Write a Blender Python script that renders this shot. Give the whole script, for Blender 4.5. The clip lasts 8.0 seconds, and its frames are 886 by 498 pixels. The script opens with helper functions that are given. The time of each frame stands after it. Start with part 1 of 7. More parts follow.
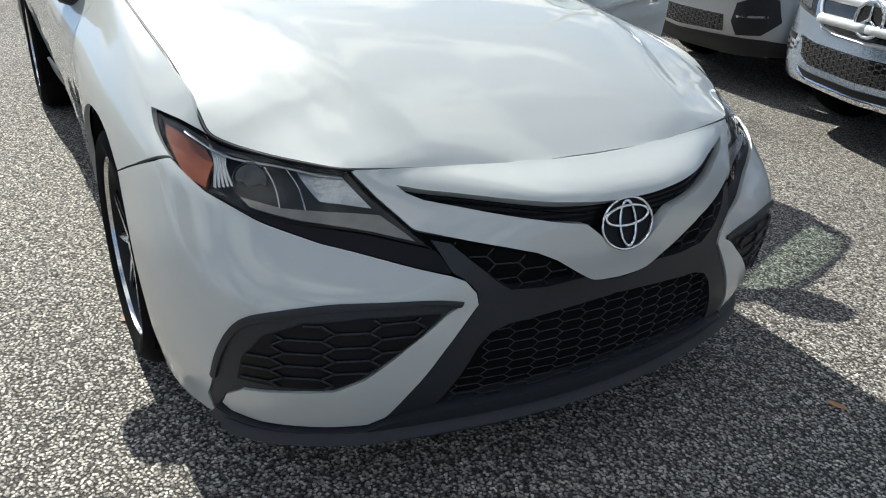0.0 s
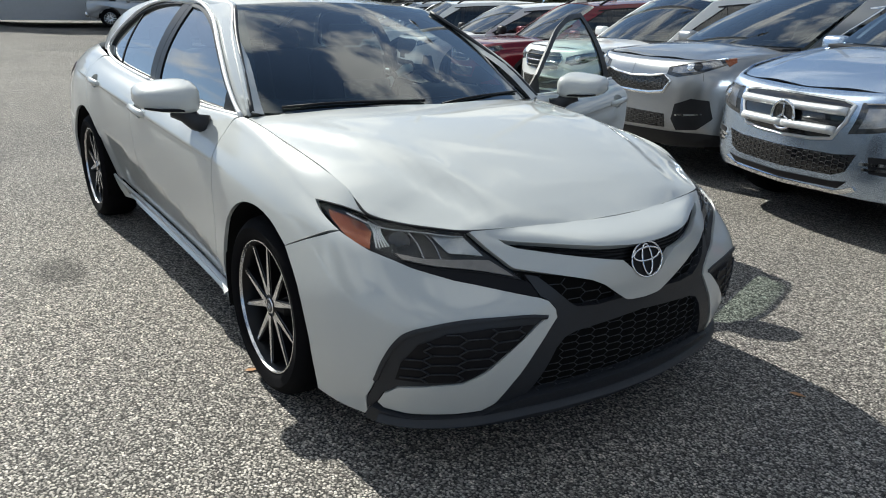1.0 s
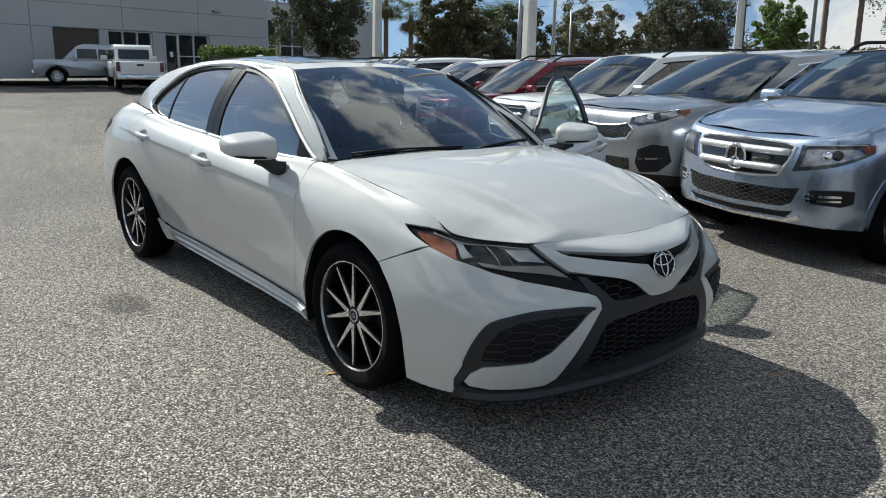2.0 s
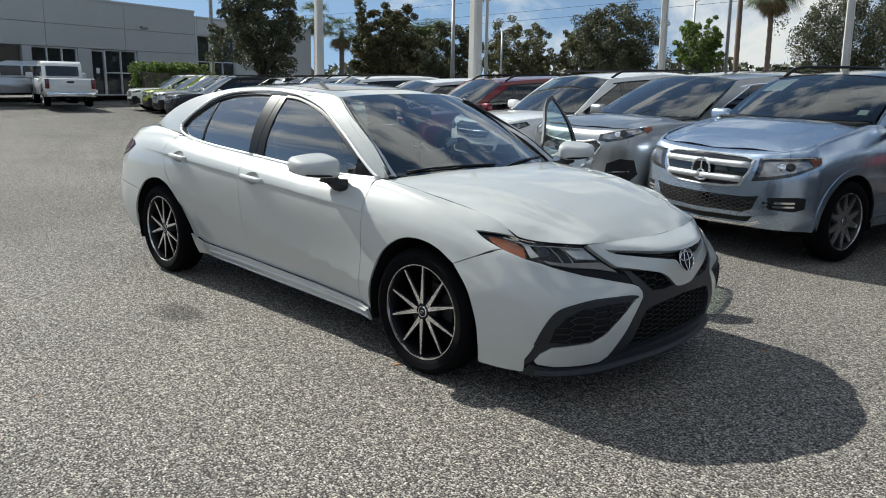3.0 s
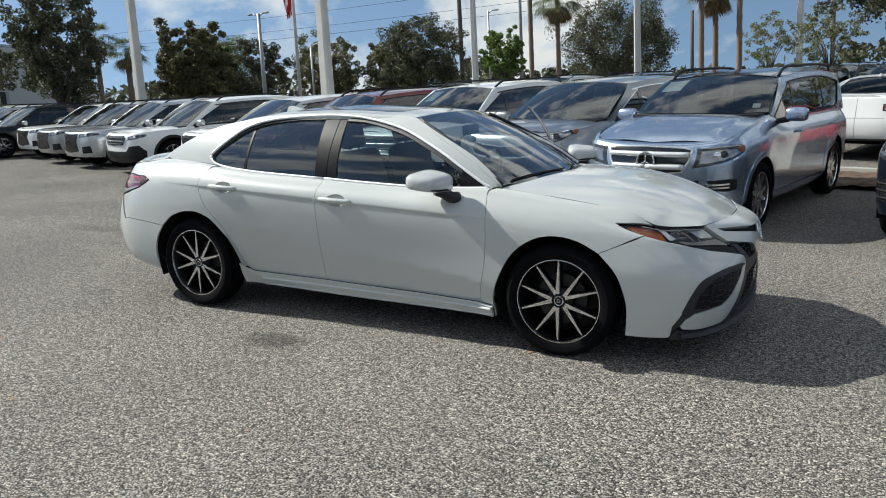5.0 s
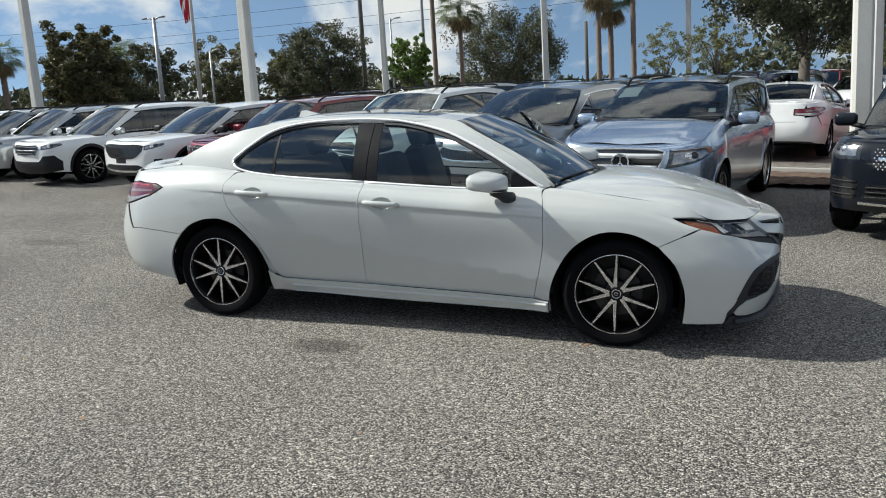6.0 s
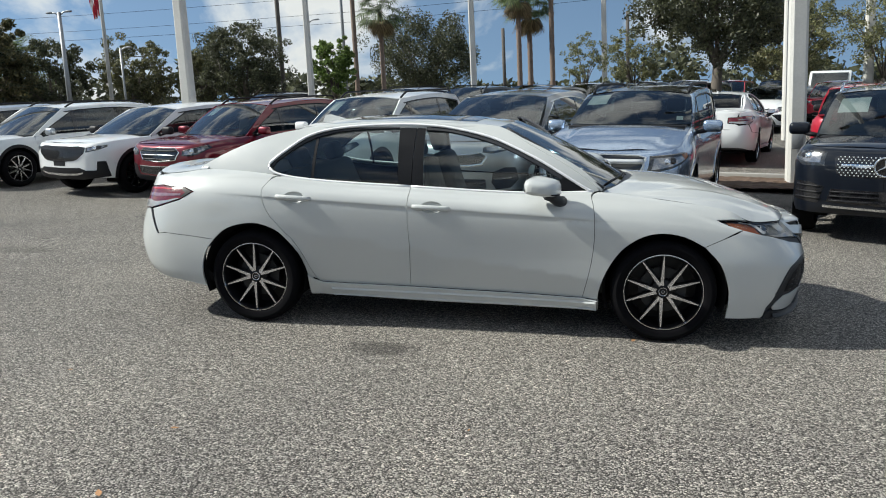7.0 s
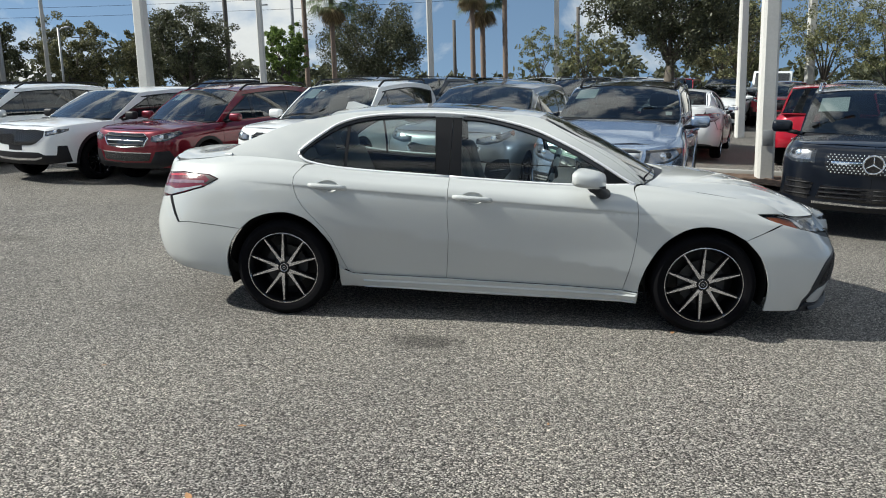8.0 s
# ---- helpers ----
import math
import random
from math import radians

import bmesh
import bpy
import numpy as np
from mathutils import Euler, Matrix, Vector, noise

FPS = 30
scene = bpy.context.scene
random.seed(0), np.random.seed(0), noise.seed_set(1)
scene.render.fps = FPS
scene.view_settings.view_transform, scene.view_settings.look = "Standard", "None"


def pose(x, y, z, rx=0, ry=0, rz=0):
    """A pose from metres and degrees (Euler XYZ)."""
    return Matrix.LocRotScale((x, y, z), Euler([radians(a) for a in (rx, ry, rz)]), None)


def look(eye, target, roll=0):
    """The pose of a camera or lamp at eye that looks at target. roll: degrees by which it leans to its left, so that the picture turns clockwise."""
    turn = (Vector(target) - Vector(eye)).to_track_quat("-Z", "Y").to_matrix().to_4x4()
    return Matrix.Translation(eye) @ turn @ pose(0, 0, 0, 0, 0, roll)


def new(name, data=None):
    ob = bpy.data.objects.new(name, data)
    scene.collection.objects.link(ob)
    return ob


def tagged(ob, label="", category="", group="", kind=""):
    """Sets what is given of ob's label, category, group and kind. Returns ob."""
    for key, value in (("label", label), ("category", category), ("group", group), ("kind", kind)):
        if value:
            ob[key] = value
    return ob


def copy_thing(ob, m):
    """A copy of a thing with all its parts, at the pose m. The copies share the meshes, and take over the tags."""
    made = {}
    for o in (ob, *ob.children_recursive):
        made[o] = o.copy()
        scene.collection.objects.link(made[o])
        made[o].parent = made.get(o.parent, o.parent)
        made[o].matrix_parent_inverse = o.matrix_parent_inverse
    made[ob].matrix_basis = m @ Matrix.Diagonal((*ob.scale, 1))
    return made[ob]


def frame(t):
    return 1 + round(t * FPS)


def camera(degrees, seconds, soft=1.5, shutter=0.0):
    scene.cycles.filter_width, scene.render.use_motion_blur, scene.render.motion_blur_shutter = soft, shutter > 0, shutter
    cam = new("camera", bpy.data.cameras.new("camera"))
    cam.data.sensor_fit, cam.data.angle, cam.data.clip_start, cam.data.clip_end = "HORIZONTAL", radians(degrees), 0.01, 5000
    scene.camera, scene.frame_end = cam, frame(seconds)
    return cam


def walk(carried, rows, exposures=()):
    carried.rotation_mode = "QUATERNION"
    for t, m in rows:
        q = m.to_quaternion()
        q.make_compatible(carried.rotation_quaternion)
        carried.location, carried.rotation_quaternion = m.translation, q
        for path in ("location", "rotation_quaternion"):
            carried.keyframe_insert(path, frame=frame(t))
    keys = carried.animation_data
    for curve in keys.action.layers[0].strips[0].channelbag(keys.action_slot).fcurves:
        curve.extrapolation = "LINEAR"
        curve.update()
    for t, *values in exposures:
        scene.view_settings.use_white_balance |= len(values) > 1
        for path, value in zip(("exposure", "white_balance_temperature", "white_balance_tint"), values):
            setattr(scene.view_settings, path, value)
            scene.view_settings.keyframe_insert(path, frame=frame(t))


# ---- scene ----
from mathutils.geometry import delaunay_2d_cdt

cam = camera(61.7, 8.0, 1.0)
PATH = [
    (0, (3.423, -1.118, 1.275), (1.901, -0.159, 0.402), 3.7),
    (0.5, (3.621, -1.482, 1.343), (2.08, -0.438, 0.611), 2.6),
    (1, (3.816, -1.853, 1.397), (2.282, -0.73, 0.777), 1.8),
    (1.5, (3.922, -2.249, 1.43), (2.413, -1.053, 0.889), 1.5),
    (2, (4.034, -2.611, 1.43), (2.562, -1.347, 0.945), 1.4),
    (2.2, (4.054, -2.755, 1.437), (2.603, -1.46, 0.971), 1.4),
    (3.3, (3.891, -3.676, 1.502), (2.594, -2.217, 1.066), 0.9),
    (3.5, (3.784, -3.812, 1.486), (2.523, -2.32, 1.059), 0.4),
    (4, (3.504, -4.162, 1.505), (2.35, -2.584, 1.083), -0.2),
    (4.5, (3.168, -4.56, 1.545), (2.133, -2.901, 1.128), -1.0),
    (4.7, (3.006, -4.675, 1.535), (2.02, -2.986, 1.118), -1.3),
    (5.8, (2.03, -5.252, 1.55), (1.336, -3.42, 1.147), -1.7),
    (6, (1.852, -5.327, 1.539), (1.21, -3.476, 1.136), -1.6),
    (6.5, (1.405, -5.511, 1.55), (0.891, -3.62, 1.15), -1.3),
    (7, (0.964, -5.694, 1.578), (0.567, -3.775, 1.179), -0.7),
    (7.5, (0.581, -5.704, 1.563), (0.28, -3.769, 1.159), 0.0),
    (8, (0.281, -5.728, 1.561), (0.049, -3.786, 1.14), 0.7),
]
walk(cam, [(t, look(eye, target, roll)) for t, eye, target, roll in PATH], [(0.0, 0.66, 6450, 4), (1.0, 0.48, 6450, 4), (2.0, 0.36, 6450, 4), (8.0, 0.38, 6450, 4)])

# ---- sky and sun ----
SUN_WAY = Vector((1.2, 0.085, -1.0)).normalized()
sun = new("sun", bpy.data.lights.new("sun", "SUN"))
sun.data.energy, sun.data.angle, sun.data.color = 5.0, radians(0.55), (1.0, 0.96, 0.90)
sun.matrix_world = look((0, 0, 30), Vector((0, 0, 30)) + SUN_WAY)

world = bpy.data.worlds.new("world")
scene.world = world
world.use_nodes = True


def sky_nodes(nt):
    nt.nodes.clear()
    n, l = nt.nodes.new, nt.links.new
    out, bg = n("ShaderNodeOutputWorld"), n("ShaderNodeBackground")
    sky = n("ShaderNodeTexSky")
    sky.sky_type, sky.sun_disc = "NISHITA", False
    sky.sun_elevation = math.asin(-SUN_WAY.z)
    sky.sun_rotation = math.atan2(-SUN_WAY.x, -SUN_WAY.y)
    sky.air_density, sky.dust_density, sky.ozone_density = 1.0, 0.15, 1.0
    co, sep = n("ShaderNodeTexCoord"), n("ShaderNodeSeparateXYZ")
    l(co.outputs["Generated"], sep.inputs[0])
    # a clear, dry horizon: the sky's colour is read somewhat higher up
    lift = n("ShaderNodeMapping")
    lift.inputs["Location"].default_value, lift.inputs["Scale"].default_value = (0, 0, 0.24), (1, 1, 0.80)
    l(co.outputs["Generated"], lift.inputs["Vector"]); l(lift.outputs[0], sky.inputs["Vector"])
    mx = n("ShaderNodeMath"); mx.operation = "MAXIMUM"; mx.inputs[1].default_value = 0.0
    l(sep.outputs["Z"], mx.inputs[0])
    # heaped clouds, a little flattened
    comb = n("ShaderNodeMapping")
    comb.inputs["Location"].default_value, comb.inputs["Scale"].default_value = (2.6, 1.1, 0.2), (3.0, 3.0, 5.4)
    l(co.outputs["Generated"], comb.inputs["Vector"])
    big = n("ShaderNodeTexNoise")
    big.inputs["Scale"].default_value, big.inputs["Detail"].default_value = 1.0, 9.0
    big.inputs["Roughness"].default_value, big.inputs["Distortion"].default_value = 0.56, 0.35
    l(comb.outputs[0], big.inputs["Vector"])
    ramp = n("ShaderNodeValToRGB")
    ramp.color_ramp.elements[0].position, ramp.color_ramp.elements[1].position = 0.485, 0.59
    l(big.outputs[0], ramp.inputs[0])
    shade = n("ShaderNodeValToRGB")
    shade.color_ramp.elements[0].position, shade.color_ramp.elements[1].position = 0.55, 0.80
    shade.color_ramp.elements[0].color = (1.0, 1.0, 1.0, 1)
    shade.color_ramp.elements[1].color = (0.62, 0.64, 0.68, 1)
    l(big.outputs[0], shade.inputs[0])
    # clouds overhead are seen thinner and brighter than those low down
    up = n("ShaderNodeMath"); up.operation = "MULTIPLY_ADD"; up.inputs[1].default_value, up.inputs[2].default_value = 3.4, 7.4
    l(mx.outputs[0], up.inputs[0])
    cloud = n("ShaderNodeVectorMath"); cloud.operation = "SCALE"
    l(shade.outputs[0], cloud.inputs[0]); l(up.outputs[0], cloud.inputs["Scale"])
    mix = n("ShaderNodeMix"); mix.data_type = "RGBA"
    l(ramp.outputs[0], mix.inputs[0]); l(sky.outputs[0], mix.inputs[6]); l(cloud.outputs[0], mix.inputs[7])
    l(mix.outputs[2], bg.inputs[0])
    bg.inputs[1].default_value = 0.086
    l(bg.outputs[0], out.inputs[0])


sky_nodes(world.node_tree)
scene.view_settings.exposure = 0.0

# ---- materials ----
def material(name):
    m = bpy.data.materials.new(name)
    m.use_nodes = True
    return m, m.node_tree, m.node_tree.nodes["Principled BSDF"]


def node(nt, kind, **values):
    nd = nt.nodes.new(kind)
    for k, v in values.items():
        nd.inputs[k.replace("_", " ")].default_value = v
    return nd


def noise_tex(nt, scale, detail=4.0, rough=0.55, where="Object"):
    co = nt.nodes.new("ShaderNodeTexCoord")
    nd = node(nt, "ShaderNodeTexNoise", Scale=scale, Detail=detail, Roughness=rough)
    nt.links.new(co.outputs[where], nd.inputs["Vector"])
    return nd


def ramp_of(nt, src, stops):
    r = nt.nodes.new("ShaderNodeValToRGB")
    els = r.color_ramp.elements
    while len(els) < len(stops):
        els.new(0.5)
    for e, (p, c) in zip(els, stops):
        e.position, e.color = p, (*c, 1)
    nt.links.new(src, r.inputs[0])
    return r


def bump_of(nt, bsdf, src, strength, distance):
    b = node(nt, "ShaderNodeBump", Strength=strength, Distance=distance)
    nt.links.new(src, b.inputs["Height"])
    nt.links.new(b.outputs[0], bsdf.inputs["Normal"])
    return b


def surface(name, color, rough=0.5, metal=0.0, vary=0.12, scale=6.0, bump=0.0, bump_scale=120.0, coat=0.0, spec=0.5):
    """A plain material with colour and gloss that vary at two scales."""
    m, nt, b = material(name)
    big, fine = noise_tex(nt, scale, 3.0), noise_tex(nt, scale * 14, 5.0)
    add = nt.nodes.new("ShaderNodeMath"); add.operation = "MULTIPLY_ADD"; add.inputs[1].default_value = 0.5
    half = nt.nodes.new("ShaderNodeMath"); half.operation = "MULTIPLY"; half.inputs[1].default_value = 0.5
    nt.links.new(big.outputs[0], half.inputs[0])
    nt.links.new(fine.outputs[0], add.inputs[0]); nt.links.new(half.outputs[0], add.inputs[2])
    lo = tuple(c * (1 - vary) for c in color)
    hi = tuple(min(1.0, c * (1 + vary)) for c in color)
    r = ramp_of(nt, add.outputs[0], [(0.3, lo), (0.7, hi)])
    nt.links.new(r.outputs[0], b.inputs["Base Color"])
    rr = ramp_of(nt, add.outputs[0], [(0.3, (max(0, rough - 0.06),) * 3), (0.7, (min(1, rough + 0.06),) * 3)])
    nt.links.new(rr.outputs[0], b.inputs["Roughness"])
    b.inputs["Metallic"].default_value = metal
    b.inputs["Coat Weight"].default_value = coat
    b.inputs["Coat Roughness"].default_value = 0.03
    b.inputs["Specular IOR Level"].default_value = spec
    if bump:
        bump_of(nt, b, noise_tex(nt, bump_scale, 3.0).outputs[0], bump, 0.002)
    return m


def car_paint(name, color, metal=0.0, flake=0.05, rough=0.38, coat_ior=1.5):
    """Clear-coated body paint with fine flake and a faint film of dust."""
    m, nt, b = material(name)
    fl = node(nt, "ShaderNodeTexVoronoi", Scale=900.0)
    co = nt.nodes.new("ShaderNodeTexCoord")
    nt.links.new(co.outputs["Object"], fl.inputs["Vector"])
    r = ramp_of(nt, fl.outputs["Color"], [(0.0, tuple(c * (1 - flake) for c in color)), (1.0, tuple(min(1, c * (1 + flake)) for c in color))])
    nt.links.new(r.outputs[0], b.inputs["Base Color"])
    b.inputs["Metallic"].default_value, b.inputs["Roughness"].default_value = metal, rough
    b.inputs["Specular IOR Level"].default_value = 0.2
    b.inputs["Coat Weight"].default_value = 1.0
    b.inputs["Coat IOR"].default_value = coat_ior
    dust = noise_tex(nt, 2.2, 6.0, 0.6)
    rr = ramp_of(nt, dust.outputs[0], [(0.4, (0.015,) * 3), (0.75, (0.07,) * 3)])
    nt.links.new(rr.outputs[0], b.inputs["Coat Roughness"])
    return m


def glass_pane(name, tint, gloss_ior=1.5, grazing=3.2):
    """Thin window glass: tinted see-through with a mirror-like surface by Fresnel."""
    m, nt, b = material(name)
    nt.nodes.remove(b)
    n, l = nt.nodes.new, nt.links.new
    tr, gl, mix, lw = n("ShaderNodeBsdfTransparent"), n("ShaderNodeBsdfGlossy"), n("ShaderNodeMixShader"), n("ShaderNodeLayerWeight")
    lw.inputs["Blend"].default_value = 0.5
    power, fr = n("ShaderNodeMath"), n("ShaderNodeMath")
    power.operation, fr.operation = "POWER", "MULTIPLY_ADD"
    straight = ((gloss_ior - 1) / (gloss_ior + 1)) ** 2
    power.inputs[1].default_value = grazing
    fr.inputs[1].default_value, fr.inputs[2].default_value = 1 - straight, straight
    l(lw.outputs["Facing"], power.inputs[0]); l(power.outputs[0], fr.inputs[0])
    tr.inputs[0].default_value = (*tint, 1)
    gl.inputs["Roughness"].default_value = 0.0
    l(fr.outputs[0], mix.inputs[0]); l(tr.outputs[0], mix.inputs[1]); l(gl.outputs[0], mix.inputs[2])
    l(mix.outputs[0], nt.nodes["Material Output"].inputs[0])
    return m


# oil drips on the asphalt: place, half widths, darkness
STAINS = ((-.35, -1.31, .27, .15, .5), (-2.6, -.9, .22, .14, .85), (1.6, -3.0, .5, .12, .75), (-5.2, 1.2, .6, .2, .7), (-6.0, -1.6, 3.4, 3.0, .84), (-.2, 3.0, 1.1, .25, .6))


def asphalt():
    """Worn asphalt: pale stone chips set in dark binder, the pits' shade put into its colour, with broad wear and
    stains.
    """
    m, nt, b = material("asphalt")
    l = nt.links.new
    co = nt.nodes.new("ShaderNodeTexCoord")
    cells = node(nt, "ShaderNodeTexVoronoi", Scale=112.0)
    # uneven chips: the cells are drawn through a fine warp
    warp = noise_tex(nt, 60.0, 3.0, 0.6)
    sc = nt.nodes.new("ShaderNodeVectorMath"); sc.operation = "MULTIPLY_ADD"
    sc.inputs[1].default_value = (0.010, 0.010, 0.010)
    l(warp.outputs["Color"], sc.inputs[0]); l(co.outputs["Object"], sc.inputs[2])
    l(sc.outputs[0], cells.inputs["Vector"])
    small = node(nt, "ShaderNodeTexVoronoi", Scale=260.0)
    l(co.outputs["Object"], small.inputs["Vector"])
    sepc = nt.nodes.new("ShaderNodeSeparateColor"); l(cells.outputs["Color"], sepc.inputs[0])
    stone = ramp_of(nt, sepc.outputs[0], [(0.0, (0.085, 0.080, 0.075)), (0.3, (0.29, 0.272, 0.252)), (0.65, (0.42, 0.398, 0.368)), (1.0, (0.68, 0.645, 0.60))])
    seps = nt.nodes.new("ShaderNodeSeparateColor"); l(small.outputs["Color"], seps.inputs[0])
    # binder between the chips, coloured darker still for the shade in the pits
    grit = ramp_of(nt, seps.outputs[1], [(0.0, (0.015, 0.015, 0.015)), (1.0, (0.11, 0.105, 0.098))])
    chip = ramp_of(nt, cells.outputs["Distance"], [(0.46, (1, 1, 1)), (0.66, (0, 0, 0))])
    mix = nt.nodes.new("ShaderNodeMix"); mix.data_type = "RGBA"
    l(chip.outputs[0], mix.inputs[0]); l(grit.outputs[0], mix.inputs[6]); l(stone.outputs[0], mix.inputs[7])
    broad = noise_tex(nt, 0.35, 7.0, 0.62)
    wear = ramp_of(nt, broad.outputs[0], [(0.3, (0.70, 0.69, 0.69)), (0.7, (1.12, 1.09, 1.04))])
    # chips lie closer in some spots than in others
    clot = noise_tex(nt, 32.0, 3.0, 0.75)
    knot = ramp_of(nt, clot.outputs[0], [(0.36, (0.50, 0.50, 0.50)), (0.5, (1.05, 1.05, 1.05)), (0.66, (1.52, 1.51, 1.48))])
    strew = nt.nodes.new("ShaderNodeMix"); strew.data_type = "RGBA"; strew.blend_type = "MULTIPLY"; strew.inputs[0].default_value = 1.0
    l(mix.outputs[2], strew.inputs[6]); l(knot.outputs[0], strew.inputs[7])
    mul = nt.nodes.new("ShaderNodeMix"); mul.data_type = "RGBA"; mul.blend_type = "MULTIPLY"; mul.inputs[0].default_value = 1.0
    l(strew.outputs[2], mul.inputs[6]); l(wear.outputs[0], mul.inputs[7])
    # old oil drips: soft-edged dark patches with broken borders
    edge_n = noise_tex(nt, 9.0, 5.0, 0.6)
    last = mul.outputs[2]
    for sx, sy, rx, ry, deep in STAINS:
        place = nt.nodes.new("ShaderNodeMapping"); place.vector_type = "TEXTURE"
        place.inputs["Location"].default_value, place.inputs["Scale"].default_value = (sx, sy, 0), (rx, ry, 1)
        l(co.outputs["Object"], place.inputs["Vector"])
        ln = nt.nodes.new("ShaderNodeVectorMath"); ln.operation = "LENGTH"; l(place.outputs[0], ln.inputs[0])
        wob = nt.nodes.new("ShaderNodeMath"); wob.operation = "ADD"; l(ln.outputs["Value"], wob.inputs[0]); l(edge_n.outputs[0], wob.inputs[1])
        spot = ramp_of(nt, wob.outputs[0], [(0.0, (deep,) * 3), (1.0, (1, 1, 1))])
        half = nt.nodes.new("ShaderNodeMapRange")
        half.inputs["From Min"].default_value, half.inputs["From Max"].default_value = 1.05, 1.6
        l(wob.outputs[0], half.inputs["Value"]); l(half.outputs[0], spot.inputs[0])
        dk = nt.nodes.new("ShaderNodeMix"); dk.data_type = "RGBA"; dk.blend_type = "MULTIPLY"; dk.inputs[0].default_value = 1.0
        l(last, dk.inputs[6]); l(spot.outputs[0], dk.inputs[7])
        last = dk.outputs[2]
    l(last, b.inputs["Base Color"])
    b.inputs["Roughness"].default_value = 0.82
    b.inputs["Specular IOR Level"].default_value = 0.35
    # stones stand at uneven heights
    high = nt.nodes.new("ShaderNodeMath"); high.operation = "MULTIPLY_ADD"; high.inputs[1].default_value = 0.8
    l(sepc.outputs[2], high.inputs[0]); l(chip.outputs[0], high.inputs[2])
    bump_of(nt, b, high.outputs[0], 1.0, 0.014)
    return m


M_PAINT = car_paint("paint_grey_white", (0.50, 0.515, 0.505), 0.0, 0.03, 0.38, 1.6)
M_TRIM = surface("bright_trim", (0.82, 0.82, 0.83), 0.5, 0.25, 0.05, 10)
M_PLINTH = surface("lamp_plinth", (0.25, 0.225, 0.205), 0.38, 0.3, 0.2, 2)
M_GLASS = glass_pane("window_glass", (0.72, 0.82, 0.81), 1.5, 1.5)
M_SHIELD = glass_pane("windshield_glass", (0.50, 0.58, 0.57), 1.75, 2.3)
M_DOORGLASS = glass_pane("green_window_glass", (0.66, 0.82, 0.73), 1.9)
M_SMOKED = glass_pane("smoked_rear_glass", (0.10, 0.11, 0.11), 1.3, 6.0)
M_DARKGLASS = glass_pane("dark_window_glass", (0.20, 0.23, 0.235), 1.9)
M_LENS = glass_pane("clear_lens", (0.92, 0.93, 0.93), 1.35, 4.2)
M_BLACK = surface("black_trim", (0.019, 0.021, 0.026), 0.48, 0, 0.2, 8, 0.25, 300, 0, 0.4)
M_LAMPDARK = surface("lamp_housing", (0.03, 0.03, 0.031), 0.35, 0, 0.3, 2, 0, 1, 0, 0.3)
M_LATTICE = surface("black_lattice", (0.006, 0.006, 0.008), 0.45, 0, 0.2, 8, 0, 1, 0, 0.18)
M_LAMPGREY = surface("lamp_bowl", (0.55, 0.56, 0.57), 0.22, 0.5, 0.2, 2)
M_FACETS = surface("lamp_facets", (0.50, 0.50, 0.49), 0.2, 0.6, 0.4, 22, 0.8, 75)
M_GLOSSBLACK = surface("gloss_black", (0.012, 0.012, 0.014), 0.12, 0, 0.2, 8, 0, 1, 0.6)
M_RUBBER = surface("tyre_rubber", (0.005, 0.005, 0.006), 0.8, 0, 0.25, 9, 0.3, 160, 0, 0.06)
M_SILVER = surface("machined_alloy", (0.72, 0.72, 0.73), 0.22, 1.0, 0.06, 10)
M_CHROME = surface("chrome", (0.83, 0.84, 0.85), 0.08, 1.0, 0.04, 8)
M_SEAT = surface("dark_upholstery", (0.035, 0.036, 0.04), 0.75, 0, 0.2, 12, 0.4, 220)
M_CABIN = surface("cabin_plastic", (0.05, 0.052, 0.055), 0.6, 0, 0.15, 10, 0.3, 260)
M_AMBER = surface("amber_reflector", (0.20, 0.05, 0.012), 0.25, 0, 0.35, 6, 0.5, 70, 0.4)
M_REDLENS = surface("red_lens", (0.12, 0.006, 0.014), 0.12, 0, 0.15, 30, 0.0, 1, 1.0)
M_TAILBAND = surface("pink_grey_lens", (0.22, 0.14, 0.17), 0.12, 0.2, 0.3, 30, 0.3, 60, 1.0)
M_REDGLOW = surface("bright_red_lens", (0.42, 0.03, 0.04), 0.12, 0, 0.15, 30, 0.0, 1, 1.0)
M_WHEELBLACK = surface("black_wheel_enamel", (0.005, 0.005, 0.006), 0.35, 0, 0.2, 8, 0, 1, 0, 0.25)
M_DISC = surface("brake_iron", (0.045, 0.045, 0.045), 0.55, 0.6, 0.2, 20)
M_UNDER = surface("underbody", (0.006, 0.006, 0.006), 0.9, 0, 0.2, 5, 0, 1, 0, 0.08)
M_ASPHALT = asphalt()
M_PAPERWHITE = surface("white_film", (0.80, 0.80, 0.79), 0.35, 0, 0.06, 14)
M_HEADLINER = surface("headliner", (0.42, 0.41, 0.39), 0.9, 0, 0.08, 12)

# ---- building helpers ----
def part(name, data, mat, parent=None, label=""):
    """Links mesh data (a mesh or a bmesh) as one object under its thing."""
    if isinstance(data, bmesh.types.BMesh):
        me = bpy.data.meshes.new(name)
        data.to_mesh(me)
        data.free()
        data = me
    data.materials.clear()
    data.materials.append(mat)
    ob = new(name, data)
    ob.parent = parent
    if label:
        ob["label"] = label
    return ob


def thing(name, at=Matrix(), label="", category="", group=""):
    ob = new(name)
    ob.empty_display_size = 0.2
    ob.matrix_world = at
    return tagged(ob, label, category, group)


def smooth(bm, angle=40):
    for f in bm.faces:
        f.smooth = True
    bmesh.ops.split_edges(bm, edges=[e for e in bm.edges if len(e.link_faces) == 2 and e.calc_face_angle(0) > radians(angle)])
    return bm


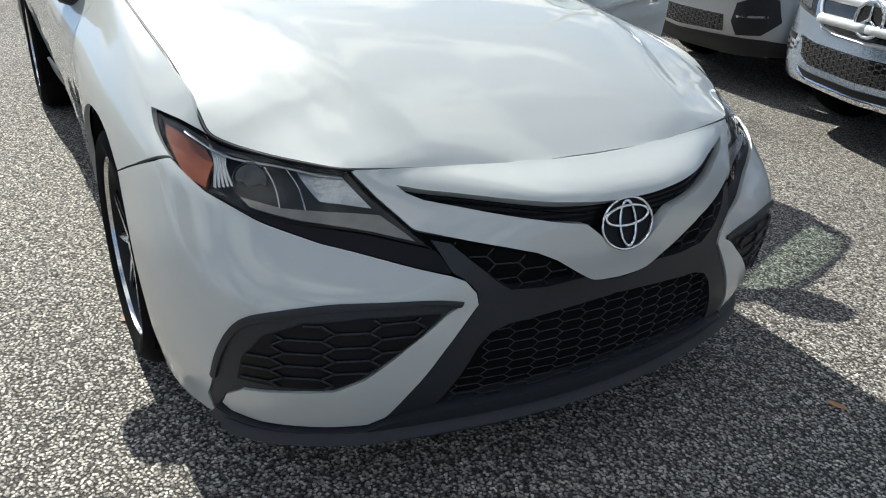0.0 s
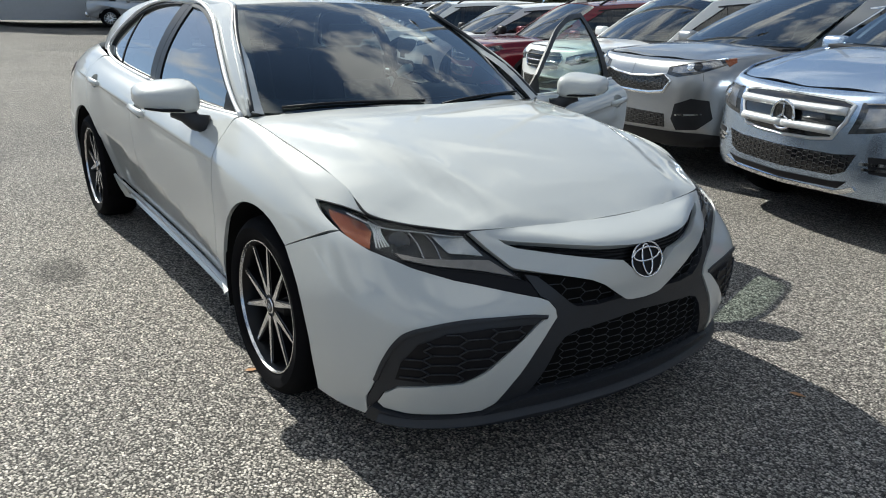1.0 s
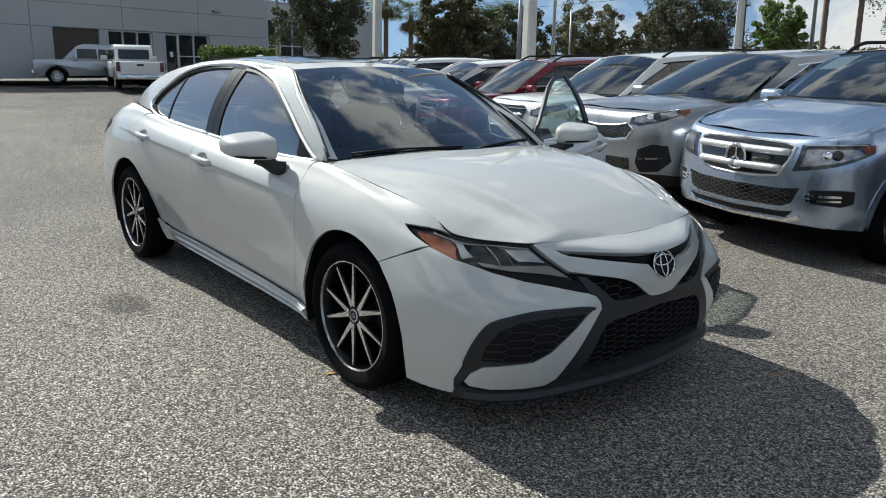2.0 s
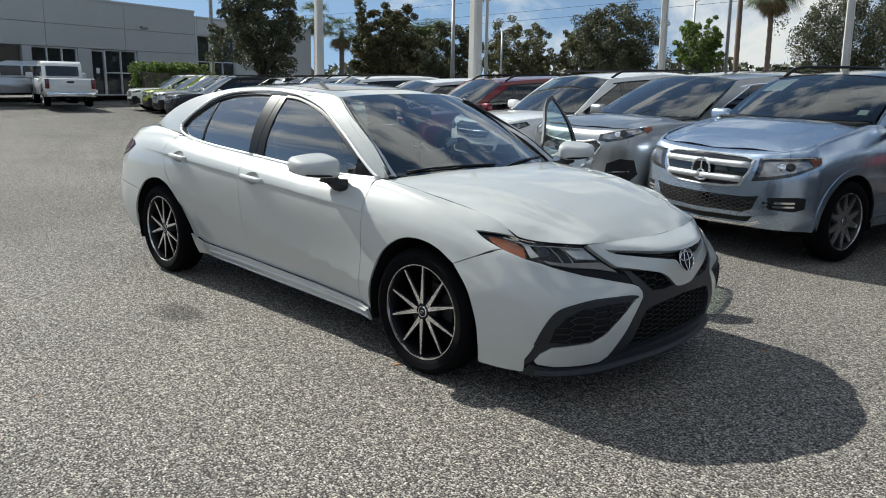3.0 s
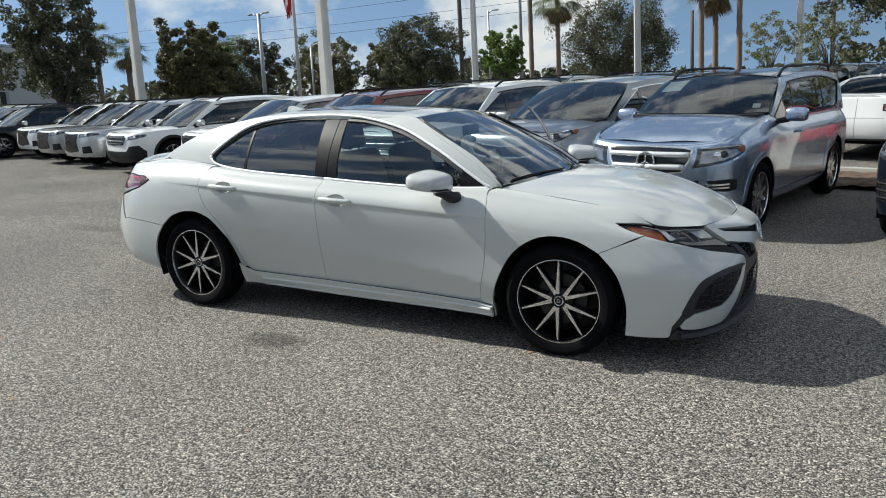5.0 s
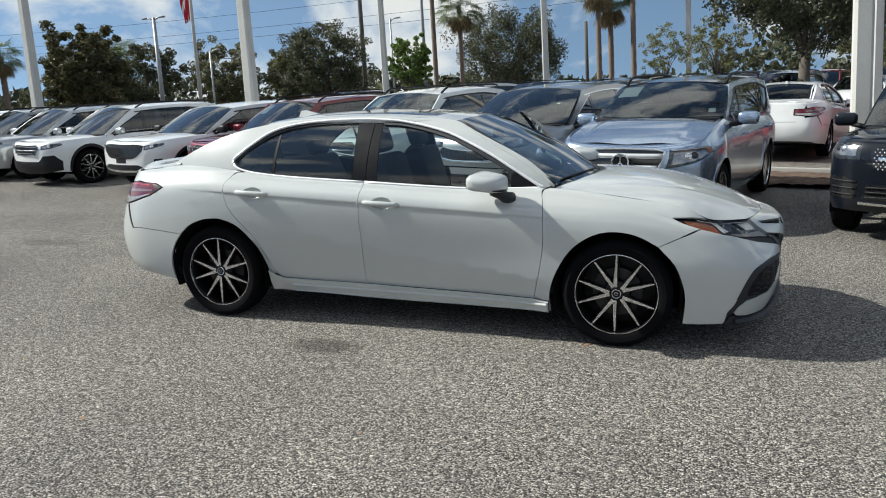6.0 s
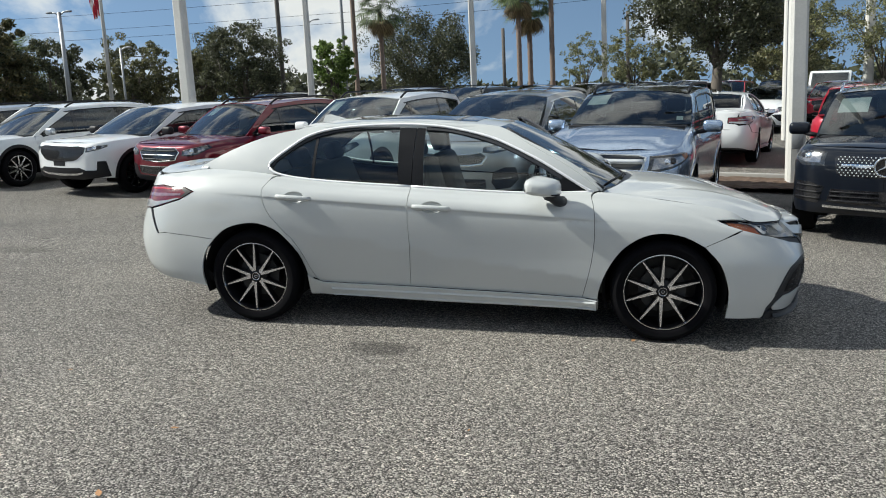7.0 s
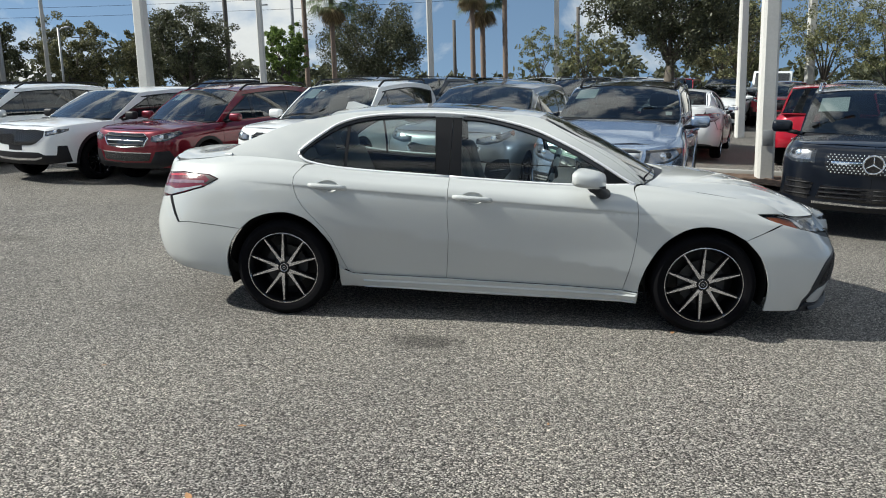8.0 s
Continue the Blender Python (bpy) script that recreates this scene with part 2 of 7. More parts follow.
def box_bm(size, at=(0, 0, 0), bevel=0.0, seg=2, bm=None, rot=None):
    own = bm is None
    bm = bm or bmesh.new()
    m = Matrix.Translation(at) @ (rot.to_4x4() if rot else Matrix()) @ Matrix.Diagonal((*size, 1))
    made = bmesh.ops.create_cube(bm, size=1.0, matrix=m)["verts"]
    if bevel:
        edges = list({e for v in made for e in v.link_edges})
        bmesh.ops.bevel(bm, geom=edges, offset=bevel, segments=seg, profile=0.5, affect="EDGES")
    if own:
        smooth(bm, 35)
    return bm


def lathe(profile, seg=48, axis="Y"):
    """A body of revolution round the axis through the origin; profile: (radius, along)."""
    bm = bmesh.new()
    rings = []
    for r, a in profile:
        ring = []
        for k in range(seg):
            c, s = math.cos(2 * math.pi * k / seg), math.sin(2 * math.pi * k / seg)
            p = (r * c, a, r * s) if axis == "Y" else (r * c, r * s, a)
            ring.append(bm.verts.new(p))
        rings.append(ring)
    for a, b in zip(rings, rings[1:]):
        for k in range(seg):
            bm.faces.new((a[k], a[(k + 1) % seg], b[(k + 1) % seg], b[k]))
    bmesh.ops.recalc_face_normals(bm, faces=bm.faces)
    return smooth(bm, 35)


def tube_bm(points, radius, seg=8, bm=None, taper=None):
    """A round bar along points; taper: radius factor at each point."""
    bm = bm or bmesh.new()
    pts = [Vector(p) for p in points]
    rings = []
    for i, p in enumerate(pts):
        d = (pts[min(i + 1, len(pts) - 1)] - pts[max(i - 1, 0)]).normalized()
        side = d.cross(Vector((0, 0, 1)) if abs(d.z) < 0.9 else Vector((1, 0, 0))).normalized()
        up = side.cross(d)
        r = radius * (taper[i] if taper else 1.0)
        rings.append([bm.verts.new(p + r * (math.cos(2 * math.pi * k / seg) * side + math.sin(2 * math.pi * k / seg) * up)) for k in range(seg)])
    for a, b in zip(rings, rings[1:]):
        for k in range(seg):
            bm.faces.new((a[k], a[(k + 1) % seg], b[(k + 1) % seg], b[k])).smooth = True
    if seg > 2:
        bm.faces.new(rings[0][::-1])
        bm.faces.new(rings[-1])
    return bm


def spline(pts, n=12, closed=False):
    """A smooth curve through points (any dimension), n steps a span."""
    p = np.array(pts, float)
    if closed:
        p = np.vstack([p[-1], p, p[0], p[1]])
    else:
        p = np.vstack([2 * p[0] - p[1], p, 2 * p[-1] - p[-2]])
    out = []
    for i in range(1, len(p) - 2):
        for k in range(n):
            out.append(cat(p[i - 1], p[i], p[i + 1], p[i + 2], k / n))
    if not closed:
        out.append(p[-2])
    return np.array(out)


def cat(a, b, c, d, t):
    return 0.5 * (2 * b + (c - a) * t + (2 * a - 5 * b + 4 * c - d) * t * t + (3 * b - a - 3 * c + d) * t ** 3)


class Loft:
    """A smooth skin over lengthwise lines: lines[v][u] are points (x, y, z) with y to the car's own side."""

    def __init__(self, lines, carve=None):
        self.carve = carve
        g = np.array(lines, float)
        g = np.concatenate([2 * g[:1] - g[1:2], g, 2 * g[-1:] - g[-2:-1]], 0)
        # first and last columns are mirrored when they lie on the middle line
        lo, hi = g[:, 1:2].copy(), g[:, -2:-1].copy()
        if abs(g[1, 0, 1]) < 1e-6:
            lo[..., 1] *= -1
        else:
            lo = 2 * g[:, :1] - g[:, 1:2]
        if abs(g[1, -1, 1]) < 1e-6:
            hi[..., 1] *= -1
        else:
            hi = 2 * g[:, -1:] - g[:, -2:-1]
        self.g = np.concatenate([lo, g, hi], 1)
        self.nv, self.nu = len(lines) - 1, len(lines[0]) - 1
        us, vs = np.meshgrid(np.linspace(0, self.nu, self.nu * 26 + 1), np.linspace(0, self.nv, self.nv * 22 + 1), indexing="ij")
        self.us, self.vs = us.ravel(), vs.ravel()
        self.sample = self.at(self.us, self.vs)

    def at(self, u, v):
        u, v = np.clip(np.asarray(u, float), 0, self.nu), np.clip(np.asarray(v, float), 0, self.nv)
        i, j = np.minimum(u.astype(int), self.nu - 1), np.minimum(v.astype(int), self.nv - 1)
        a, b = (u - i)[..., None], (v - j)[..., None]
        rows = [cat(*[self.g[j + r, i + c] for c in range(4)], a) for r in range(4)]
        p = cat(*rows, b)
        return self.carve(p) if self.carve else p

    def normal(self, u, v, e=0.012):
        du = self.at(np.asarray(u) + e, v) - self.at(np.asarray(u) - e, v)
        dv = self.at(u, np.asarray(v) + e) - self.at(u, np.asarray(v) - e)
        n = np.cross(du, dv)
        return n / np.maximum(np.linalg.norm(n, axis=-1, keepdims=True), 1e-9)

    def find(self, kind, a, b, near=None):
        """(u, v) where the skin has x = a (kind 'x') or y = a (kind 'y') and z = b."""
        k = 0 if kind == "x" else 1
        d = (self.sample[:, k] - a) ** 2 + (self.sample[:, 2] - b) ** 2
        front = self.us > self.nu * 0.60
        if kind == "y":
            d = d + np.where(front, 0, 99)
        elif kind == "x":
            d = d + np.where((self.us > 1.5) & (self.us < self.nu - 1.5), 0, 0.02)
        else:
            d = (self.sample[:, 1] - a) ** 2 + (self.sample[:, 2] - b) ** 2 + np.where(self.us < self.nu * 0.3, 0, 99)
        i = int(np.argmin(d))
        u, v = self.us[i], self.vs[i]
        for _ in range(5):
            p = self.at(u, v)
            e = 1e-3
            pu, pv = (self.at(u + e, v) - p) / e, (self.at(u, v + e) - p) / e
            J = np.array([[pu[k], pv[k]], [pu[2], pv[2]]])
            det = np.linalg.det(J)
            if abs(det) < 1e-4:
                break
            st = np.linalg.solve(J, np.array([a - p[k], b - p[2]]))
            if np.abs(st).max() > 0.25:
                break
            u, v = float(np.clip(u + st[0], 0, self.nu)), float(np.clip(v + st[1], 0, self.nv))
        return u, v


class Sheet:
    """A skin given by a function (a, b) -> point; polygons are drawn in (a, b)."""

    def __init__(self, fn):
        self.fn = fn

    def at(self, a, b):
        a, b = np.broadcast_arrays(np.asarray(a, float), np.asarray(b, float))
        return np.stack(self.fn(a, b), -1)

    def normal(self, a, b, e=0.004):
        a, b = np.asarray(a, float), np.asarray(b, float)
        n = np.cross(self.at(a + e, b) - self.at(a - e, b), self.at(a, b + e) - self.at(a, b - e))
        return n / np.maximum(np.linalg.norm(n, axis=-1, keepdims=True), 1e-9)


def inside(poly, q):
    x, y = q[:, 0][:, None], q[:, 1][:, None]
    x0, y0 = poly[:, 0][None], poly[:, 1][None]
    x1, y1 = np.roll(poly[:, 0], -1)[None], np.roll(poly[:, 1], -1)[None]
    cross = ((y0 > y) != (y1 > y)) & (x < (x1 - x0) * (y - y0) / np.where(y1 == y0, 1e-9, y1 - y0) + x0)
    return cross.sum(1) % 2 == 1


def dense(poly, step):
    p = np.array(poly, float)
    out = []
    for a, b in zip(p, np.roll(p, -1, 0)):
        k = max(1, int(math.ceil(np.abs((b - a) / step).max())))
        out += [a + (b - a) * i / k for i in range(k)]
    return np.array(out)


def panel_mesh(name, skin, poly, step, side=1, lift=0.0, depth=0.012, holes=(), lines=()):
    """A panel of the skin bounded by a polygon in the skin's own coordinates: a smooth outer face with a turned-in rim.
    side -1 is the car's right. lift: metres off the skin."""
    step = np.array(step, float)
    loops = [dense(poly, step)] + [dense(h, step) for h in holes]
    every = np.vstack(loops)
    lo, hi = every.min(0), every.max(0)
    gx, gy = np.meshgrid(np.arange(lo[0] + step[0] / 2, hi[0], step[0]), np.arange(lo[1] + step[1] / 2, hi[1], step[1]), indexing="ij")
    q = np.stack([gx.ravel(), gy.ravel()], 1)
    if len(q):
        keep = inside(loops[0], q)
        for h in loops[1:]:
            keep &= ~inside(h, q)
        q = q[keep]
    if len(q):
        dist = np.min(np.linalg.norm((q[:, None] - every[None]) / step, axis=2), axis=1)
        q = q[dist > 0.45]
    extra, runs = [], []
    for ln in lines:
        ln = np.array(ln, float)
        ok = inside(loops[0], ln)
        if ok.any():
            ok &= np.min(np.linalg.norm((ln[:, None] - every[None]) / step, axis=2), axis=1) > 0.15
        for k in np.nonzero(ok)[0]:
            if k and ok[k - 1] and extra:
                runs.append((len(extra) - 1, len(extra)))
            extra.append(ln[k])
    if extra:
        ex = np.array(extra)
        if len(q):
            q = q[np.min(np.linalg.norm((q[:, None] - ex[None]) / step, axis=2), axis=1) > 0.3]
        runs = [(a + len(every), b + len(every)) for a, b in runs]
        pts = np.vstack([every, ex, q]) if len(q) else np.vstack([every, ex])
    else:
        pts = np.vstack([every, q]) if len(q) else every
    faces, edges, at = [list(range(len(loops[0])))], [], len(loops[0])
    for lp in loops[1:]:
        edges += [(at + k, at + (k + 1) % len(lp)) for k in range(len(lp))]
        at += len(lp)
    edges += runs
    # triangulate in coordinates scaled so that one step is one unit
    v2, _, tris, *_ = delaunay_2d_cdt([Vector((float(a), float(b))) for a, b in pts / step], edges, faces, 1, 1e-5)
    uv = np.array([(v[0], v[1]) for v in v2]) * step
    if holes:
        mids = np.array([uv[list(t)].mean(0) for t in tris])
        out_ = np.ones(len(tris), bool)
        for h in loops[1:]:
            out_ &= ~inside(h, mids)
        tris = [t for t, k in zip(tris, out_) if k]
    P, N = skin.at(uv[:, 0], uv[:, 1]), skin.normal(uv[:, 0], uv[:, 1])
    if skin_sign(skin) < 0:
        N = -N
    P = P + N * lift
    count = {}
    for t in tris:
        for a, b in zip(t, t[1:] + t[:1]):
            count[(a, b)] = 1
    rim = [e for e in count if (e[1], e[0]) not in count]
    verts, normals, out = [tuple(p) for p in P], [tuple(n) for n in N], []
    loopn = []
    flip = None
    for t in tris:
        a, b, c = P[t[0]], P[t[1]], P[t[2]]
        t = list(t)
        if np.dot(np.cross(b - a, c - a), N[t[0]] + N[t[1]] + N[t[2]]) < 0:
            t.reverse()
        out.append(t)
        loopn += [normals[i] for i in t]
    if depth:
        for a, b in rim:
            i = len(verts)
            pa, pb = P[a], P[b]
            verts += [tuple(pa), tuple(pb), tuple(pb - N[b] * depth), tuple(pa - N[a] * depth)]
            fn = np.cross(pb - pa, -N[a])
            fn = fn / max(np.linalg.norm(fn), 1e-9)
            quad = [i, i + 1, i + 2, i + 3]
            out.append(quad)
            loopn += [tuple(fn)] * 4
    V = np.array(verts)
    L = np.array(loopn)
    if side < 0:
        V = V * (1, -1, 1)
        L = L * (1, -1, 1)
        fl, k = [], 0
        for t in out:
            fl += [L[k + j] for j in range(len(t) - 1, -1, -1)]
            k += len(t)
        L = np.array(fl)
        out = [t[::-1] for t in out]
    me = bpy.data.meshes.new(name)
    me.from_pydata(V.tolist(), [], out)
    me.polygons.foreach_set("use_smooth", [True] * len(me.polygons))
    me.normals_split_custom_set(L.tolist())
    return me


def skin_sign(skin):
    return SIGNS.get(id(skin), 1)


SIGNS = {}


def outward(skin, sign):
    """Notes whether the skin's own normal points out (1) or in (-1)."""
    SIGNS[id(skin)] = sign
    return skin


def strip_mesh(name, skin, line, half, side=1, lift=0.003, depth=0.006, closed=False):
    """A narrow moulding along a line on the skin; half: half its width in skin coordinates."""
    p = np.array(line, float)
    d = np.roll(p, -1, 0) - np.roll(p, 1, 0)
    if not closed:
        d[0], d[-1] = p[1] - p[0], p[-1] - p[-2]
    d = d / np.maximum(np.linalg.norm(d, axis=1, keepdims=True), 1e-9)
    nrm = np.stack([-d[:, 1], d[:, 0]], 1)
    a, b = p + nrm * half, p - nrm * half
    A, B, C = skin.at(a[:, 0], a[:, 1]), skin.at(p[:, 0], p[:, 1]), skin.at(b[:, 0], b[:, 1])
    N = skin.normal(p[:, 0], p[:, 1]) * skin_sign(skin)
    rows = [A - N * depth, A + N * lift * 0.6, B + N * lift, C + N * lift * 0.6, C - N * depth]
    bm = bmesh.new()
    vs = [[bm.verts.new((q[0], q[1] * side, q[2])) for q in r] for r in rows]
    n = len(p)
    for r0, r1 in zip(vs, vs[1:]):
        for k in range(n if closed else n - 1):
            bm.faces.new((r0[k], r0[(k + 1) % n], r1[(k + 1) % n], r1[k]))
    bmesh.ops.recalc_face_normals(bm, faces=bm.faces)
    return smooth(bm, 60)


def fine(spec, n=4):
    """Outline points with straight steps put between neighbours of one kind."""
    out = []
    for a, b in zip(spec, list(spec[1:]) + [None]):
        out.append(a)
        if b and a[0] == b[0] and a[0] in "yxr":
            out += [(a[0], a[1] + (b[1] - a[1]) * k / n, a[2] + (b[2] - a[2]) * k / n) for k in range(1, n)]
    return out


def bowed(spec, n=5):
    """A smooth open line through outline points of one kind."""
    return [(spec[0][0], float(p[0]), float(p[1])) for p in spline([(s[1], s[2]) for s in spec], n)]


def uv_of(skin, spec):
    """Skin coordinates of outline points: ('x', x, z) on the flank, ('y', y, z) on the nose, ('r', y, z) on the tail, ('uv', u, v)."""
    return np.array([(s[1], s[2]) if s[0] == "uv" else skin.find(*s) for s in spec])


def inset(skin, poly, gap, step):
    """The outline drawn in by a gap, in metres."""
    p = dense(poly, np.array(step, float))
    e = 0.01
    pu = np.linalg.norm(skin.at(p[:, 0] + e, p[:, 1]) - skin.at(p[:, 0] - e, p[:, 1]), axis=1) / (2 * e)
    pv = np.linalg.norm(skin.at(p[:, 0], p[:, 1] + e) - skin.at(p[:, 0], p[:, 1] - e), axis=1) / (2 * e)
    pu, pv = np.maximum(pu, 0.03), np.maximum(pv, 0.03)
    area = np.sum(p[:, 0] * np.roll(p[:, 1], -1) - np.roll(p[:, 0], -1) * p[:, 1])
    d = (np.roll(p, -1, 0) - np.roll(p, 1, 0)) * np.stack([pu, pv], 1)
    d = d / np.maximum(np.linalg.norm(d, axis=1, keepdims=True), 1e-9)
    nrm = np.stack([-d[:, 1], d[:, 0]], 1) * (1 if area > 0 else -1)
    return p + nrm * gap / np.stack([pu, pv], 1)


def honeycomb(skin, poly, cw, ch, thick, side, lift, kind="y", wave=0.0):
    """Hexagonal lattice bars over an outline drawn as (y, z) or (x, z) on the nose or flank."""
    bm = bmesh.new()
    poly = np.array(poly, float)
    lo, hi = poly.min(0), poly.max(0)
    segs = []
    nx, nz = int((hi[0] - lo[0]) / (cw * 0.75)) + 2, int((hi[1] - lo[1]) / ch) + 2
    for i in range(nx):
        for j in range(nz):
            cx, cz = lo[0] + i * cw * 0.75, lo[1] + j * ch + (ch / 2 if i % 2 else 0)
            hexa = [(cx - cw * .47, cz), (cx - cw * .28, cz + ch / 2), (cx + cw * .28, cz + ch / 2), (cx + cw * .47, cz)]
            segs += list(zip(hexa, hexa[1:]))
    mids = np.array([((a[0] + b[0]) / 2, (a[1] + b[1]) / 2) for a, b in segs])
    ok = inside(poly, mids)
    cache = {}

    def spot(p):
        k = (round(p[0], 4), round(p[1], 4))
        if k not in cache:
            u, v = skin.find(kind, abs(p[0]) if kind == "y" else p[0], p[1])
            q = skin.at(u, v) + skin.normal(u, v) * skin_sign(skin) * lift
            cache[k] = Vector((q[0], q[1] * (-side if kind == "y" and p[0] < 0 else side), q[2]))
        return cache[k]

    def clipped(a, b):
        # the bar's end drawn back to the outline
        for k in range(10):
            q = (b[0] + (a[0] - b[0]) * k / 10, b[1] + (a[1] - b[1]) * k / 10)
            if inside(poly, np.array([q]))[0]:
                return q
        return b

    for (a, b), good in zip(segs, ok):
        if good:
            tube_bm([spot(clipped(b, a)), spot(clipped(a, b))], thick, 4, bm)
    return bm

# ---- the grey-white sedan: lengthwise lines of its body, from tail middle round the flank to nose middle ----
XS = [(-2.38, 0), (-2.37, .42), (-2.30, .68), (-2.10, .82), (-1.80, .875), (-1.41, .88), (-.95, .86), (-.28, .855), (.45, .855), (.95, .865), (1.41, .88), (1.80, .875), (2.00, .83), (2.14, .74), (2.24, .58), (2.30, .40), (2.34, .20), (2.355, 0)]
LINE_FOOT = [(x, y, z) for (x, y), z in zip(XS, [.30, .30, .29, .27, .25, .22, .205, .19, .19, .19, .18, .175, .17, .165, .165, .17, .175, .18])]
LINE_LOW = [(-2.45, 0, .40), (-2.44, .44, .40), (-2.36, .72, .40), (-2.13, .86, .38), (-1.80, .905, .36), (-1.41, .91, .34), (-.95, .885, .31), (-.28, .875, .30), (.45, .875, .30),
            (.95, .89, .30), (1.41, .91, .32), (1.80, .905, .34), (2.03, .865, .34), (2.17, .785, .34), (2.28, .63, .34), (2.345, .44, .34), (2.385, .22, .34), (2.40, 0, .34)]
LINE_MID = [(-2.47, 0, .60), (-2.46, .45, .60), (-2.39, .72, .60), (-2.16, .865, .58), (-1.80, .915, .56), (-1.41, .925, .54), (-.95, .898, .52), (-.28, .890, .50), (.45, .890, .50),
            (.95, .905, .52), (1.41, .925, .54), (1.80, .91, .54), (2.03, .868, .54), (2.18, .79, .53), (2.285, .64, .52), (2.345, .45, .52), (2.38, .22, .52), (2.395, 0, .52)]
LINE_CREASE = [(-2.42, 0, .84), (-2.41, .45, .84), (-2.33, .70, .84), (-2.12, .83, .86), (-1.80, .880, .89), (-1.41, .90, .90), (-.95, .905, .885), (-.28, .908, .86), (.45, .908, .82),
               (.95, .908, .79), (1.41, .905, .76), (1.80, .870, .718), (2.00, .815, .690), (2.13, .725, .665), (2.22, .575, .645), (2.31, .43, .625), (2.385, .22, .625), (2.405, 0, .625)]
LINE_BELT = [(-2.38, 0, 1.02), (-2.37, .45, 1.02), (-2.27, .64, 1.01), (-2.08, .74, 1.01), (-1.80, .79, 1.03), (-1.41, .805, 1.04), (-.95, .815, 1.00), (-.28, .815, .965), (.45, .81, .935),
             (.95, .81, .935), (1.41, .828, .885), (1.74, .832, .795), (1.955, .785, .745), (2.075, .68, .735), (2.175, .56, .725), (2.26, .38, .735), (2.355, .20, .725), (2.375, 0, .72)]
LINE_SEAM = [(-2.36, 0, 1.06), (-2.35, .42, 1.06), (-2.22, .62, 1.05), (-2.05, .68, 1.06), (-1.80, .70, 1.09), (-1.41, .755, 1.075), (-.95, .775, 1.02), (-.28, .775, .985), (.45, .775, .955),
             (1.00, .772, .965), (1.41, .768, .918), (1.78, .763, .862), (1.925, .752, .787), (2.05, .635, .780), (2.15, .552, .770), (2.205, .36, .771), (2.24, .19, .769), (2.25, 0, .768)]
SEAM = 5.0


def crease_z(x):
    """Height of the shoulder line along the doors."""
    return 0.935 - 0.052 * (x + 1.59)


def shoulder_cut(p):
    """Draws the doors in just below the shoulder line, fading downwards and towards the ends."""
    x, z = p[..., 0], p[..., 2]
    d = crease_z(x) - z
    ends = np.clip((x + 1.75) / 0.5, 0, 1) * np.clip((1.12 - x) / 0.25, 0, 1)
    flank_ = (np.abs(x) < 2.0) & (p[..., 1] > 0.6)
    step = np.clip(d / 0.014, 0, 1)
    cut = np.where(flank_, ends * step * 0.0085 * np.exp(-np.maximum(d - 0.014, 0) / 0.30), 0.0)
    # the doors fall away towards the sill
    e = 0.565 - 0.135 * (x + 0.28) - z
    e = np.maximum(e + 0.03, 0)
    low = np.where(flank_, np.minimum(e * e / 0.12, np.maximum(e - 0.03, 0)) * 0.25, 0) * np.clip((x + 1.25) / 0.3, 0, 1) * np.clip((1.1 - x) / 0.2, 0, 1)
    q = p.copy()
    q[..., 1] = p[..., 1] - cut - low
    return q


SKIN = outward(Loft([LINE_FOOT, LINE_LOW, LINE_MID, LINE_CREASE, LINE_BELT, LINE_SEAM], shoulder_cut), -1)
CREASE_LINES = [[SKIN.find("x", x, float(crease_z(x)) + dz) for x in np.arange(-1.75, 1.10, .045)] for dz in (.010, .001, -.007, -.0145, -.040)]
STEP = (0.07, 0.14)


def cabin_y(x, z):
    """Half width of the glasshouse at a place of the side view."""
    h = z - 0.97
    y = 0.768 - 0.175 * h - 0.92 * h * h
    back, fore = np.maximum(0, -1.2 - x), np.maximum(0, x - 0.2)
    return y - 0.20 * back * back - 0.02 * fore * fore


CABIN = outward(Sheet(lambda x, z: (x, cabin_y(x, z), z)), -1)
CSTEP = (0.035, 0.03)


def table(pairs):
    xs, ys = [p[0] for p in pairs], [p[1] for p in pairs]
    return lambda x: np.interp(x, xs, ys)


def smooth_table(pairs):
    c = spline(sorted(pairs), 10)
    return lambda x: np.interp(x, c[:, 0], c[:, 1])


HOOD_MID = smooth_table([(.9, .995), (1.05, 1.0), (1.21, 1.008), (1.52, .991), (1.77, .946), (2.02, .870), (2.15, .815), (2.26, .761)])


def soft_table(pairs, width):
    """A table smoothed along its length."""
    xs = np.linspace(pairs[0][0], pairs[-1][0], 400)
    ys = np.interp(xs, [p[0] for p in pairs], [p[1] for p in pairs])
    w = np.exp(-0.5 * ((xs[:, None] - xs[None]) / width) ** 2)
    ys = (w * ys[None]).sum(1) / w.sum(1)
    return lambda x: np.interp(x, xs, ys)


HOOD_EDGE = soft_table([(.8, .975), (1.0, .964), (1.17, .95), (1.41, .918), (1.62, .887), (1.72, .866), (1.80, .843), (1.86, .820), (1.925, .786), (1.98, .775), (2.05, .770), (2.15, .766), (2.25, .763), (2.4, .74)], .028)
HOOD_HALF = soft_table([(.8, .772), (1.41, .768), (1.78, .763), (1.92, .760), (2.05, .656), (2.155, .558), (2.21, .36), (2.245, .19), (2.255, .12), (2.4, .10)], .014)


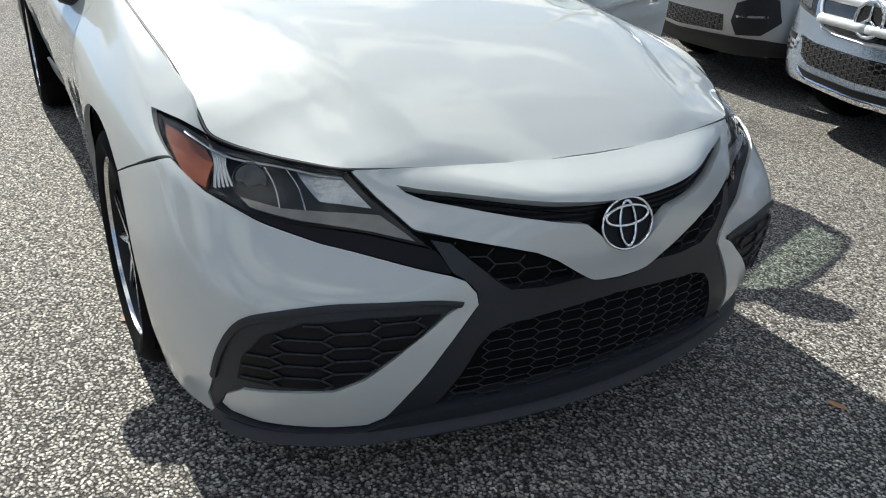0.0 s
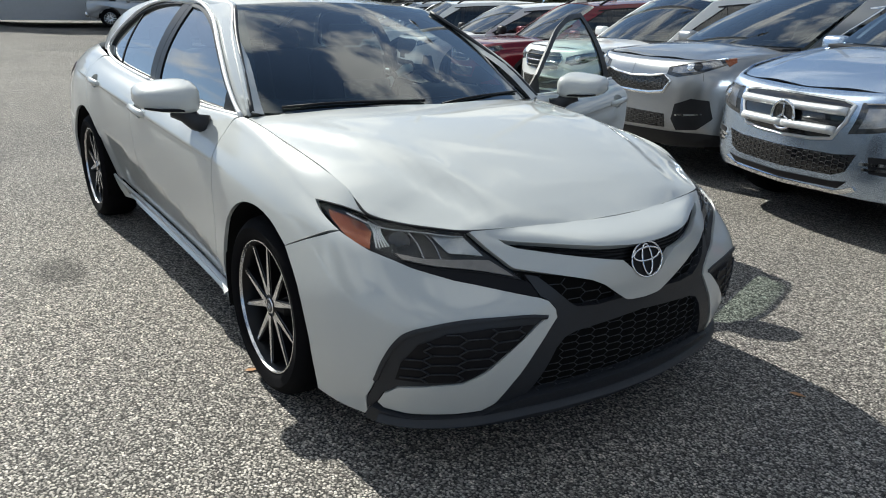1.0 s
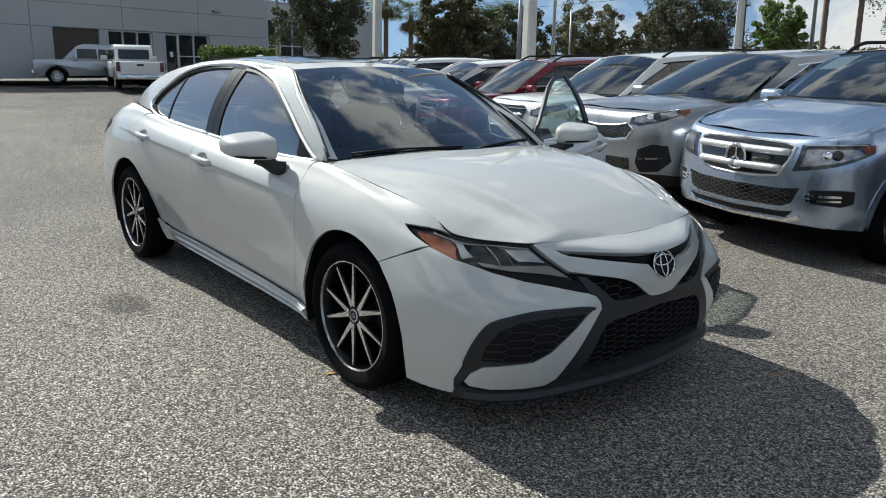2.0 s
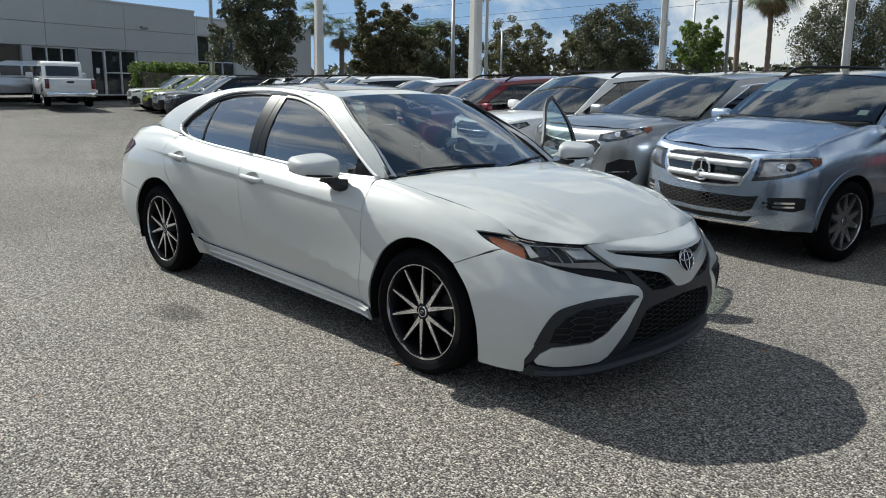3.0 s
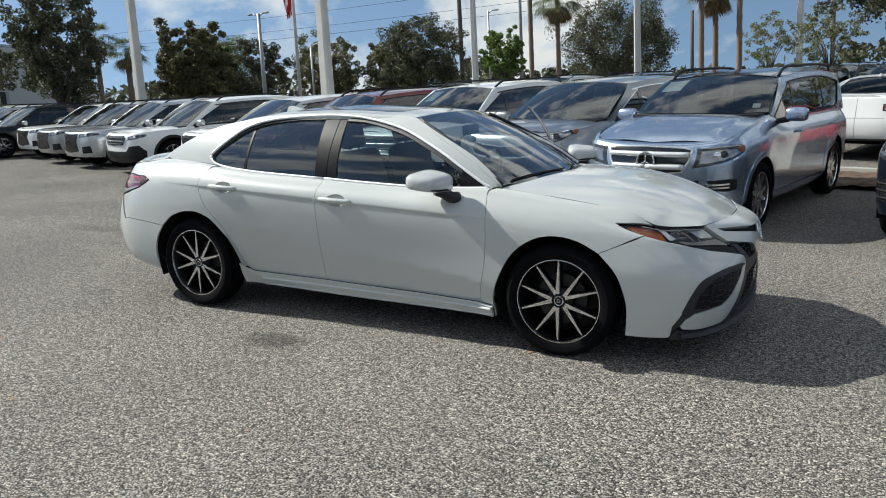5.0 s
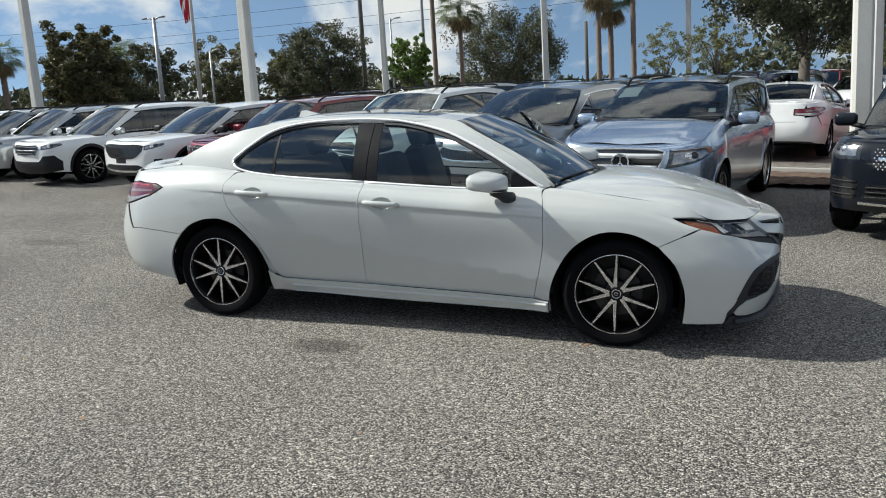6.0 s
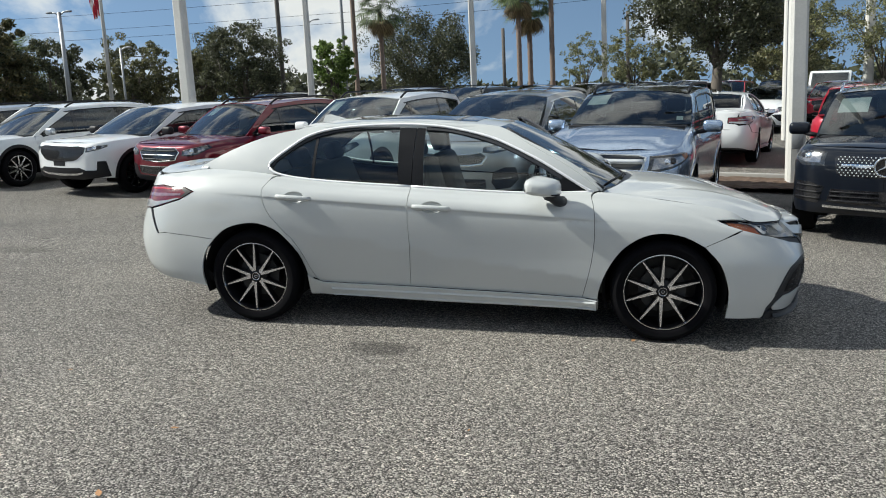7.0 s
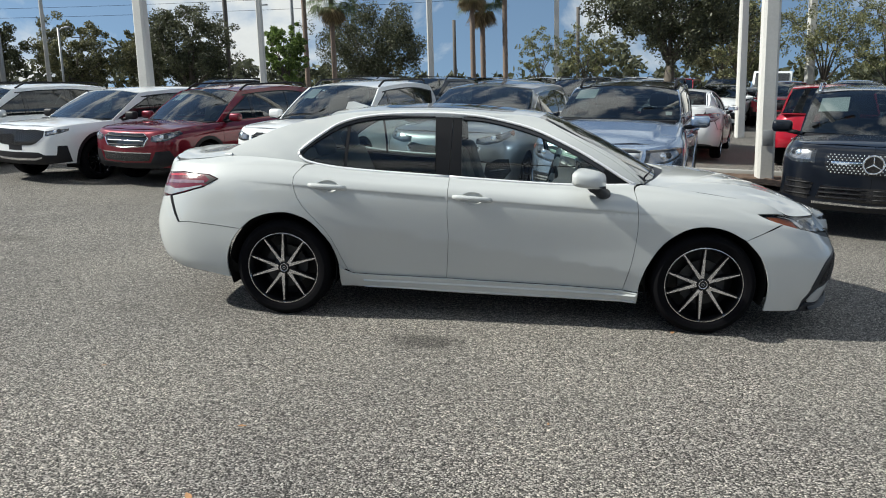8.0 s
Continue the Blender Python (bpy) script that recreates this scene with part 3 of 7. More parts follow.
def hood_z(x, y):
    a = np.minimum(np.abs(y) / HOOD_HALF(x), 1.1)
    z = HOOD_MID(x) + (HOOD_EDGE(x) - HOOD_MID(x)) * a ** 3.1
    # a soft valley from the windshield corners to the lamps, and a fold inside it
    off = (np.abs(y) - 0.44 - 0.33 * (2.15 - x)) / 0.05
    fade = np.clip((x - 1.1) / 0.4, 0, 1) * np.clip((2.2 - x) / 0.25, 0, 1)
    return z + (0.009 * np.exp(-(off + 1.3) ** 2) - 0.007 * np.exp(-(off - 0.3) ** 2)) * fade


HOOD = outward(Sheet(lambda x, y: (x, y, hood_z(x, y))), 1)
ROOF_MID = smooth_table([(-1.30, 1.375), (-1.2, 1.398), (-.9, 1.436), (-.6, 1.451), (-.3, 1.453), (0, 1.438), (.2, 1.42), (.42, 1.395)])
ROOF = outward(Sheet(lambda x, y: (x, y, ROOF_MID(x) - 0.035 * (np.abs(y) / 0.53) ** 2.4)), 1)


def screen_sheet(low_x, low_bow, low_y, low_z, top_x, top_bow, top_y, top_z, drop, bulge):
    def fn(a, b):
        bx, by, bz = low_x - low_bow * b * b, low_y * b, low_z + 0 * b
        tx, ty, tz = top_x - top_bow * b * b, top_y * b, top_z - drop * b * b
        k = bulge * 4 * a * (1 - a)
        return bx + (tx - bx) * a + k * 0.5 * np.sign(low_x), by + (ty - by) * a, bz + (tz - bz) * a + k
    return Sheet(fn)


SHIELD = outward(screen_sheet(1.20, .225, .752, .978, .37, .06, .535, 1.403, .024, .022), -1)
REARGLASS = outward(screen_sheet(-1.97, -.10, .60, 1.105, -1.15, -.03, .505, 1.400, .03, .02), 1)
DECK_Z = smooth_table([(-2.42, 1.086), (-2.36, 1.088), (-2.28, 1.086), (-2.2, 1.083), (-2.1, 1.089), (-1.95, 1.11), (-1.8, 1.13)])
DECK_HALF = table([(-2.42, .30), (-2.36, .34), (-2.34, .46), (-2.22, .62), (-2.05, .68), (-1.8, .70)])
DECK_EDGE = table([(-2.42, 1.062), (-2.35, 1.062), (-2.22, 1.052), (-2.05, 1.062), (-1.8, 1.092)])


def deck_z(x, y):
    a = np.minimum(np.abs(y) / DECK_HALF(x), 1.04)
    return DECK_Z(x) - (DECK_Z(x) - DECK_EDGE(x)) * a ** 6


DECK = outward(Sheet(lambda x, y: (x, y, deck_z(x, y))), 1)

# outlines on the flank and nose
ARCH_F = [(1.00, .19), (1.005, .32), (1.05, .46), (1.14, .605), (1.27, .697), (1.40, .722), (1.53, .70), (1.65, .64)]
ARCH_F2 = [(1.65, .64), (1.75, .53), (1.80, .40), (1.81, .30), (1.80, .175)]
ARCH_R = [(-1.03, .21), (-1.03, .36), (-1.08, .52), (-1.20, .665), (-1.32, .72), (-1.41, .73), (-1.52, .715), (-1.62, .675), (-1.70, .608)]
ARCH_R2 = [(-1.70, .608), (-1.76, .53), (-1.80, .43), (-1.81, .33), (-1.80, .25)]
DOOR_FRONT = [(.90, .27), (.93, .40), (.952, .51), (.97, .68), (.962, .85), (.945, .925)]
DOOR_SPLIT = [(-.27, .95), (-.272, .75), (-.262, .60), (-.27, .45), (-.28, .29)]
DOOR_BACK = [(-.93, .297), (-.975, .33), (-1.035, .48), (-1.11, .62), (-1.255, .77), (-1.315, .88), (-1.325, .97), (-1.29, 1.02)]


def xs_(pts):
    return [("x", a, b) for a, b in pts]


def curve2(pts, n=5):
    return [tuple(p) for p in spline(pts, n)]


def seam_u(x):
    us = np.linspace(2.5, SKIN.nu, 1200)
    return float(us[np.argmin(np.abs(SKIN.at(us, np.full(1200, SEAM))[:, 0] - x))])


def along_seam(x0, x1, n=8, v=SEAM):
    return [("uv", u, v) for u in np.linspace(seam_u(x0), seam_u(x1), n)]


def oval(x0, z0, a, b, n=20):
    return uv_of(SKIN, [("x", x0 + a * math.cos(t), z0 + b * math.sin(t)) for t in np.linspace(0, 2 * math.pi, n, endpoint=False)])


HANDLES = ((-1.085, .914), (-.105, .862))


def flank(name, spec, side, parent, mat=None, label="", lift=0.0, gap=0.0017, depth=0.014, holes=()):
    uv = inset(SKIN, uv_of(SKIN, spec), gap, STEP)
    return part(name, panel_mesh(name, SKIN, uv, STEP, side, lift, depth, holes, lines=CREASE_LINES if mat is None else ()), mat or M_PAINT, parent, label)


def cabin_panel(name, poly, side, parent, mat, label="", lift=0.0, depth=0.012, gap=0.0, holes=()):
    p = inset(CABIN, poly, gap, CSTEP) if gap else poly
    return part(name, panel_mesh(name, CABIN, p, CSTEP, side, lift, depth, holes), mat, parent, label)


def trim_bar(line, side, radius=.0092):
    """A slim round moulding along a line of the glasshouse."""
    p = [np.array(line[0], float)]
    for a in line[1:]:
        if np.hypot(*(np.array(a, float) - p[-1])) > .015:
            p.append(np.array(a, float))
    p = np.array(p)
    q = CABIN.at(p[:, 0], p[:, 1])
    return smooth(tube_bm([(float(a), float(b) * side + .011 * side, float(c) + .004) for a, b, c in q], radius, 8), 60)


NOSE_TOP = [("y", .547, .766), ("y", .45, .768), ("y", .30, .769), ("y", .15, .767), ("y", 0, .766)]
# lower edge of the painted nose wing, from the lamp to the middle
WING_LOW = fine([("y", .456, .668), ("y", .390, .656), ("y", .293, .638), ("y", .235, .624)]) + bowed([("y", .188, .602), ("y", .103, .546), ("y", .067, .531), ("y", 0, .526)], 4)
LAMP = [("x", 1.728, .801), ("x", 1.83, .800), ("x", 1.915, .789), ("y", .710, .777), ("y", .642, .772), ("y", .553, .768), ("y", .523, .723), ("y", .456, .660), ("y", .431, .636), ("y", .468, .644), ("y", .535, .657), ("y", .660, .674), ("y", .743, .690), ("y", .801, .710), ("x", 1.89, .741), ("x", 1.79, .774)]
FOG_TOP = [("y", .391, .528), ("y", .449, .538), ("y", .55, .541), ("y", .641, .539), ("y", .72, .526), ("y", .779, .504), ("y", .808, .465), ("y", .826, .40), ("y", .834, .33), ("y", .836, .25), ("x", 2.035, .185)]
FOG_LOW = [("y", .817, .245), ("y", .814, .285), ("y", .79, .320), ("y", .707, .332), ("y", .637, .340), ("y", .58, .373), ("y", .505, .442), ("y", .417, .513)]

sedan = thing("sedan", label="grey-white sedan with black nose trim and driver door open", category="car")


def side_panels(side):
    """All painted and dark panels of one flank and half the nose."""
    right = side < 0
    arch = xs_(curve2(ARCH_F, 3)[::-1])
    flank("front_fender", xs_(curve2(DOOR_FRONT, 2)) + along_seam(.985, 1.915) + [("x", 1.83, .803), ("x", 1.722, .804), ("x", 1.785, .773), ("x", 1.882, .742), ("x", 1.76, .690)] + arch + [("x", 1.00, .262)], side, sedan)
    door = flank("front_door", xs_(curve2(DOOR_FRONT, 2)) + along_seam(.955, -.27) + xs_(DOOR_SPLIT), side, sedan, label="" if right else "open driver door", holes=[oval(*HANDLES[1], .078, .040)])
    rear = flank("rear_door", xs_(DOOR_SPLIT[::-1]) + along_seam(-.27, -1.20) + xs_(curve2(DOOR_BACK, 2)[::-1]), side, sedan, holes=[oval(*HANDLES[0], .078, .040)])
    flank("side_sill", xs_([(-1.03, .212), (-.5, .20), (0, .192), (1.0, .192), (1.0, .262), (.90, .277), (.3, .287), (-.28, .297), (-.93, .303), (-.985, .325), (-1.03, .36)]), side, sedan, lift=0.024)
    for z0, z1, hw, lf in ((.262, .250, .10, .016), (.212, .205, .09, .013)):
        ln = uv_of(SKIN, [("x", x, z0 + (z1 - z0) * (x + 1) / 2) for x in np.linspace(-.86, .99, 40)])
        part("sill_ridge", strip_mesh("sill_ridge", SKIN, ln, hw, side, lf + .018, 0.0), M_PAINT, sedan)
    arch_r = xs_(curve2(ARCH_R, 3))
    flank("rear_quarter", xs_(curve2(DOOR_BACK, 2)) + along_seam(-1.24, -2.22) + [("r", .60, 1.02)] + [("x", -2.33, .954), ("x", -2.26, .962), ("x", -2.17, .974), ("x", -1.95, .967), ("x", -1.865, .940), ("x", -1.97, .883), ("x", -2.13, .834), ("x", -2.235, .806), ("x", -2.165, .632), ("x", -2.10, .640), ("x", -1.90, .627), ("x", -1.735, .612)] + arch_r[::-1] + [("x", -1.03, .30), ("x", -.99, .33)], side, sedan)
    flank("rear_bumper", xs_(curve2(ARCH_R2, 3)) + [("x", -1.99, .283), ("x", -2.20, .300), ("x", -2.33, .335), ("r", .55, .345), ("r", 0.0, .345), ("r", 0.0, .70), ("r", .45, .70), ("r", .62, .78), ("x", -2.262, .804), ("x", -2.180, .629), ("x", -2.10, .639), ("x", -1.90, .626), ("x", -1.735, .611)], side, sedan)
    flank("rear_skirt", [("x", -1.99, .272), ("x", -2.20, .282), ("r", .60, .29), ("r", 0, .29), ("r", 0, .342), ("r", .55, .342), ("x", -2.33, .332), ("x", -2.20, .297), ("x", -1.99, .280)], side, sedan, M_BLACK, lift=-0.012)
    flank("tail_lamp", [("r", .42, .935), ("r", .58, .940), ("x", -2.26, .957), ("x", -2.17, .970), ("x", -1.95, .964), ("x", -1.87, .939), ("x", -1.97, .886), ("x", -2.13, .838), ("x", -2.25, .807), ("r", .62, .810), ("r", .42, .830)], side, sedan, M_REDLENS, "red and clear tail lamp", gap=0.0025, lift=0.003)
    # nose
    bumper = xs_(curve2(ARCH_F2, 3)[::-1]) + [("x", 1.76, .689), ("x", 1.885, .7405), ("y", .801, .709), ("y", .757, .690), ("y", .729, .676), ("y", .627, .641), ("y", .52, .616), ("y", .41, .589), ("y", .382, .577), ("y", .36, .550), ("y", .354, .522),
              ("y", .373, .497), ("y", .424, .425), ("y", .490, .316), ("y", .523, .247), ("y", .557, .223), ("y", .63, .216), ("y", .751, .216), ("y", .802, .226)] + FOG_LOW + FOG_TOP + [("x", 2.02, .175), ("x", 1.92, .175)]
    flank("front_bumper", fine(bumper, 3), side, sedan)
    flank("bumper_trim", fine(FOG_TOP[:-1] + [("y", .825, .20), ("y", .818, .235)] + FOG_LOW, 3), side, sedan, M_BLACK, "satin black trim round the bumper inlet", lift=-0.004, depth=0.03)
    slot = [(.799, .348), (.793, .410), (.761, .471), (.694, .506), (.579, .517), (.434, .511), (.474, .468), (.555, .407), (.600, .368), (.643, .346), (.732, .344)]
    part("inlet_hollow", panel_mesh("inlet_hollow", SKIN, uv_of(SKIN, fine([("y", a, b) for a, b in slot])), STEP, side, -0.001, 0.0), M_LATTICE, sedan)
    part("inlet_lattice", honeycomb(SKIN, slot, .115, .032, .0028, side, .002), M_BLACK, sedan)
    part("inlet_ridge", strip_mesh("inlet_ridge", SKIN, uv_of(SKIN, bowed(FOG_TOP[:-2], 5)), .045, side, .006, .01), M_BLACK, sedan)
    # lamp: dark bowl, reflectors and clear cover
    bowl = flank("headlamp", fine(LAMP, 3), side, sedan, M_LAMPDARK, "clear headlamp with amber reflector", lift=-0.026, depth=0.0, gap=0.003)

    def piece(nm, spec, mat, lift, label=""):
        return part(nm, panel_mesh(nm, SKIN, uv_of(SKIN, fine(spec, 3)), STEP, side, lift, 0.008), mat, bowl, label)

    piece("amber_reflector", [("x", 1.785, .790), ("x", 1.87, .782), ("x", 1.925, .771), ("x", 1.965, .752), ("y", .797, .713), ("x", 1.947, .722), ("x", 1.885, .7445), ("x", 1.812, .771)], M_AMBER, -0.010, "amber side reflector")
    for k in range(5):
        q = k / 4
        line = [("x", 1.93 + .035 * q, .777 - .008 * q), ("x", 1.972 + .022 * q, .751 - .004 * q), ("y", .780 - .03 * q, .722 - .006 * (1 - q))]
        part("reflector_fin", strip_mesh("reflector_fin", SKIN, spline(uv_of(SKIN, line), 5), .020, side, -0.007, 0.008), M_LAMPGREY, bowl, "bright reflector fin")
    piece("lamp_reflector", [("y", .637, .757), ("y", .566, .755), ("y", .535, .715), ("y", .526, .703), ("y", .612, .711)], M_FACETS, -0.014, "faceted clear reflector")
    piece("lamp_plinth", [("y", .745, .711), ("y", .68, .699), ("y", .60, .694), ("y", .515, .692), ("y", .478, .664), ("y", .463, .650), ("y", .535, .663), ("y", .655, .680), ("y", .735, .697)], M_PLINTH, -0.012, "brown-grey lamp plinth")
    piece("lamp_brow", [("x", 1.92, .785), ("y", .710, .771), ("y", .642, .766), ("y", .556, .764), ("y", .562, .754), ("y", .627, .757), ("y", .697, .761), ("x", 1.945, .772)], M_LATTICE, -0.002)
    for pts in ([("y", .684, .756), ("y", .679, .728), ("y", .683, .697)], [("y", .650, .756), ("y", .640, .728), ("y", .640, .695)]):
        part("lamp_divider", strip_mesh("lamp_divider", SKIN, uv_of(SKIN, bowed(pts, 5)), .010, side, -0.006, 0.008), M_SILVER, bowl)
    part("lamp_strip", strip_mesh("lamp_strip", SKIN, spline(uv_of(SKIN, [("x", 1.86, .788), ("x", 1.93, .772), ("y", .697, .759), ("y", .627, .755), ("y", .565, .752)]), 5), .030, side, -0.005, 0.006), M_LAMPGREY, bowl)
    for yy, zz, rr in ((.724, .730, .036),):
        u, v = SKIN.find("y", yy, zz)
        q, n = SKIN.at(u, v), -SKIN.normal(u, v)
        way = Vector((n[0], n[1] * side, n[2] * .3)).normalized()
        turn = Vector((0, 1, 0)).rotation_difference(way).to_matrix().to_4x4()
        at = Matrix.Translation(Vector((q[0], q[1] * side, q[2])) - way * 0.018) @ turn
        lens = lathe([(0.001, .012), (rr * .5, .009), (rr * .8, .002), (rr, -.008)], 24)
        lens.transform(at)
        part("projector_lens", lens, M_LENS, bowl)
        back = lathe([(0.001, -.004), (rr * .35, -.004), (rr * .55, -.010), (rr * .95, -.008)], 24)
        back.transform(at)
        part("projector_bowl", back, M_GLOSSBLACK, bowl)
        ring = lathe([(rr, -.010), (rr * 1.05, -.002), (rr * 1.10, -.010)], 28)
        ring.transform(at)
        part("lamp_ring", ring, M_SILVER, bowl)
    cover = flank("lamp_cover", fine(LAMP, 3), side, bowl, M_LENS, gap=0.002, depth=0.0)
    cover.visible_shadow = False
    # glasshouse
    top = curve2([(1.03, .985), (.83, 1.135), (.57, 1.262), (.33, 1.366), (.20, 1.388), (-.05, 1.402), (-.40, 1.408), (-.75, 1.402), (-1.0, 1.386), (-1.18, 1.362), (-1.40, 1.315), (-1.65, 1.225), (-1.87, 1.12), (-1.93, 1.085)], 3)
    frame_out = top + [(-1.80, 1.085), (-1.41, 1.07), (-1.25, 1.055)]
    dlo_top = curve2([(-1.25, 1.058), (-1.31, 1.086), (-1.328, 1.118), (-1.285, 1.165), (-1.18, 1.245), (-1.065, 1.318), (-.90, 1.364), (-.67, 1.387), (-.385, 1.395), (-.20, 1.388), (-.05, 1.374), (.15, 1.336), (.33, 1.283), (.58, 1.170), (.74, 1.080), (.90, .985), (.955, .962)], 3)
    cabin_panel("side_frame", frame_out + dlo_top, side, sedan, M_PAINT, depth=0.05)
        # panes, posts and bright trim of the doors
    ftop = [(-.215, 1.362), (-.05, 1.348), (.13, 1.312), (.33, 1.248), (.58, 1.128), (.74, 1.040)]
    fpane = curve2(ftop, 3) + [(.74, .955), (.45, .950), (.1, .960), (-.19, .975)]
    glass = M_GLASS if right else M_DOORGLASS
    pane = cabin_panel("window_pane", fpane, side, door, glass, lift=-0.010, depth=0.0)
    cabin_panel("sail_trim", [(.735, 1.07), (.90, .975), (.945, .958), (.735, .952)], side, door, M_WHEELBLACK, lift=-0.004, depth=0.01)
    cabin_panel("window_post", [(-.272, 1.392), (-.215, 1.384), (-.19, .978), (-.272, .983)], side, door, M_WHEELBLACK, lift=-0.004, depth=0.02)
    cabin_panel("window_post", [(-.278, 1.392), (-.40, 1.392), (-.365, .988), (-.276, .983)], side, rear, M_WHEELBLACK, lift=-0.004, depth=0.02)
    rpane = curve2([(-.40, 1.370), (-.60, 1.368), (-.78, 1.357), (-.92, 1.335), (-.985, 1.315)], 3) + [(-.985, 1.018), (-.75, 1.0), (-.37, .985)]
    cabin_panel("window_pane", rpane, side, rear, M_GLASS, lift=-0.010, depth=0.0)
    cabin_panel("window_post", [(-.987, 1.320), (-1.006, 1.314), (-1.006, 1.02), (-.987, 1.015)], side, rear, M_LATTICE, lift=-0.006, depth=0.01)
    qpane = [(-1.01, 1.306), (-1.05, 1.292), (-1.17, 1.220), (-1.265, 1.155), (-1.30, 1.115), (-1.28, 1.086), (-1.2, 1.055), (-1.01, 1.025)]
    cabin_panel("window_pane", qpane, side, rear, M_GLASS, lift=-0.010, depth=0.0)
    part("window_seal", strip_mesh("window_seal", CABIN, curve2([(-.205, 1.371), (-.05, 1.360), (.13, 1.324), (.33, 1.264), (.58, 1.148), (.75, 1.050)], 6), .012, side, 0.004, 0.014), M_BLACK, door)
    part("window_seal", strip_mesh("window_seal", CABIN, curve2([(-.40, 1.382), (-.60, 1.379), (-.78, 1.367), (-.92, 1.345), (-1.05, 1.304), (-1.18, 1.230), (-1.28, 1.155), (-1.312, 1.115)], 6), .010, side, 0.003, 0.012), M_BLACK, rear)
    bright = spline(dlo_top[4:], 2)
    part("window_trim", trim_bar(bright, side), M_TRIM, sedan, "thin bright window surround")
    part("window_trim", trim_bar(curve2([(.955, .960), (.72, .952), (.45, .951), (.1, .964), (-.272, .983)], 5), side), M_TRIM, door, "thin bright window surround")
    part("window_trim", trim_bar(curve2([(-.277, .983), (-.75, 1.005), (-1.02, 1.024), (-1.18, 1.044), (-1.28, 1.070), (-1.325, 1.105)], 5), side), M_TRIM, rear, "thin bright window surround")
    # handles
    for (x0, z0), owner in zip(HANDLES, (rear, door)):
        u, v = SKIN.find("x", x0, z0)
        q = SKIN.at(u, v)
        bar = tube_bm([(x0 - .130, (q[1] - .004) * side, z0 + .006), (x0 - .10, (q[1] + .006) * side, z0 + .004), (x0, (q[1] + .012) * side, z0), (x0 + .09, (q[1] + .006) * side, z0 - .006), (x0 + .125, (q[1] - .005) * side, z0 - .008)], .0180, 10, None, [.7, 1, 1, 1, .7])
        part("door_handle", smooth(bar, 60), M_PAINT, owner)
        bowl_ = bmesh.new()
        rings = []
        for r, deep in ((1.01, .0), (.97, .008), (.85, .017), (.6, .022), (.02, .024)):
            uvs = oval(x0, z0, .078 * r, .040 * r)
            pts = SKIN.at(uvs[:, 0], uvs[:, 1]) - SKIN.normal(uvs[:, 0], uvs[:, 1]) * skin_sign(SKIN) * deep
            rings.append([bowl_.verts.new((p[0], p[1] * side, p[2])) for p in pts])
        for r0, r1 in zip(rings, rings[1:]):
            for k in range(20):
                bowl_.faces.new((r0[k], r0[(k + 1) % 20], r1[(k + 1) % 20], r1[k])).smooth = True
        part("handle_cup", bowl_, M_PAINT, owner)
    # mirror
    mir = bmesh.new()
    bmesh.ops.create_uvsphere(mir, u_segments=24, v_segments=14, radius=1.0)
    for w in mir.verts:
        x, y, z = w.co
        f = 1.0 if x < 0 else 1.0 - 0.25 * x * x
        k = max(abs(x) ** 4.2 + abs(y) ** 4.2 + abs(z) ** 4.2, 1e-6) ** (-1 / 4.2)
        x, y, z = x * k, y * k, z * k
        w.co = (.640 + x * .098 - .03 * y, (.965 + y * .120 * f) * side, 1.006 + z * (.060 if z > 0 else .048) * (1 - .20 * y - .10 * x) - .014 * x)
    bmesh.ops.recalc_face_normals(mir, faces=mir.faces)
    shell = part("wing_mirror", smooth(mir, 50), M_PAINT, door)
    foot = tube_bm([(.675, .935 * side, .970), (.70, .905 * side, .945), (.73, .88 * side, .915), (.755, .835 * side, .905)], .036, 10, None, [1.3, 1.05, 1.0, 1.1])
    part("mirror_foot", smooth(foot, 50), M_BLACK, shell, "black mirror foot")
    face = bmesh.new()
    bmesh.ops.create_circle(face, cap_ends=True, segments=24, radius=1.0)
    for w in face.verts:
        w.co = (.531, (.965 + w.co.x * .105) * side, 1.010 + w.co.y * .045)
    part("mirror_glass", face, M_CHROME, shell)
    trim = tube_bm([(.715, .86 * side, .966), (.742, .93 * side, .966), (.738, 1.01 * side, .970), (.70, 1.07 * side, .976)], .0065, 6, None, [.6, 1, 1, .6])
    part("mirror_trim", smooth(trim, 60), M_LATTICE, shell, "dark indicator strip")
    # inner door card
    card = [("x", .88, .33), ("x", .93, .88), ("x", -.22, .92), ("x", -.24, .33)]
    part("door_card", panel_mesh("door_card", SKIN, uv_of(SKIN, card), STEP, side, -0.07, 0.0), M_CABIN, door)
    return door


doors = {s: side_panels(s) for s in (-1, 1)}

# the driver door stands open on its hinge
HINGE = Matrix.Translation((.93, .86, 0))
doors[1].matrix_local = HINGE @ Matrix.Rotation(radians(-69), 4, "Z") @ HINGE.inverted()


def top_panel(name, skin, poly, step, mat, parent, label="", lift=0.0, depth=0.012, gap=0.0):
    p = inset(skin, poly, gap, step) if gap else poly
    return part(name, panel_mesh(name, skin, p, step, 1, lift, depth), mat, parent, label)


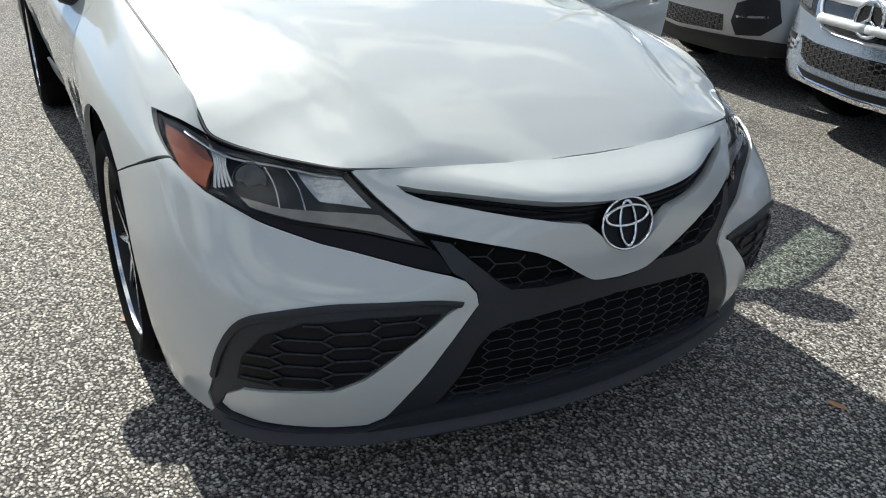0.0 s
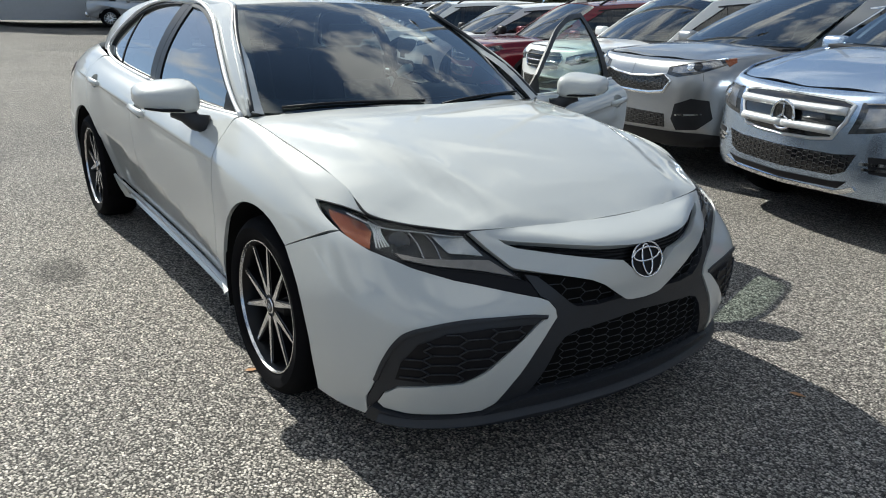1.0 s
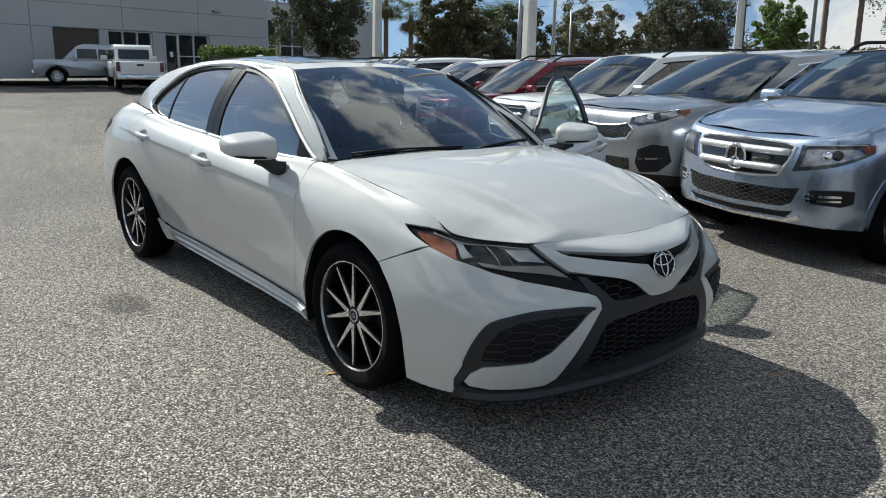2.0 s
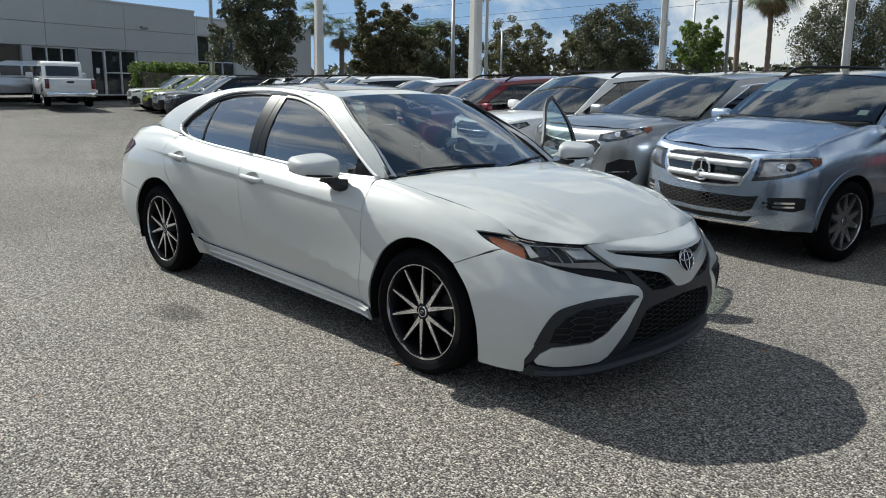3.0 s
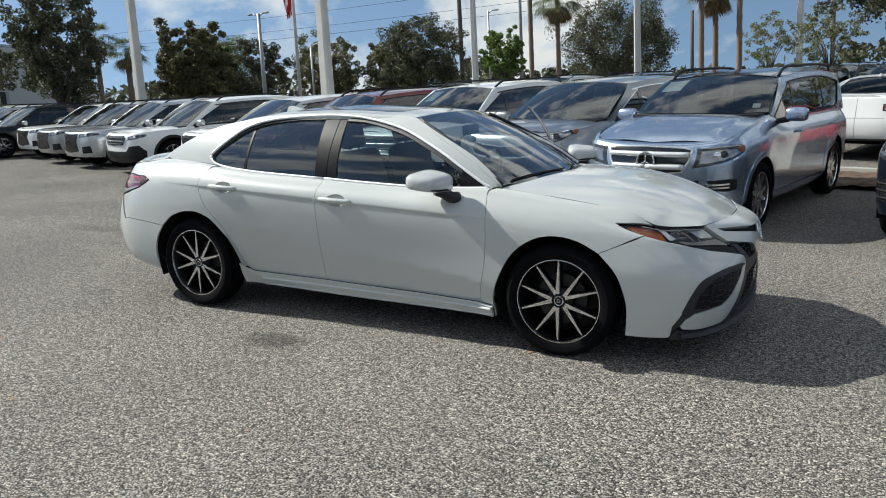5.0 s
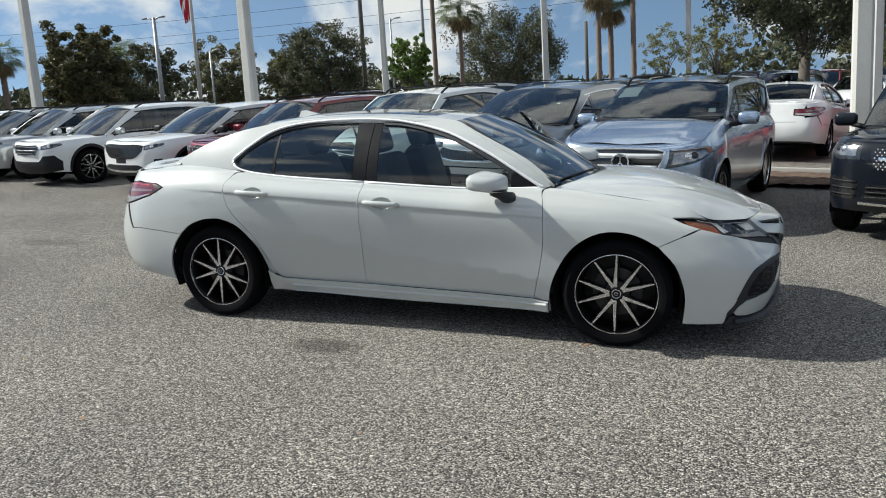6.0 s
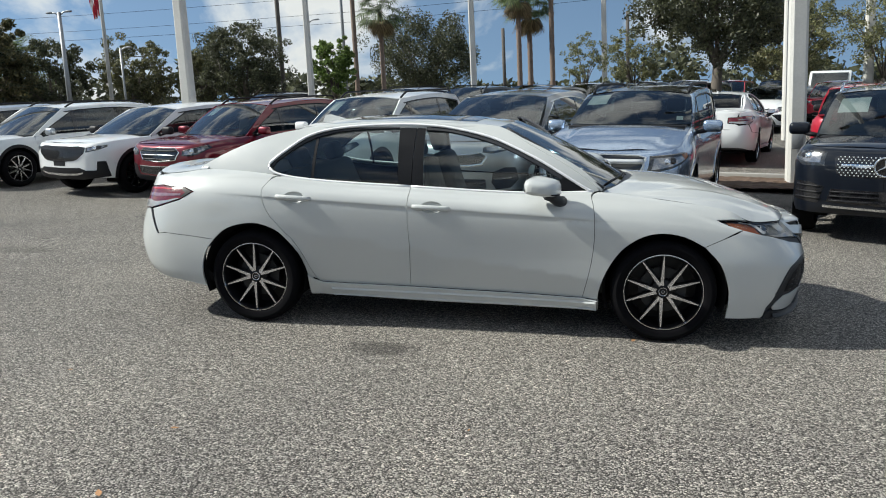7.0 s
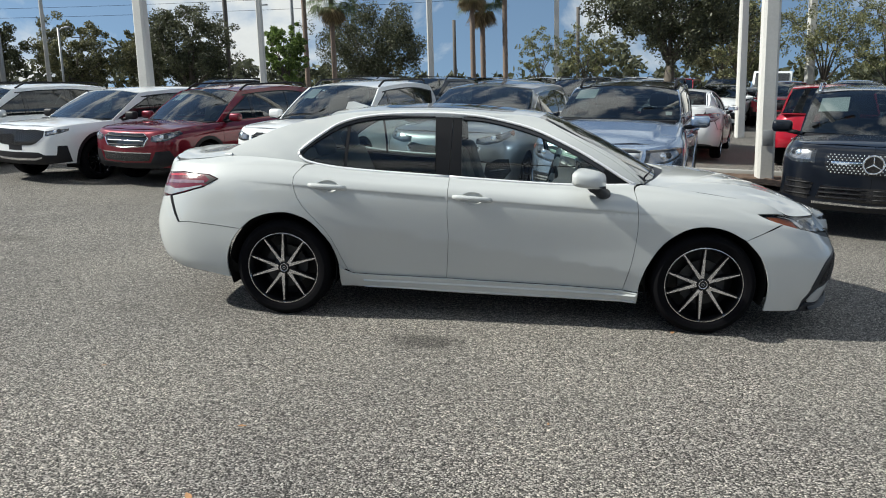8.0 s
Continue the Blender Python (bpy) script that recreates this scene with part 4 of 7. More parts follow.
hood_half = [(1.015, .745)] + [(float(x), float(HOOD_HALF(x))) for x in np.concatenate([np.linspace(1.02, 1.80, 12), np.linspace(1.83, 2.25, 36)])] + [(2.253, .05), (2.254, 0)]
cowl = [(1.195, -.30), (1.235, 0.0), (1.195, .30), (1.11, .55)]
hood_poly = hood_half + [(a, -b) for a, b in hood_half[::-1] if b > 1e-6] + [(1.11, -.55)] + cowl
top_panel("hood", HOOD, hood_poly, (.03, .035), M_PAINT, sedan, gap=0.0042)
# a thin black bar stands in for the shade in the hood gap
seam_line = hood_half[1:]
for s in (-1, 1):
    line = [(x, y * s * .999, float(hood_z(np.array(x), np.array(y))) - .0018) for x, y in seam_line]
    part("hood_gap_shade", smooth(tube_bm(line, .0038, 6), 60), M_LATTICE, sedan, "dark bar drawn in as shade of the gap round the hood edge")
top_panel("cowl", HOOD, [(1.19, -.55), (1.25, -.3), (1.285, 0), (1.25, .3), (1.19, .55), (1.06, .70), (.95, .745), (.95, -.745), (1.06, -.70)], (.04, .05), M_BLACK, sedan, lift=-0.012, depth=0.01)

roof_half = [(.38, 0), (.365, .2), (.335, .42), (.315, .505), (.15, .514), (-.2, .517), (-.6, .517), (-.95, .514), (-1.15, .505), (-1.16, .4), (-1.13, .2), (-1.12, 0)]
top_panel("roof", ROOF, roof_half + [(a, -b) for a, b in roof_half[::-1] if b > 0], (.035, .035), M_PAINT, sedan, lift=0.001, depth=0.03)
sun_half = [(.16, 0), (.15, .25), (.13, .40), (.05, .43), (-.72, .43), (-.78, .38), (-.79, 0)]
top_panel("sunroof", ROOF, sun_half + [(a, -b) for a, b in sun_half[::-1] if b > 0], (.05, .05), M_GLOSSBLACK, sedan, "dark glass roof panel", lift=0.003, depth=0.004)
for s in (-1, 1):
    # rounded edge between roof and side, slim along the pillars
    rail = [(1.01, .756 * s, .970, .008), (.82, .712 * s, 1.108, .009), (.56, .638 * s, 1.246, .011), (.35, .549 * s, 1.350, .015), (.22, .514 * s, 1.364, .030)]
    rail += [(x, .5123 * s, float(ROOF_MID(x)) - .0678, .035) for x in (.05, -.2, -.5, -.8)]
    rail += [(-1.0, .511 * s, 1.360, .035), (-1.16, .507 * s, 1.340, .028), (-1.4, .520 * s, 1.288, .016), (-1.65, .555 * s, 1.200, .014), (-1.90, .582 * s, 1.095, .012)]
    curve = spline(rail, 6)
    part("roof_edge", smooth(tube_bm(curve[:, :3].tolist(), 1.0, 14, None, curve[:, 3].tolist()), 60), M_PAINT, sedan)
    part("shield_seal", smooth(tube_bm(spline([(1.02, .748 * s, .985), (.85, .704 * s, 1.108), (.585, .629 * s, 1.252), (.36, .546 * s, 1.368)], 6).tolist(), .010, 6), 60), M_BLACK, sedan)

shield = part("windshield", panel_mesh("windshield", SHIELD, [(0, -1), (0, 1), (1, 1), (1, -1)], (.08, .1), 1, 0.0, 0.0), M_SHIELD, sedan, "windshield reflecting the clouded sky")
frit_out, frit_in = [(0, -1), (0, 1), (1, 1), (1, -1)], [(.10, -.93), (.07, 0), (.10, .93), (.93, .93), (.95, 0), (.93, -.93)]
part("screen_border", panel_mesh("screen_border", SHIELD, frit_out, (.08, .1), 1, -0.003, 0.0, [frit_in]), M_GLOSSBLACK, shield)
back_glass = part("rear_screen", panel_mesh("rear_screen", REARGLASS, [(0, -1), (0, 1), (1, 1), (1, -1)], (.08, .1), 1, 0.0, 0.0), M_SMOKED, sedan)
part("screen_border", panel_mesh("screen_border", REARGLASS, [(0, -1), (0, 1), (1, 1), (1, -1)], (.08, .1), 1, 0.003, 0.004, [[(.06, -.88), (.06, .88), (.94, .88), (.94, -.88)]]), M_LATTICE, back_glass, "black border of the rear glass")
tail_edge = SKIN.at(np.linspace(0, seam_u(-1.83), 26), np.full(26, SEAM))[::-1]
deck = [(float(p[0]), max(0.0, float(p[1]) - .003)) for p in tail_edge]
top_panel("trunk_lid", DECK, [(-1.955, 0), (-1.93, .35)] + deck + [(a, -b) for a, b in deck[::-1] if b > 0] + [(-1.93, -.35)], (.03, .04), M_PAINT, sedan, lift=0.002, depth=0.03)
flank("trunk_face", [("r", .62, 1.04), ("r", .42, 1.055), ("r", 0, 1.06), ("r", 0, .705), ("r", .45, .705), ("r", .62, .70), ("r", .60, .80), ("r", .41, .822), ("r", .41, .938), ("r", .58, .943), ("r", .60, 1.0)], 1, sedan)
flank("trunk_face", [("r", .62, 1.04), ("r", .42, 1.055), ("r", 0, 1.06), ("r", 0, .705), ("r", .45, .705), ("r", .62, .70), ("r", .60, .80), ("r", .41, .822), ("r", .41, .938), ("r", .58, .943), ("r", .60, 1.0)], -1, sedan)
fin = bmesh.new()
base = [(-.98, 0), (-1.17, 0), (-1.155, .055), (-1.11, .06)]
vs = [[fin.verts.new((x, s * (.028 if z == 0 else .006), 1.402 + z + (.022 if x > -1.0 else 0))) for x, z in base] for s in (-1, 1)]
fin.faces.new(vs[0]); fin.faces.new(vs[1][::-1])
for k in range(4):
    fin.faces.new((vs[0][k], vs[0][(k + 1) % 4], vs[1][(k + 1) % 4], vs[1][k]))
bmesh.ops.recalc_face_normals(fin, faces=fin.faces)
part("roof_fin", fin, M_PAINT, sedan)


# nose pieces that cross the middle line
def nose(name, half, mat, label="", lift=0.0, depth=0.014, gap=0.002, parent=None):
    for s in (-1, 1):
        uv = uv_of(SKIN, fine(half))
        part(name, panel_mesh(name, SKIN, inset(SKIN, uv, gap, STEP) if gap else uv, STEP, s, lift, depth), mat, parent or sedan, label)


SLOT_UP = bowed([("y", .472, .743), ("y", .423, .7365), ("y", .327, .730), ("y", .222, .723), ("y", .133, .716), ("y", .063, .711), ("y", 0, .710)], 4)
SLOT_LOW = [("y", 0, .600), ("y", .045, .606), ("y", .092, .648), ("y", .123, .672), ("y", .230, .690), ("y", .332, .704), ("y", .430, .719), ("y", .458, .730)]
nose("nose_wing", NOSE_TOP[::-1] + [("y", .511, .720), ("y", .464, .672)] + WING_LOW + SLOT_LOW + SLOT_UP, M_PAINT, gap=0.0, depth=0.03)
nose("nose_slot", [("y", 0, .585), ("y", .09, .60), ("y", .298, .685), ("y", .46, .722), ("y", .478, .748), ("y", .318, .740), ("y", .148, .728), ("y", 0, .722)], M_LATTICE, "black slot across the nose", lift=-0.028, depth=0.0, gap=0.0)
for s in (-1, 1):
    part("slot_blade", strip_mesh("slot_blade", SKIN, uv_of(SKIN, bowed([("y", .424, .730), ("y", .323, .7175), ("y", .224, .7075), ("y", .113, .694)], 6)), .011, s, -.014, .012), M_BLACK, sedan)
core = [("uv", 0.0, 0.3), ("uv", 4.4, .3), ("x", -1.80, .40), ("x", -1.77, .56), ("x", -1.64, .71), ("x", -1.41, .765), ("x", -1.18, .71), ("x", -1.04, .56), ("x", -.99, .30), ("x", .96, .25), ("x", .97, .48), ("x", 1.10, .66), ("x", 1.27, .745), ("x", 1.41, .762), ("x", 1.58, .735), ("x", 1.72, .66),
        ("x", 1.82, .53), ("x", 1.85, .36), ("x", 1.85, .22), ("uv", 13.0, .15), ("uv", 15.0, .15), ("uv", 17.0, .15), ("uv", 17.0, SEAM - .25), ("uv", 13.0, SEAM - .25), ("uv", 10.0, SEAM - .2), ("uv", 9, SEAM - .2), ("uv", 5.0, SEAM - .2), ("uv", 0.0, SEAM - .2)]
hole = [("x", .84, .34), ("x", .88, .932), ("x", .45, .936), ("x", -.20, .958), ("x", -.22, .34)]
for s in (-1, 1):
    part("body_core", panel_mesh("body_core", SKIN, uv_of(SKIN, core), STEP, s, -0.028, 0.0, [uv_of(SKIN, hole)] if s > 0 else ()), M_UNDER, sedan)
    # wheel houses
    for cx in (1.4125, -1.4125):
        bm = bmesh.new()
        rows = [(.385, .895), (.37, .86), (.365, .55)]
        ring = [[bm.verts.new((cx + r * math.cos(a), y * s, .345 + r * math.sin(a))) for a in np.linspace(-.35, math.pi + .35, 26)] for r, y in rows]
        for r0, r1 in zip(ring, ring[1:]):
            for k in range(25):
                bm.faces.new((r0[k], r0[k + 1], r1[k + 1], r1[k])).smooth = True
        bm.faces.new(ring[-1])
        part("wheel_house", bm, M_UNDER, sedan)
part("underbody", box_bm((4.05, 1.46, .05), (.06, 0, .25), .02), M_UNDER, sedan)

# black nose bars and lattice
BAR = [("y", 0, .519), ("y", .042, .523), ("y", .093, .541), ("y", .105, .541), ("y", .20, .535), ("y", .282, .543), ("y", .315, .566), ("y", .40, .646), ("y", .434, .652), ("y", .405, .592), ("y", .385, .580), ("y", .358, .552), ("y", .352, .522), ("y", .371, .495), ("y", .422, .423), ("y", .488, .314), ("y", .521, .245), ("y", .47, .252), ("y", .424, .268), ("y", .350, .420), ("y", .322, .450), ("y", .28, .463), ("y", .068, .479), ("y", 0, .482)]
nose("nose_bar", BAR, M_BLACK, "satin black nose bar", lift=-0.004, depth=0.035, gap=0.0)
nose("bumper_lip", [("y", 0, .178), ("y", .2, .175), ("y", .4, .17), ("y", .58, .167), ("y", .74, .167), ("x", 2.03, .172), ("x", 2.04, .20), ("y", .82, .232), ("y", .80, .219), ("y", .751, .210), ("y", .63, .210), ("y", .56, .216), ("y", .52, .240), ("y", .424, .265), ("y", .255, .272), ("y", .1, .278), ("y", 0, .280)], M_BLACK, "black lower lip", lift=0.012, depth=0.06, gap=0.0)
band = [("x", 1.99, .714), ("y", .801, .708), ("y", .743, .688), ("y", .660, .672), ("y", .535, .655), ("y", .468, .642), ("y", .431, .634), ("y", .405, .600), ("y", .41, .590), ("y", .52, .618), ("y", .627, .643), ("y", .729, .678), ("y", .757, .691)]
nose("nose_band", band, M_LATTICE, lift=-0.008, depth=0.03, gap=0.0)
for s in (-1, 1):
    part("upper_lattice", honeycomb(SKIN, [(.404, .652), (.286, .632), (.188, .593), (.105, .543), (.20, .536), (.282, .545), (.312, .565)], .085, .034, .0017, s, -.007), M_BLACK, sedan)
half = [(.42, .268), (.345, .42), (.322, .448), (.27, .462), (.15, .472)]
part("lower_lattice", honeycomb(SKIN, half + [(0, .478)] + [(-a, b) for a, b in half[::-1]] + [(0, .280)], .080, .0245, .0015, 1, -.007), M_BLACK, sedan)
for s in (-1, 1):
    # raised rim along the lower lip
    lip_line = bowed([("y", 0, .222), ("y", .22, .219), ("y", .44, .212), ("y", .60, .198), ("y", .74, .194), ("y", .80, .196)], 5)
    part("lip_rim", strip_mesh("lip_rim", SKIN, uv_of(SKIN, lip_line), .075, s, .034, .0), M_BLACK, sedan)
# badge: an oval ring with two plain loops
u, v = SKIN.find("y", 0.0, .655)
q = SKIN.at(u, v)
nose_zs = np.linspace(.58, .74, 9)
nose_xs = [float(SKIN.at(*SKIN.find("y", 0.0, float(z)))[0]) for z in nose_zs]


def nose_x(z):
    """How far forward the nose stands at a height, on its middle line."""
    a, b = np.polyfit(nose_zs, nose_xs, 1)
    return a * z + b


for nm, ax, az, cx, cz, rad in (("badge_ring", .071, .053, 0, 0, .0030), ("badge_loop", .022, .046, 0, 0, .0034), ("badge_loop", .060, .020, 0, .016, .0034)):
    pts = [(float(nose_x(q[2] + .004 + cz + az * math.sin(t))) + .005, cx - .010 + ax * math.cos(t), q[2] + .004 + cz + az * math.sin(t)) for t in np.linspace(0, 2 * math.pi, 41)]
    part(nm, smooth(tube_bm(pts, rad, 8), 60), M_CHROME, sedan)
plate = bmesh.new()
bmesh.ops.create_circle(plate, cap_ends=True, segments=40, radius=1.0)
for w in plate.verts:
    w.co = (float(nose_x(q[2] + .004 + w.co.y * .052)) + .001, w.co.x * .070 - .010, q[2] + .004 + w.co.y * .052)
part("badge_plate", plate, M_LATTICE, sedan)
# black band along the foot of the windshield
part("screen_border", panel_mesh("screen_border", SHIELD, [(0, -1), (0, 1), (.09, 1), (.09, -1)], (.03, .1), 1, -.004, 0.0), M_LATTICE, shield)
# wipers lying on the foot of the windshield
for b0, b1 in ((.06, .84), (-.84, -.04)):
    q = SHIELD.at(np.array([.025, .05, .06, .055]), np.array([b0, b0 + .2, (b0 + b1) / 2, b1]))
    part("wiper", tube_bm([(float(a) + .004, float(b), float(c) + .008) for a, b, c in q], .006, 6), M_LATTICE, sedan)


# ---- wheels ----
def alloy_wheel(parent, x, side, radius=.335, rim=.248, spokes=5, width=.215, out_y=.905, paired=.30, mat=None, back=None, name="wheel", thick=.012):
    """Tyre, dark barrel, bright ring and forked spokes, brake disc and hub."""
    mat, back = mat or M_SILVER, back or M_WHEELBLACK
    hw = width / 2
    tyre = lathe([(rim, -hw * .78), (rim + .015, -hw * .95), (rim + (radius - rim) * .45, -hw * 1.02), (radius - .022, -hw * .93), (radius - .006, -hw * .75), (radius, -hw * .45), (radius, hw * .45), (radius - .006, hw * .75), (radius - .022, hw * .93),
                  (rim + (radius - rim) * .55, hw * 1.02), (rim + .022, hw * .98), (rim + .006, hw * .90), (rim - .004, hw * .80)], 56)
    place = Matrix.Translation((x, (out_y - hw) * side, radius)) @ Matrix.Diagonal((1, side, 1, 1))
    wheel = part(name, tyre, M_RUBBER, parent)
    wheel.matrix_local = place
    part("barrel", lathe([(rim - .002, hw * .84), (rim - .014, hw * .70), (rim - .022, 0), (rim - .03, -hw * .7), (.05, -hw * .6)], 48), back, wheel)
    part("rim_ring", lathe([(rim - .006, hw * .80), (rim - .003, hw * .90), (rim + .001, hw * .895)], 56), mat, wheel)
    part("brake_disc", lathe([(.06, -.01), (.150, -.01), (.150, .01), (.06, .01)], 40), M_DISC, wheel, "grey brake disc")
    bm, dark = bmesh.new(), bmesh.new()
    for k in range(spokes):
        a0 = math.pi / 2 + 2 * math.pi * k / spokes + .305
        for d in (-paired, paired):
            a1 = a0 + d
            ca, sa = math.cos(a1), math.sin(a1)
            cb, sb = math.cos(a0 + d * .38), math.sin(a0 + d * .38)
            p0, p1 = Vector((cb * rim * .17, 0, sb * rim * .17)), Vector((ca * (rim - .006), 0, sa * (rim - .006)))
            dirv = (p1 - p0).normalized()
            nrm = Vector((-dirv.z, 0, dirv.x))
            for tgt, w0, w1, y_f, y_b in ((bm, thick * 1.0, thick * .33, hw * .72, hw * .64), (dark, thick * 1.25, thick * .75, hw * .66, hw * .2)):
                quad = []
                for y, g in ((y_f, 1.0), (y_b, 1.0)):
                    lift0 = -.003
                    quad.append([tgt.verts.new((p.x + nrm.x * w * sgn, y + (lift0 if p is p0 else 0), p.z + nrm.z * w * sgn)) for p, w, sgn in ((p0, w0, 1), (p1, w1, 1), (p1, w1, -1), (p0, w0, -1))])
                f, b = quad
                tgt.faces.new(f); tgt.faces.new(b[::-1])
                for j in range(4):
                    tgt.faces.new((f[j], f[(j + 1) % 4], b[(j + 1) % 4], b[j]))
    for tgt in (bm, dark):
        bmesh.ops.recalc_face_normals(tgt, faces=tgt.faces)
    part("spokes", bm, mat, wheel, "thin machined spokes")
    part("spoke_backing", dark, back, wheel)
    part("hub", lathe([(.0005, hw * .72), (.026, hw * .72), (.030, hw * .66), (.075, hw * .50), (.085, hw * .3)], 32), back, wheel)
    part("hub_mark", tube_bm([(.011 * math.cos(t), hw * .725, .008 * math.sin(t)) for t in np.linspace(0, 2 * math.pi, 15)], .0022, 5), mat, wheel)
    part("hub_ring", lathe([(.024, hw * .725), (.0275, hw * .735), (.030, hw * .70)], 32), mat, wheel)
    nut_mesh = None
    for k in range(5):
        a = 2 * math.pi * k / 5 + .75
        m = Matrix.Translation((.057 * math.cos(a), hw * .58, .057 * math.sin(a))) @ Matrix.Rotation(radians(90), 4, "X")
        if nut_mesh is None:
            nut = bmesh.new()
            bmesh.ops.create_cone(nut, cap_ends=True, segments=6, radius1=.011, radius2=.0095, depth=.024)
            nut_mesh = part("wheel_nut", nut, M_CHROME, wheel)
            nut_mesh.matrix_local = m
        else:
            extra = new("wheel_nut", nut_mesh.data)
            extra.parent = wheel
            extra.matrix_local = m
    return wheel


for sx in (1.4125, -1.4125):
    for s in (-1, 1):
        alloy_wheel(sedan, sx, s)


# ---- sedan cabin ----
def seat_parts(parent, x, y, mat, z=.25, wide=.50):
    part("seat_cushion", box_bm((.52, wide, .17), (x, y, z + .24), .06, 3), mat, parent)
    rot = Matrix.Rotation(radians(-17), 3, "Y")
    back = box_bm((.15, wide * .96, .62), (x - .30, y, z + .60), .06, 3, None, rot)
    part("seat_back", back, mat, parent)
    part("headrest", box_bm((.10, .26, .19), (x - .42, y, z + 1.00), .045, 3, None, rot), mat, parent)


def cabin_parts(parent):
    for y in (-.37, .37):
        seat_parts(parent, .10, y, M_SEAT)
    part("rear_bench", box_bm((.52, 1.25, .17), (-.80, 0, .50), .06, 3), M_SEAT, parent)
    rot = Matrix.Rotation(radians(-22), 3, "Y")
    part("rear_backrest", box_bm((.15, 1.25, .60), (-1.12, 0, .80), .06, 3, None, rot), M_SEAT, parent)
    for y in (-.38, .38):
        part("headrest", box_bm((.10, .26, .15), (-1.24, y, 1.15), .04, 3, None, rot), M_SEAT, parent)
    part("parcel_shelf", box_bm((.55, 1.2, .03), (-1.60, 0, 1.04), .01), M_CABIN, parent)
    part("dashboard", box_bm((.50, 1.38, .24), (.88, 0, .86), .08, 4), M_CABIN, parent)
    part("instrument_hood", box_bm((.20, .40, .08), (.72, .37, .985), .03, 3), M_CABIN, parent)
    part("centre_screen", box_bm((.03, .26, .15), (.63, 0, .98), .01, 2, None, Matrix.Rotation(radians(-15), 3, "Y")), M_GLOSSBLACK, parent)
    ring = [(.44 + .05 * math.sin(t) - .0, .37 + .185 * math.cos(t), .92 + .175 * math.sin(t)) for t in np.linspace(0, 2 * math.pi, 37)]
    part("steering_wheel", smooth(tube_bm(ring, .016, 8), 60), M_SEAT, parent)
    part("steering_hub", box_bm((.05, .30, .07), (.46, .37, .91), .025, 3), M_SEAT, parent)
    wrap = [(.44 + .05 * math.sin(t), .37 + .185 * math.cos(t), .92 + .175 * math.sin(t)) for t in np.linspace(math.pi * .55, math.pi * 1.45, 15)]
    part("steering_film", smooth(tube_bm(wrap, .025, 8, None, [.8 + .25 * math.sin(k * 1.7) for k in range(15)]), 60), M_PAPERWHITE, parent, "white protective film on the steering wheel")
    part("console", box_bm((1.0, .22, .22), (.25, 0, .52), .05, 3), M_CABIN, parent)
    part("rear_view_mirror", box_bm((.03, .24, .07), (.46, 0, 1.27), .015, 2), M_CABIN, parent)
    part("headliner", box_bm((1.35, .98, .02), (-.45, 0, 1.365), .01), M_HEADLINER, parent)


cabin_parts(sedan)

for s in (-1, 1):
    flank("tail_lens", [("r", .44, .858), ("r", .60, .860), ("x", -2.27, .868), ("x", -2.21, .858), ("x", -2.10, .872), ("x", -1.99, .893), ("x", -1.98, .886), ("x", -2.13, .843), ("x", -2.245, .812), ("r", .60, .815), ("r", .44, .835)], s, sedan, M_FACETS, "clear lower tail lamp glass", lift=0.006, depth=0.004)
    flank("tail_band", [("r", .60, .905), ("x", -2.27, .914), ("x", -2.12, .922), ("x", -1.97, .924), ("x", -1.97, .908), ("x", -2.10, .900), ("x", -2.24, .890), ("r", .60, .888)], s, sedan, M_TAILBAND, "greyish pink middle band", lift=0.005, depth=0.003)
    flank("tail_tip", [("x", -1.985, .957), ("x", -1.945, .960), ("x", -1.875, .939), ("x", -1.94, .900), ("x", -1.975, .900), ("x", -1.935, .930)], s, sedan, M_LATTICE, "smoked black lamp tip", lift=0.005, depth=0.003)
    flank("tail_strip", [("x", -2.30, .948), ("x", -2.17, .958), ("x", -2.00, .955), ("x", -2.02, .945), ("x", -2.15, .945), ("x", -2.30, .934)], s, sedan, M_REDGLOW, "brighter red light bar", lift=0.005, depth=0.003)
    flank("bumper_slit", [("x", -2.264, .803), ("x", -2.240, .803), ("x", -2.168, .630), ("x", -2.182, .630)], s, sedan, M_LATTICE, "narrow black slit in the rear corner", lift=-0.004, depth=0.004, gap=0)

